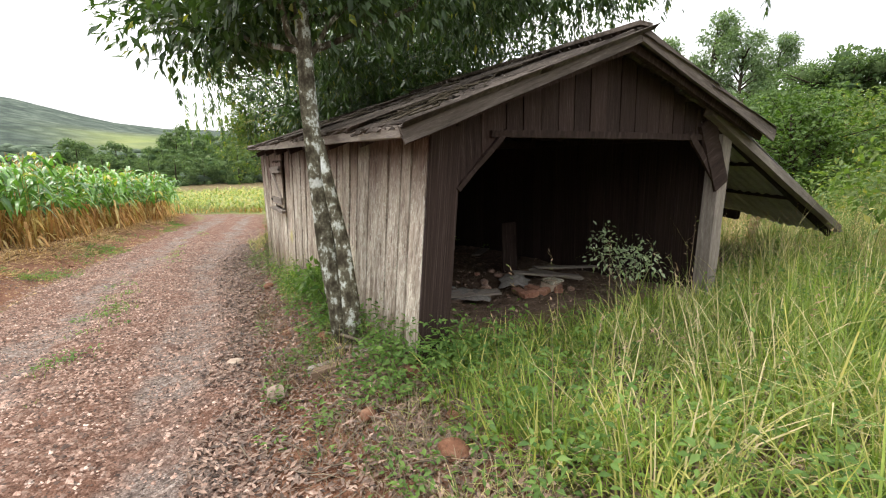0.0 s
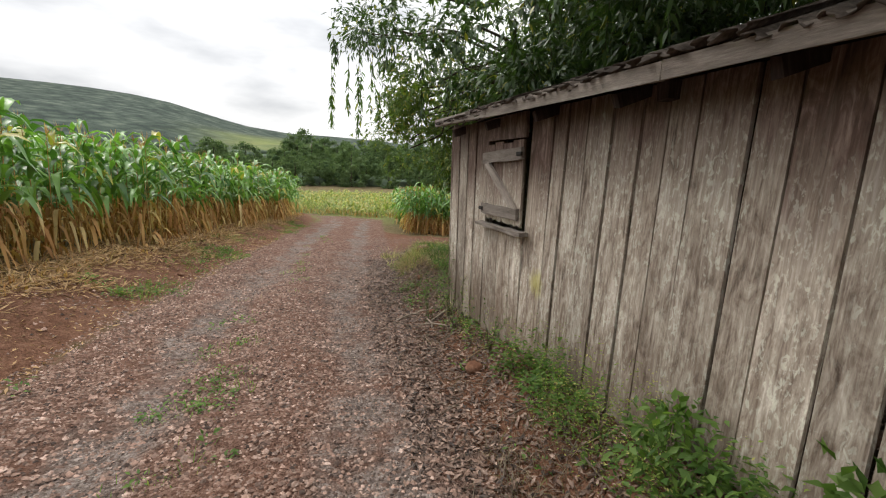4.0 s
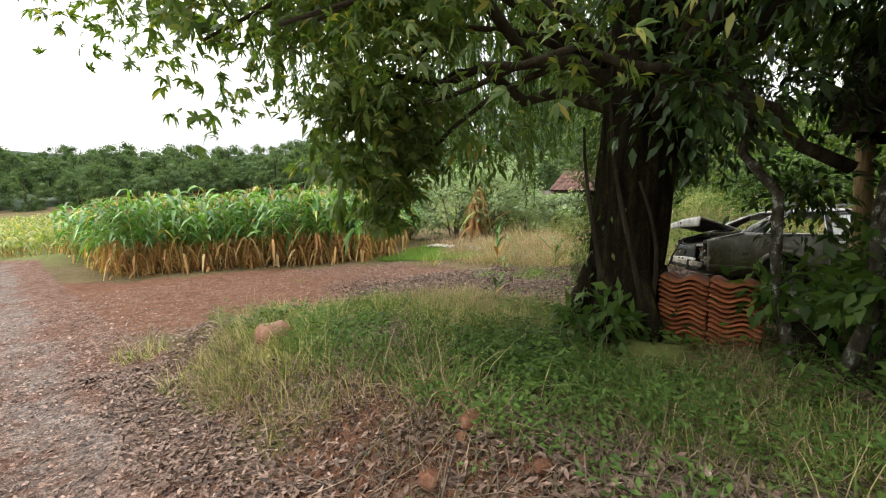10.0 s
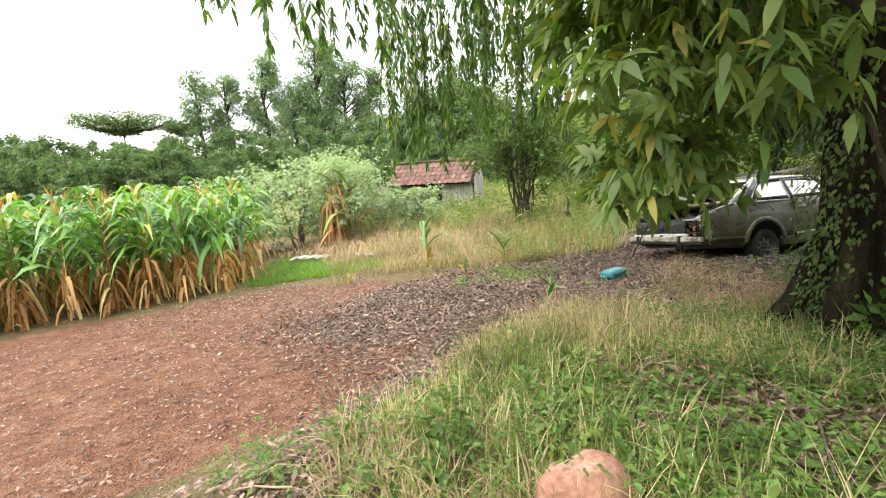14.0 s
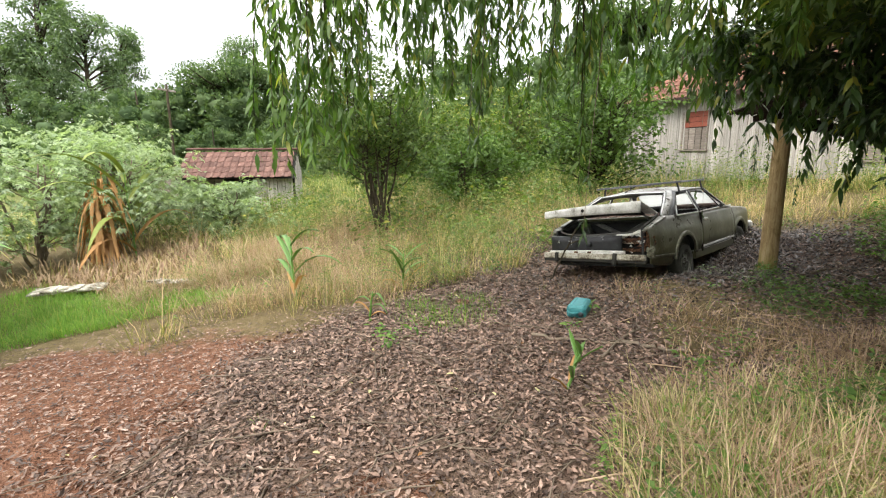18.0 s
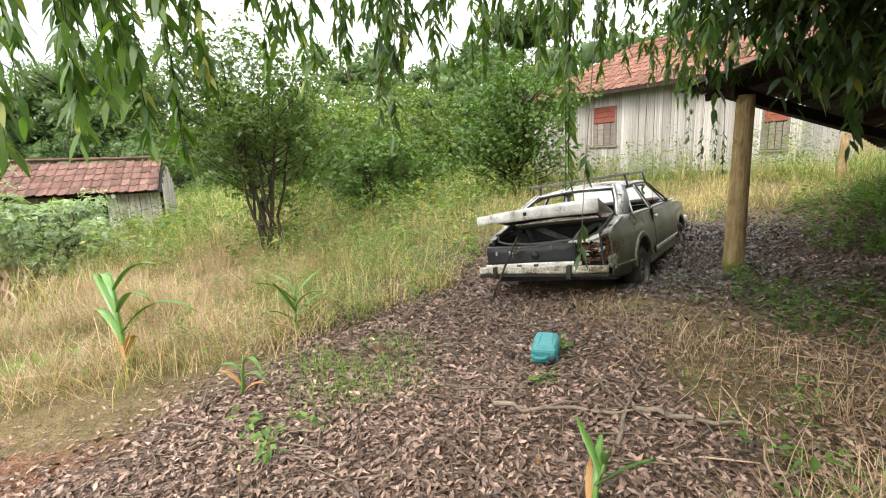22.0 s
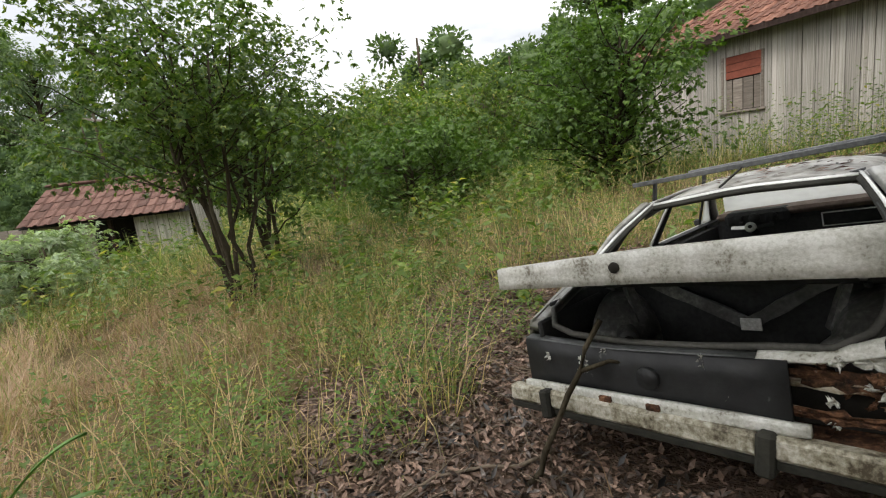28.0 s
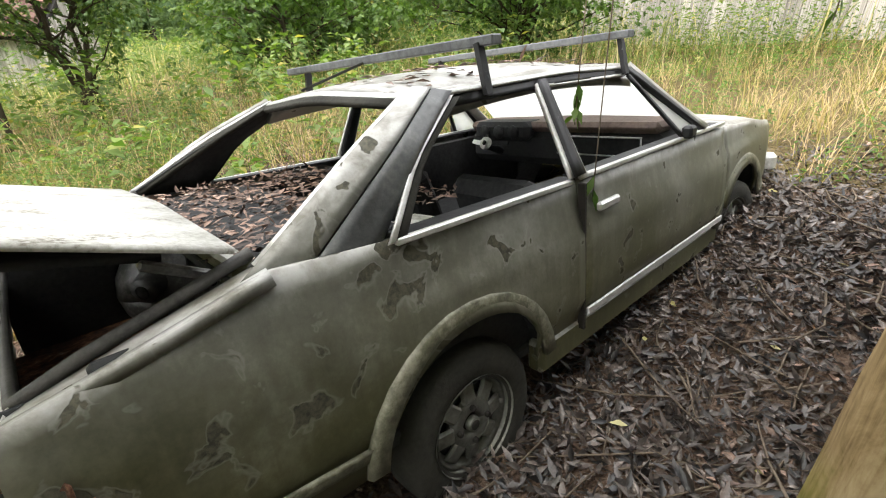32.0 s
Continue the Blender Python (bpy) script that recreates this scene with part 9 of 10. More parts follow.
weeds("green_herbs", "knee-high fine-leaved green herbs beside the car", 3000, (0.4, 8.5, 15.2, 20), lambda x, y: wild(x, y) * np.exp(-(((x - 3.5) / 2.8) ** 2 + ((y - 17.5) / 1.2) ** 2)) * patchy(x, y, 1.1, 2), 0.25, 0.65, 28, LEAF_LIGHT, 0.026, 36)
weeds("far_weeds", "tall leafy weeds before the bushes", 2400, (4, 24, 14, 34), lambda x, y: wild(x, y) * patchy(x, y, 0.4, 0.5), 0.4, 1.1, 15, LEAF_LIGHT, 0.09, 22)
weeds("litter_weeds", "small weeds growing through the leaf litter", 260, (-4, 4.5, 12, 18.5), lambda x, y: zone_masks(x, y)[2] * np.clip(wave(x, y, 1.1, 4) - 0.4, 0, 1) * ~in_car_mask(x, y, 1.3), 0.05, 0.2, 16)
weeds("tree_weeds", "dark leafy undergrowth round the tree", 170, (-3.2, 0.8, 10.2, 13.6), lambda x, y: ((x + 1.0) ** 2 + (y - 11.6) ** 2 < 2.2) * 0.9, 0.12, 0.4, 17, LEAF_BUSH, 0.06, 18)
weeds("pole_weeds", "green weeds below the lean-to", 1300, (0.2, 5.5, 9, 13.0), lambda x, y: ~in_shed_mask(x, y) * (x + y < 15.2) * ((y < 11.4) | (x > 3.4)) * patchy(x, y, 0.8, 2.5), 0.12, 0.5, 18, None, 0.05, 18)
weeds("yard_weeds", "leafy weeds among the long grass", 2200, (-0.8, 9, 0.8, 6), lambda x, y: bank(x, y) * patchy(x, y, 0.7, 6) * (x + 0.45 * y > 1.0), 0.15, 0.5, 19, None, 0.035, 16)
weeds("left_weeds", "weeds on the far verge of the track", 2600, (-3.4, -1.7, 1, 26, True), lambda x, y: np.exp(-((off_l(x, y) - 2.4) / 0.45) ** 2) * np.clip(wave(x, y, 0.8, 3), 0, 1), 0.04, 0.18, 20, None, 0.035, 14)
weeds("track_weeds", "small broad weeds in the middle of the track", 700, (-1.0, 0.3, 1, 12, True), lambda x, y: np.exp(-((road_off(x, y) + 0.38) / 0.25) ** 2) * np.clip(wave(x, y, 1.5, 5) - 0.1, 0, 1), 0.03, 0.09, 26, None, 0.03, 12)
litter("bank_litter", "dead leaves and straw on the bank", 120000, (1.1, 6.0, 1, 15.4, True), lambda x, y: ((road_off(x, y) > 1.15 + 0.2 * wave(x, y, 1.4, 2)) & (y < 15.3) & ~in_shed_mask(x, y, 0.02)) * np.where(road_off(x, y) < 3.1, 1.0, 0.5), 0.06, LITTER, 83, 0.33, 0.3)
litter("verge_litter", "dry leaf scraps on the far verge", 16000, (-4.2, -1.9, 0, 28, True), lambda x, y: 0 * x + 0.4, 0.09, MULCH, 84, 0.25)


def twigs(name, label, n, box, keep, l0, l1, seed, material=None):
    """Fallen twigs: thin bent sticks of four sides."""
    rng = np.random.default_rng(seed)
    x, y = scatter(n, *box, keep, rng)
    chunks = []
    for a, b in zip(x, y):
        L, az = rng.uniform(l0, l1), rng.uniform(0, 6.28)
        t = np.linspace(-0.5, 0.5, 4)
        p = np.stack([a + L * t * math.cos(az) + rng.normal(0, 0.03 * L, 4), b + L * t * math.sin(az) + rng.normal(0, 0.03 * L, 4), 0 * t], 1)
        p[:, 2] = height(p[:, 0], p[:, 1]) + 0.012 + 0.03 * rng.random()
        r = 0.002 + 0.005 * rng.random()
        chunks.append(tube(p, [r, r, r * 0.8, r * 0.5], 4, caps=False))
    return tagged(new(name, np_mesh(name, *join(chunks), material or TWIG)), label, "twigs", kind="stuff")


ROOTWOOD = surface("bleached_root", [(0.3, (0.16, 0.12, 0.09)), (0.7, (0.42, 0.35, 0.28))], 5, 40, 0.9, 0.4)
twigs("fallen_twigs", "thin dry twigs on the leaf litter", 3400, (-6, 6, 10, 19), lambda x, y: zone_masks(x, y)[2] * ~in_car_mask(x, y), 0.15, 0.7, 31)
twigs("verge_twigs", "grey twigs and roots on the road's bank", 1500, (-6, 0.5, 2, 15), lambda x, y: (np.abs(road_off(x, y) - 2.1) < 0.8) * ~in_shed_mask(x, y, 0.02), 0.1, 0.5, 33)
twigs("mound_twigs", "dead twigs and stalks heaped on bare soil", 900, (-4.7, -3.0, 8.3, 11.4), lambda x, y: bank(x, y) * np.exp(-((y - 9.7) / 1.0) ** 2), 0.12, 0.55, 34)
rng = np.random.default_rng(57)
for k, (x, y, L, az) in enumerate(((-4.15, 9.55, 0.5, 1.2), (-3.75, 9.35, 0.7, 1.9), (-3.95, 9.75, 0.45, 0.3), (-3.5, 9.3, 0.6, 0.1), (-3.65, 9.05, 0.5, 2.6))):
    t = np.linspace(-0.5, 0.5, 9)
    p = np.stack([x + L * t * math.cos(az) + np.cumsum(rng.normal(0, 0.02, 9)), y + L * t * math.sin(az) + np.cumsum(rng.normal(0, 0.02, 9)), 0 * t], 1)
    p[:, 2] = height(p[:, 0], p[:, 1]) + 0.07 * np.cos(3.1 * t)
    o = thing("exposed_root", "pale bent root sticking out of the soil", "root", None, "exposed roots")
    mesh_part("stem", tube(p, np.linspace(0.014, 0.006, 9), 7, 0.1, rng), ROOTWOOD, o)
twigs("bank_straw", "dry stalks lying on the bank", 1300, (-6, 1, 2, 16), lambda x, y: bank(x, y) * 0.7, 0.15, 0.6, 32, GRASSDRY)


def seed_stems(name, label, n, box, keep, h0, h1, seed, material):
    """Thin bowed stems, each with a feathery seed head."""
    rng = np.random.default_rng(seed)
    x, y = scatter(n, *box, keep, rng)
    m = len(x)
    b = np.stack([x, y, height(x, y) - 0.02], 1)
    az, hs, bd = rng.uniform(0, 6.28, m), rng.uniform(h0, h1, m), np.abs(rng.normal(0.28, 0.15, m))
    v1, f1 = stems(b, az, hs, np.full(m, 0.004), bd)
    d = np.stack([np.cos(az), np.sin(az), 0 * az], 1)
    chunks = [(v1, f1)]
    for k in range(7):
        u = 1 - 0.035 * k
        c = b + (hs * u * (1 - 0.45 * bd * u))[:, None] * np.array([0, 0, 1.0]) + (hs * bd * u * u)[:, None] * d
        way = d * 0.6 + np.array([[0, 0, 0.5]]) + rng.normal(0, 0.45, (m, 3))
        chunks.append(leaves(c, way, rng.normal(0, 1, (m, 3)), rng.uniform(0.03, 0.06, m), 0.008))
    return tagged(new(name, np_mesh(name, *join(chunks), material)), label, "grass", kind="stuff")


seed_stems("yard_seed_heads", "tall bowed grass stems in seed before the shed", 260, (0.2, 8.5, 1.4, 6.5), lambda x, y: bank(x, y) * ((x - 0.55 * y) > -1.2) * 0.8, 0.6, 1.15, 41, GRASSDRY)
seed_stems("wild_seed_heads", "grass stems in seed among weeds", 3600, (0, 14, 8, 24), lambda x, y: wild(x, y) * patchy(x, y, 0.5, 2), 0.6, 1.1, 42, GRASSTALL)


def leafy_plant(name, label, x, y, r, h, n, size, seed, material):
    rng = np.random.default_rng(seed)
    o = thing(name, label, "plant", pose(x, y, g1(x, y)))
    stems, lf = [], []
    for k in range(7):
        a = rng.uniform(0, 6.28)
        e = np.array([math.cos(a) * r * rng.random(), math.sin(a) * r * rng.random(), h * rng.uniform(0.5, 1.0)])
        q = limb_path((0, 0, -0.03), e, rng, 5, 0.1)
        stems.append(tube(q, np.linspace(0.008, 0.003, 5), 5))
        lf.append(cluster(e, (r * 0.55, r * 0.55, h * 0.3), n // 7, rng, size, size * 0.5, 0.25, 0.15))
    mesh_part("stem", join(stems), TWIG, o)
    mesh_part("leaves", join(lf), material, o, "", False)
    return o


leafy_plant("leafy_plant", "bushy bright green plant against the shed wall", -1.22, 5.0, 0.38, 0.5, 420, 0.085, 61, WEED)
leafy_plant("leafy_plant", "low bright green plant by the shed", -1.75, 5.9, 0.3, 0.35, 260, 0.07, 62, WEED)
leafy_plant("leafy_plant", "grey-green feathery plant inside the shed mouth", 2.15, 5.3, 0.35, 0.75, 420, 0.06, 63, LEAF_SILVER)
leafy_plant("leafy_plant", "dark broad-leaved plant beside the tile stack", -1.35, 11.2, 0.65, 0.95, 900, 0.13, 64, LEAF_BUSH)
leafy_plant("leafy_plant", "broad-leaved climber at the tree's foot", -2.45, 12.6, 0.35, 0.5, 260, 0.13, 65, LEAF_BUSH)
leafy_plant("leafy_plant", "low blue-green weed in the leaf litter", 1.75, 13.05, 0.16, 0.14, 90, 0.05, 66, LEAF_BUSH)

# thin weeds against the shed's far corner, and the thicket at the lean-to's side
rng = np.random.default_rng(91)
for sx_, sy_, hh, nn in ((-0.12, 6.5, 1.0, 60), (-0.16, 6.1, 0.7, 50), (-0.14, 5.2, 0.5, 40), (-0.3, 6.75, 0.8, 50)):
    wp = SHED @ Vector((sx_, sy_, 0))
    zz = g1(wp.x, wp.y)
    o = thing("corner_weed", "spindly dark green weed against weathered boards", "weed", pose(wp.x, wp.y, zz))
    stems, lf = [], []
    for k in range(5):
        e = np.array([rng.normal(0, 0.14), rng.normal(0, 0.14), hh * rng.uniform(0.6, 1.0)])
        q = limb_path((0, 0, -0.03), e, rng, 6, 0.12)
        stems.append(tube(q, np.linspace(0.004, 0.0015, 6), 4))
        t = rng.random(nn)
        c = np.stack([np.interp(t, np.linspace(0, 1, 6), q[:, i]) for i in range(3)], 1)
        lf.append(leaves(c, rng.normal(0, 1, (nn, 3)) * [1, 1, 0.5] + [0, 0, 0.4], rng.normal(0, 0.5, (nn, 3)) + [0, 0, 1], rng.uniform(0.02, 0.05, nn), rng.uniform(0.006, 0.014, nn)))
    mesh_part("stem", join(stems), TWIG, o)
    mesh_part("leaves", join(lf), LEAF_BUSH, o, "", False)
for bx_, by_, br, bh in ((5.6, 5.2, 0.9, 1.5), (6.6, 4.2, 1.1, 1.9), (5.2, 4.3, 0.6, 1.0), (6.4, 6.2, 1.1, 2.0)):
    leafy_plant("tall_weeds", "thicket of tall light green weeds by the lean-to", bx_, by_, br, bh, 900, 0.11, int(bx_ * 10), LEAF_LIGHT)

# ---- loose things ----
def boulder(name, label, x, y, r, flat, material, seed, dz=0.0, category="stone", group="", split=3):
    bm = bmesh.new()
    bmesh.ops.create_icosphere(bm, subdivisions=split, radius=1.0)
    o3 = Vector((seed * 3.1, seed * 1.7, seed * 0.9))
    for v in bm.verts:
        k = 1 + 0.28 * noise.noise(v.co * 1.1 + o3) + 0.1 * noise.noise(v.co * 2.7 + o3)
        v.co = Vector((v.co.x * r * k, v.co.y * r * 0.8 * k, v.co.z * r * flat * k))
    me = bpy.data.meshes.new(name)
    bm.to_mesh(me)
    bm.free()
    for p in me.polygons:
        p.use_smooth = split > 2
    me.materials.append(material)
    o = tagged(new(name, me), label, category, group)
    o.matrix_world = pose(x, y, g1(x, y) + r * flat * 0.45 + dz, 0, 0, seed * 47)
    return o


boulder("boulder", "smooth red-brown boulder in the grass", -4.97, 13.92, 0.18, 0.8, STONE, 3)
PALESTONE = surface("pale_broken_stone", [(0.3, (0.16, 0.11, 0.08)), (0.7, (0.42, 0.34, 0.27))], 6, 40, 0.9, 0.4)
boulder("pale_stone", "pale broken stone on the track's edge", -2.08, 4.36, 0.085, 0.35, PALESTONE, 5, split=2)
boulder("pale_stone", "pale rough stone in the weeds beside the track", -1.4, 3.56, 0.1, 0.8, PALESTONE, 6, split=2)
rc = random.Random(21)
for k in range(46):
    yy = rc.uniform(1.5, 12.4)
    xx = float(np.interp(yy, ROAD_Y, ROAD_X)) + rc.choice((rc.uniform(1.85, 3.0), rc.uniform(1.85, 3.0), rc.uniform(-3.4, -2.3))) / 0.91
    boulder("earth_clod", "rough clod of red earth beside the track", xx, yy, rc.uniform(0.03, 0.1), 0.6, EARTH, 60 + k, 0.0, "clod", "earth clods")
boulder("earth_clod", "red brick fragment in the litter", 0.55, 16.9, 0.1, 0.5, RUST, 9)

# stack of clay tiles under the tree
stack = thing("tile_stack", "stack of wavy orange clay roof tiles", "roof tiles", pose(-1.45, 12.3, g1(-1.45, 12.3) + 0.02, 0, 0, -62))


def wavy_tile(seed):
    xs = np.linspace(-0.19, 0.19, 15)
    ys = np.linspace(-0.11, 0.11, 3)
    X, Y = np.meshgrid(xs, ys, indexing="ij")
    Z = 0.022 * np.sin(X / 0.19 * math.pi * 1.5)
    return shell(np.stack([X, Y, Z], -1)[::-1], np.array([[[0, 0, -0.014]]]))


tile_me = np_mesh("clay_tile", *wavy_tile(1), STACKTILE, True)
rk = random.Random(8)
for col in range(2):
    for row in range(2):
        for k in range(15 - (row == 1)):
            o = up(new("clay_tile", tile_me), stack)
            o.matrix_local = pose(-0.2 + 0.39 * col + rk.uniform(-0.012, 0.012), -0.12 + 0.23 * row + rk.uniform(-0.01, 0.01), 0.03 + 0.042 * k, rk.uniform(-1, 1), rk.uniform(-1, 1), rk.uniform(-1.5, 1.5))
MOSSWOOD = surface("mossy_cut_log", [(0.3, (0.05, 0.06, 0.015)), (0.5, (0.14, 0.16, 0.04)), (0.7, (0.26, 0.27, 0.1))], 5, 30, 0.95, 0.5)
lg = thing("cut_log", "short mossy green cut log", "log", pose(-2.25, 12.15, g1(-2.25, 12.15) + 0.1, 0, 0, -50))
log("bark", lg, (-0.22, 0, 0), (0.22, 0, 0.01), 0.13, 0.12, MOSSWOOD, 16)
log("cut_end", lg, (0.215, 0, 0.01), (0.23, 0, 0.01), 0.1, 0.098, POLEWOOD, 16, "pale sawn end")
lg = thing("log_block", "upright cut log beside the tiles", "log", pose(-1.05, 11.75, g1(-1.05, 11.75)))
log("bark", lg, (0, 0, -0.03), (0.01, 0, 0.36), 0.2, 0.19, BARK, 16)
log("cut_end", lg, (0.01, 0, 0.355), (0.01, 0, 0.37), 0.17, 0.165, POLEWOOD, 16, "sawn top")

# plastic jerrycan
PLASTIC = surface("teal_plastic", [(0.3, (0.03, 0.16, 0.17)), (0.7, (0.07, 0.27, 0.28))], 4, 40, 0.45, 0.1, vary=0.02)
can = thing("jerrycan", "teal plastic jerrycan lying on dead leaves", "jerrycan", pose(0.17, 15.5, g1(0.17, 15.5) + 0.085) @ Matrix(((-0.27, 0.0, -0.96), (-0.96, 0.0, 0.27), (0.0, 1.0, -0.03))).to_4x4())
bm = slab(0.21, 0.15, 0.37, 0.03)
bmesh.ops.bevel(bm, geom=[e for e in bm.edges], offset=0.006, segments=2, affect="EDGES")
part("body", bm, PLASTIC, can)
for a in (-0.05, 0.05):
    part("panel_rib", slab(0.015, 0.158, 0.25, 0.005), PLASTIC, can, "", pose(a, 0, -0.02))
log("neck", can, (0.065, 0, 0.18), (0.065, 0, 0.22), 0.024, 0.022, PLASTIC, 14)
log("cap", can, (0.065, 0, 0.215), (0.065, 0, 0.24), 0.027, 0.026, BLACKP, 14, "dark screw cap")
th = np.linspace(0, math.pi, 9)
mesh_part("handle", tube(np.stack([-0.03 + 0.055 * np.cos(th), 0 * th, 0.175 + 0.05 * np.sin(th)], 1), np.full(9, 0.014), 8), PLASTIC, can)


# single maize plants
def maize_plant(name, label, x, y, h, nl, seed, parent=None, dry=False, bow=(0.6, 1.2)):
    rng = np.random.default_rng(seed)
    o = thing(name, label, "maize plant", pose(x, y, g1(x, y)))
    p = limb_path((0, 0, -0.05), (rng.normal(0, 0.05), rng.normal(0, 0.05), h * 0.75), rng, 6, 0.05)
    mesh_part("stalk", tube(p, np.linspace(0.018, 0.008, 6), 7), CORNDRY if dry else CORN, o)
    for k in range(nl):
        t = 0.12 + 0.85 * k / nl
        az = seed + k * math.pi + rng.normal(0, 0.5)
        b = np.array([np.interp(t, np.linspace(0, 1, 6), p[:, i]) for i in range(3)])
        L = h * (rng.uniform(0.2, 0.32) if dry else rng.uniform(0.45, 0.7)) * (0.7 + 0.5 * math.sin(t * 3))
        u = np.linspace(0, 1, 9)
        arch = rng.uniform(*bow) if not dry else rng.uniform(1.8, 3.0)
        d, s = np.array([math.cos(az), math.sin(az), 0]), np.array([-math.sin(az), math.cos(az), 0])
        c = b + (0.75 * L * u)[:, None] * d + (L * (0.95 * u - arch * u * u))[:, None] * np.array([0, 0, 1.0])
        w = (0.02 * (h * 0.6 + 0.6) if dry else 0.03 * (h * 0.8 + 0.3)) * np.sin(np.clip(u * 0.9 + 0.12, 0, 1) * math.pi) ** 0.7
        gr = np.stack([c + w[:, None] * s + [0, 0, 0.012], c, c - w[:, None] * s + [0, 0, 0.012]], 0)
        old = (k < 2) or dry
        mesh_part("leaf", shell(gr, np.array([[[0, 0, -0.0015]]])), CORNDRY if old else (CORNPALE if name == "yellowing_maize" else CORN), o, "yellowed leaf" if old and not dry else "")
    return o


maize_plant("young_maize", "young maize plant with a yellowing foot", 0.45, 19.2, 1.2, 8, 1, bow=(0.35, 0.9))
maize_plant("young_maize", "bushy young maize plant in tall grass", 1.15, 17.9, 0.75, 9, 2, bow=(0.15, 0.6))
maize_plant("young_maize", "small maize seedling in the leaf litter", -1.72, 15.72, 0.42, 7, 3, bow=(0.2, 0.7))
maize_plant("young_maize", "maize seedling beside the grass", -0.15, 17.9, 0.45, 5, 5)
TRASH = leafy("maize_straw", (0.2, 0.13, 0.085), (0.44, 0.32, 0.22), (0.3, 0.28, 0.13), 0.1, 0.2, 0.85, 0.1)
dm = np.random.default_rng(6)
for k in range(7):
    maize_plant("dry_maize", "tall dried maize stalk with hanging leaves", 3.1 + dm.normal(0, 0.13), 25.2 + dm.normal(0, 0.13), dm.uniform(2.2, 2.9), 11, 20 + k, dry=True)
maize_plant("yellowing_maize", "tall yellow-green maize beside dry stalks", 3.5, 24.9, 3.0, 9, 41)
meadow("maize_trash", "heap of dry fallen maize leaves", 12000, (0.3, 6, 22.3, 27), lambda x, y: np.exp(-(((x - 2.7) / 1.6) ** 2 + ((y - 24.3) / 1.3) ** 2)) * (x > 1.2), 0.08, 0.5, 0.012, 0.035, 1.0, TRASH, 77)

# dead branches on the litter
for k, (x0, y0, x1, y1, r) in enumerate(((-0.6, 16.0, -0.95, 15.1, 0.017), (-0.9, 15.2, -1.25, 14.75, 0.02), (-1.2, 15.4, -0.3, 14.9, 0.014), (-2.5, 14.9, -2.0, 14.4, 0.016), (1.6, 17.2, 0.6, 16.4, 0.012), (-2.6, 14.6, -2.1, 13.7, 0.02), (2.2, 15.7, 1.4, 17.0, 0.01), (1.5, 12.6, 2.2, 11.6, 0.02))):
    rb2 = np.random.default_rng(50 + k)
    p = limb_path((x0, y0, 0), (x1, y1, 0), rb2, 9, 0.3)
    p[:, 2] = height(p[:, 0], p[:, 1]) + r + 0.02
    b = thing("dead_branch", "bare dead branch lying on fallen leaves", "branch")
    mesh_part("branch_stem", tube(p, np.linspace(r, r * 0.4, 9), 8, 0.1, rb2), TWIG, b)
    for j in (3, 5):
        e = p[j] + np.array([rb2.normal(0, 0.25), rb2.normal(0, 0.25), 0.06])
        mesh_part("side_twig", tube(np.array([p[j], (p[j] + e) / 2 + [0, 0, 0.03], e]), [r * 0.5, r * 0.35, r * 0.15], 5), TWIG, b)

# stick leaning on the car's tail
stick = thing("stick", "forked dark stick leaning on the bumper", "stick")
sa, sb = CAR @ Vector((-2.62, 0.66, 0.05)), CAR @ Vector((-2.3, 0.3, 0.86))
rb3 = np.random.default_rng(70)
p = limb_path(tuple(sa), tuple(sb), rb3, 8, 0.12)
p[0, 2] = g1(p[0, 0], p[0, 1]) - 0.01
mesh_part("stem", tube(p, np.linspace(0.016, 0.012, 8), 7, 0.15, rb3), BARK, stick)
e = CAR @ Vector((-2.28, 0.16, 0.66))
mesh_part("fork", tube(np.array([p[5], (p[5] + np.array(e)) / 2 + [0, 0, 0.03], np.array(e)]), [0.012, 0.009, 0.005], 6), BARK, stick)

OLDTIMBER = surface("brown_mossy_timber", [(0.3, (0.08, 0.052, 0.034)), (0.55, (0.18, 0.125, 0.085)), (0.75, (0.27, 0.21, 0.14))], 3, 14, 0.9, 0.5, (1, 9, 9), spec=0.15)
# timber and boards at the foot of the slender tree
for k, (x0, y0, x1, y1, w, t, name, label) in enumerate(((-1.2, 3.83, -0.56, 3.88, 0.085, 0.05, "timber", "pale squared timber lying on another"), (-1.12, 3.7, -0.38, 3.76, 0.13, 0.075, "timber", "thick brown weathered timber by the shed corner"), (-1.24, 4.06, -0.93, 4.0, 0.05, 0.02, "plank", "short broken plank on bare earth"), (-0.94, 4.1, -0.7, 4.16, 0.06, 0.02, "plank", "short broken plank on bare earth"), (-0.95, 4.0, -0.72, 3.95, 0.045, 0.018, "plank", "short broken plank on bare earth"))):
    za, zb = g1(x0, y0), g1(x1, y1)
    o = part(name, slab(math.hypot(x1 - x0, y1 - y0, zb - za), w, t, 0.006, 5, 0.004, random.Random(k)), GREYWOOD if k != 1 else OLDTIMBER)
    tagged(o, label, "timber")
    o.matrix_world = pose((x0 + x1) / 2, (y0 + y1) / 2, (za + zb) / 2 + t * 0.5 + 0.015, random.Random(k).uniform(-3, 3), -math.degrees(math.atan2(zb - za, math.hypot(x1 - x0, y1 - y0))), math.degrees(math.atan2(y1 - y0, x1 - x0)))
stk = thing("fallen_stick", "long thin stick against the weeds", "stick")
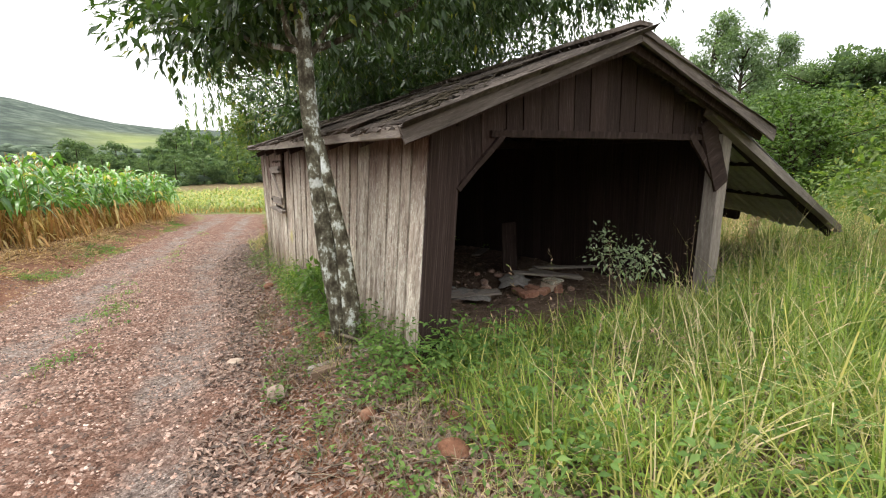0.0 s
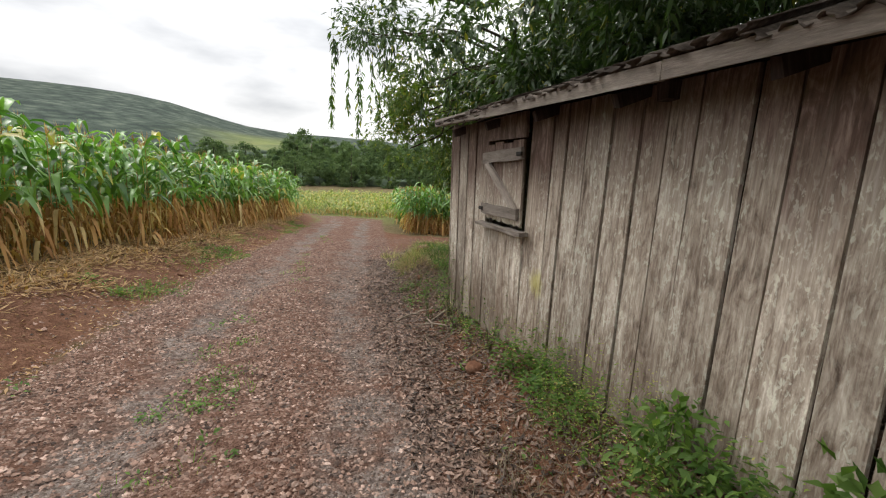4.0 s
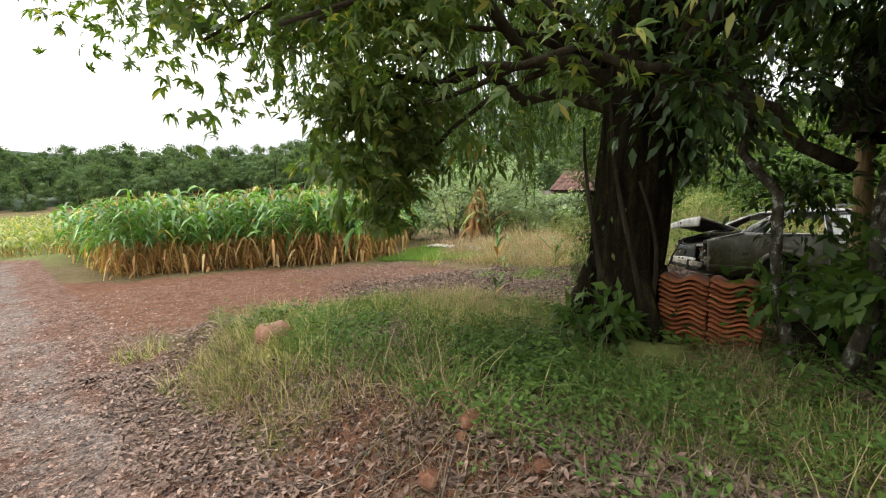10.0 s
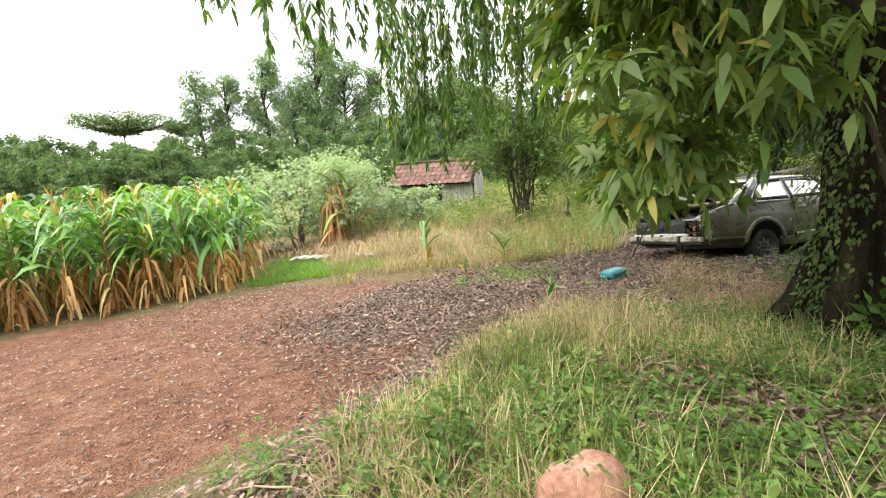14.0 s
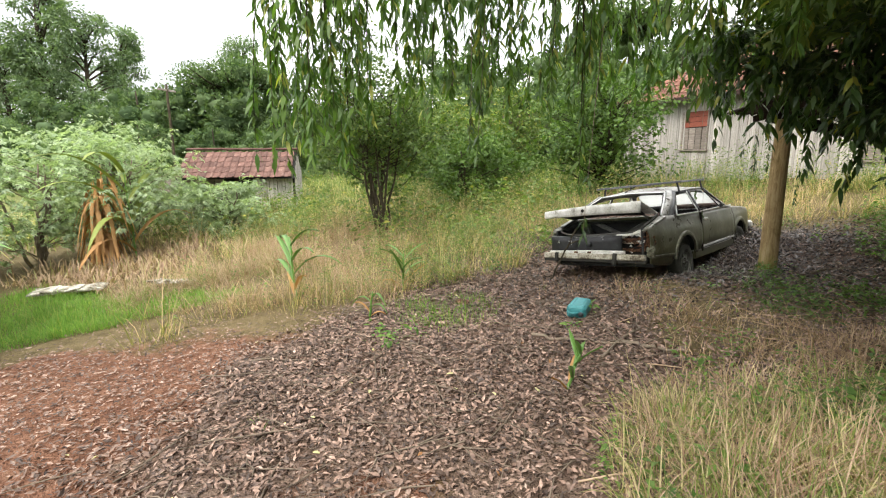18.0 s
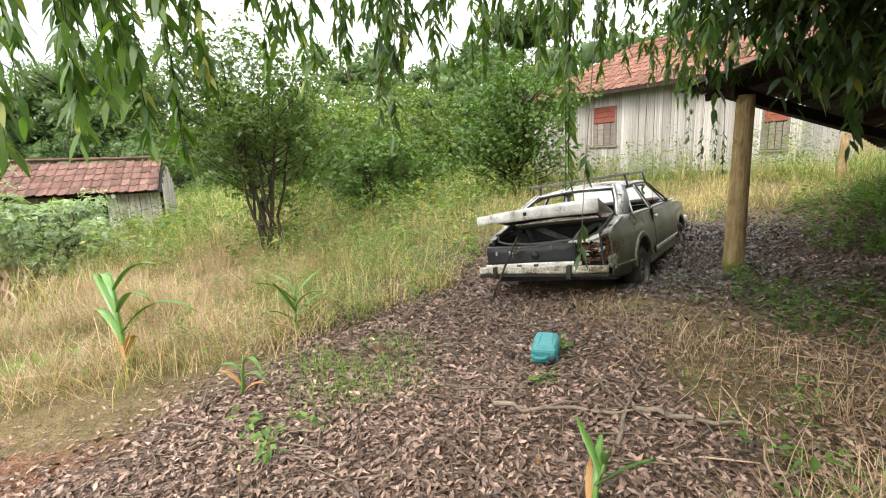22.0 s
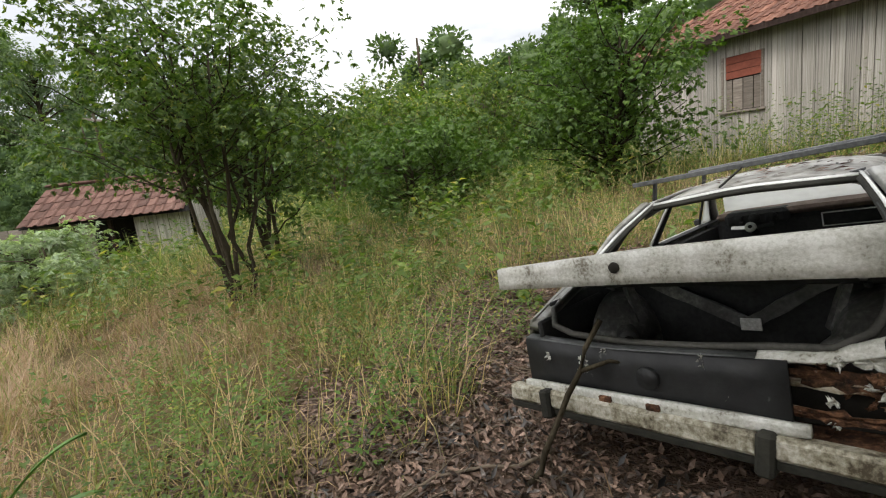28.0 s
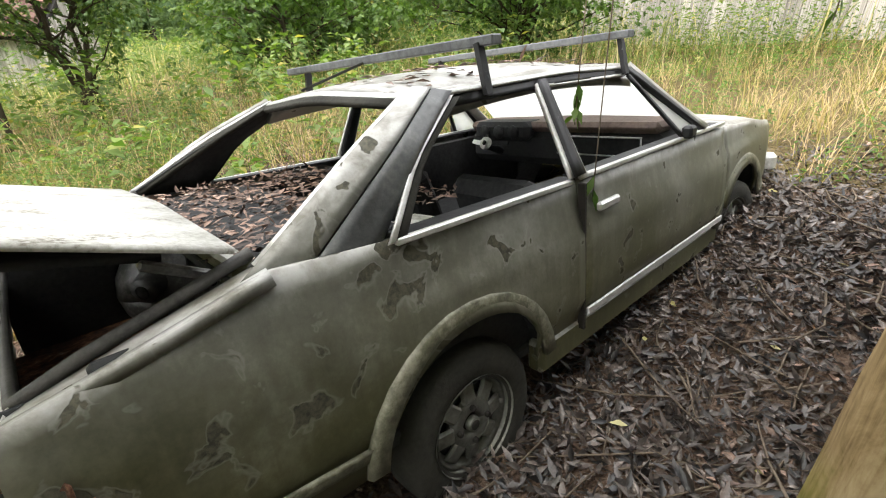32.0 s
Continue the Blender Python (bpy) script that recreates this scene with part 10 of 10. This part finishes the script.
mesh_part("stem", tube(np.array([[-1.44, 4.61, g1(-1.44, 4.61) + 0.06], [-1.0, 4.15, g1(-1.0, 4.15) + 0.09], [-0.62, 3.8, g1(-0.62, 3.8) + 0.1]]), [0.012, 0.016, 0.014], 7), TWIG, stk)

# rubble inside the shed
ri = random.Random(14)
for k in range(26):
    p = SHED @ Vector((ri.uniform(1.0, 3.2), ri.uniform(0.9, 3.6), 0))
    r = ri.uniform(0.04, 0.1)
    boulder("rubble", "grey lump of rubble on the shed floor", p.x, p.y, r, 0.6, PEBBLE if k % 3 else STONE, 20 + k, 0.0, "rubble", "rubble in the shed")
for k in range(5):
    p = SHED @ Vector((ri.uniform(1.4, 3.4), ri.uniform(1.2, 4.0), 0))
    o = tagged(part("loose_board", slab(ri.uniform(0.6, 1.3), 0.16, 0.025, 0.004, 3, 0.004, ri), GREYWOOD), "old loose board on the shed floor", "board", "boards in the shed")
    o.matrix_world = pose(p.x, p.y, g1(p.x, p.y) + 0.06 + 0.03 * k, ri.uniform(-6, 6), ri.uniform(-6, 6), ri.uniform(0, 180))
p = SHED @ Vector((2.9, 2.6, 0))
o = tagged(part("leaning_board", slab(0.3, 0.03, 0.8, 0.004, 3, 0.004, ri), FRONTWOOD), "wide board standing in the dark shed", "board")
o.matrix_world = pose(p.x, p.y, g1(p.x, p.y) + 0.38, -6, 3, 35)

# rags, a crushed container and bricks among the rubble
def crumpled(name, label, category, x, y, sx, sy, h, rz, material, seed):
    """A crumpled sheet lying in folds, with real thickness."""
    r = np.random.default_rng(seed)
    X, Y = np.meshgrid(np.linspace(-0.5, 0.5, 17), np.linspace(-0.5, 0.5, 13), indexing="ij")
    Z = np.zeros_like(X)
    for k in range(6):
        a, f_, ph = r.uniform(0, 6.28), r.uniform(4, 13), r.uniform(0, 6.28)
        Z += np.abs(np.sin((X * math.cos(a) + Y * math.sin(a)) * f_ + ph)) / 6
    Z = Z * (1 - 1.6 * (X ** 2 + Y ** 2))
    g = np.stack([X * sx * (1 + 0.1 * np.sin(9 * Y + seed)), Y * sy * (1 + 0.1 * np.sin(7 * X)), np.maximum(Z, 0.02) * h], -1)
    o = mesh_part(name, shell(g[::-1], np.array([[[0, 0, -0.006]]])), material)
    tagged(o, label, category)
    o.matrix_world = pose(x, y, g1(x, y) + 0.03, 0, 0, rz)
    return o


RAG = surface("dusty_grey_cloth", [(0.3, (0.09, 0.08, 0.072)), (0.7, (0.26, 0.24, 0.22))], 6, 50, 0.95, 0.3)
for k, (lx, ly, sx_, sy_, hh) in enumerate(((1.35, 1.5, 0.6, 0.4, 0.16), (1.1, 1.9, 0.5, 0.45, 0.3), (2.3, 1.7, 0.5, 0.4, 0.2))):
    wp = SHED @ Vector((lx, ly, 0))
    crumpled("old_rag", "dusty grey cloth crumpled on the shed floor", "cloth", wp.x, wp.y, sx_, sy_, hh, 40 * k, RAG, 5 + k)
wp = SHED @ Vector((2.55, 1.25, 0))
box_ = thing("crushed_container", "crushed pale plastic container among rubble", "container", pose(wp.x, wp.y, g1(wp.x, wp.y) + 0.08, 8, 4, 50))
part("body", slab(0.3, 0.17, 0.13, 0.03, 3, 0.012, random.Random(8)), PALESTONE, box_)
part("rim", slab(0.32, 0.19, 0.02, 0.006, 3, 0.006, random.Random(9)), DIRTYWHITE, box_, "", pose(0, 0, 0.06))
for k in range(5):
    wp = SHED @ Vector((2.1 + 0.24 * (k % 3), 1.15 + 0.2 * (k // 3), 0))
    o = tagged(part("brick", slab(0.23, 0.11, 0.06, 0.006, 2, 0.003, random.Random(k)), STONE), "worn red brick on the shed floor", "brick", "bricks in the shed")
    o.matrix_world = pose(wp.x, wp.y, g1(wp.x, wp.y) + 0.045, 0, 0, 25 * k + 30)

# broken pale sheet at the edge of the maize, and pale pipes
o = tagged(part("broken_sheet", slab(1.1, 0.26, 0.03, 0.006, 5, 0.025, random.Random(4)), DIRTYWHITE), "pale broken sheet lying by the maize", "sheet")
o.matrix_world = pose(0.95, 23.7, g1(0.95, 23.7) + 0.12, 6, -3, -65)
o = tagged(part("broken_sheet", slab(0.7, 0.22, 0.03, 0.006, 5, 0.025, random.Random(5)), DIRTYWHITE), "pale broken sheet lying by the maize", "sheet")
o.matrix_world = pose(1.45, 22.1, g1(1.45, 22.1) + 0.1, -5, 4, -70)

# power pole beyond the shrubs
pp_ = thing("power_pole", "grey concrete power pole among trees", "pole", pose(24.0, 42.0, g1(24, 42)))
log("shaft", pp_, (0, 0, -0.3), (0, 0, 7.5), 0.1, 0.08, BARK, 10)
part("crossarm", slab(1.6, 0.1, 0.12, 0.01), GREYWOOD, pp_, "", pose(0, 0, 7.1))
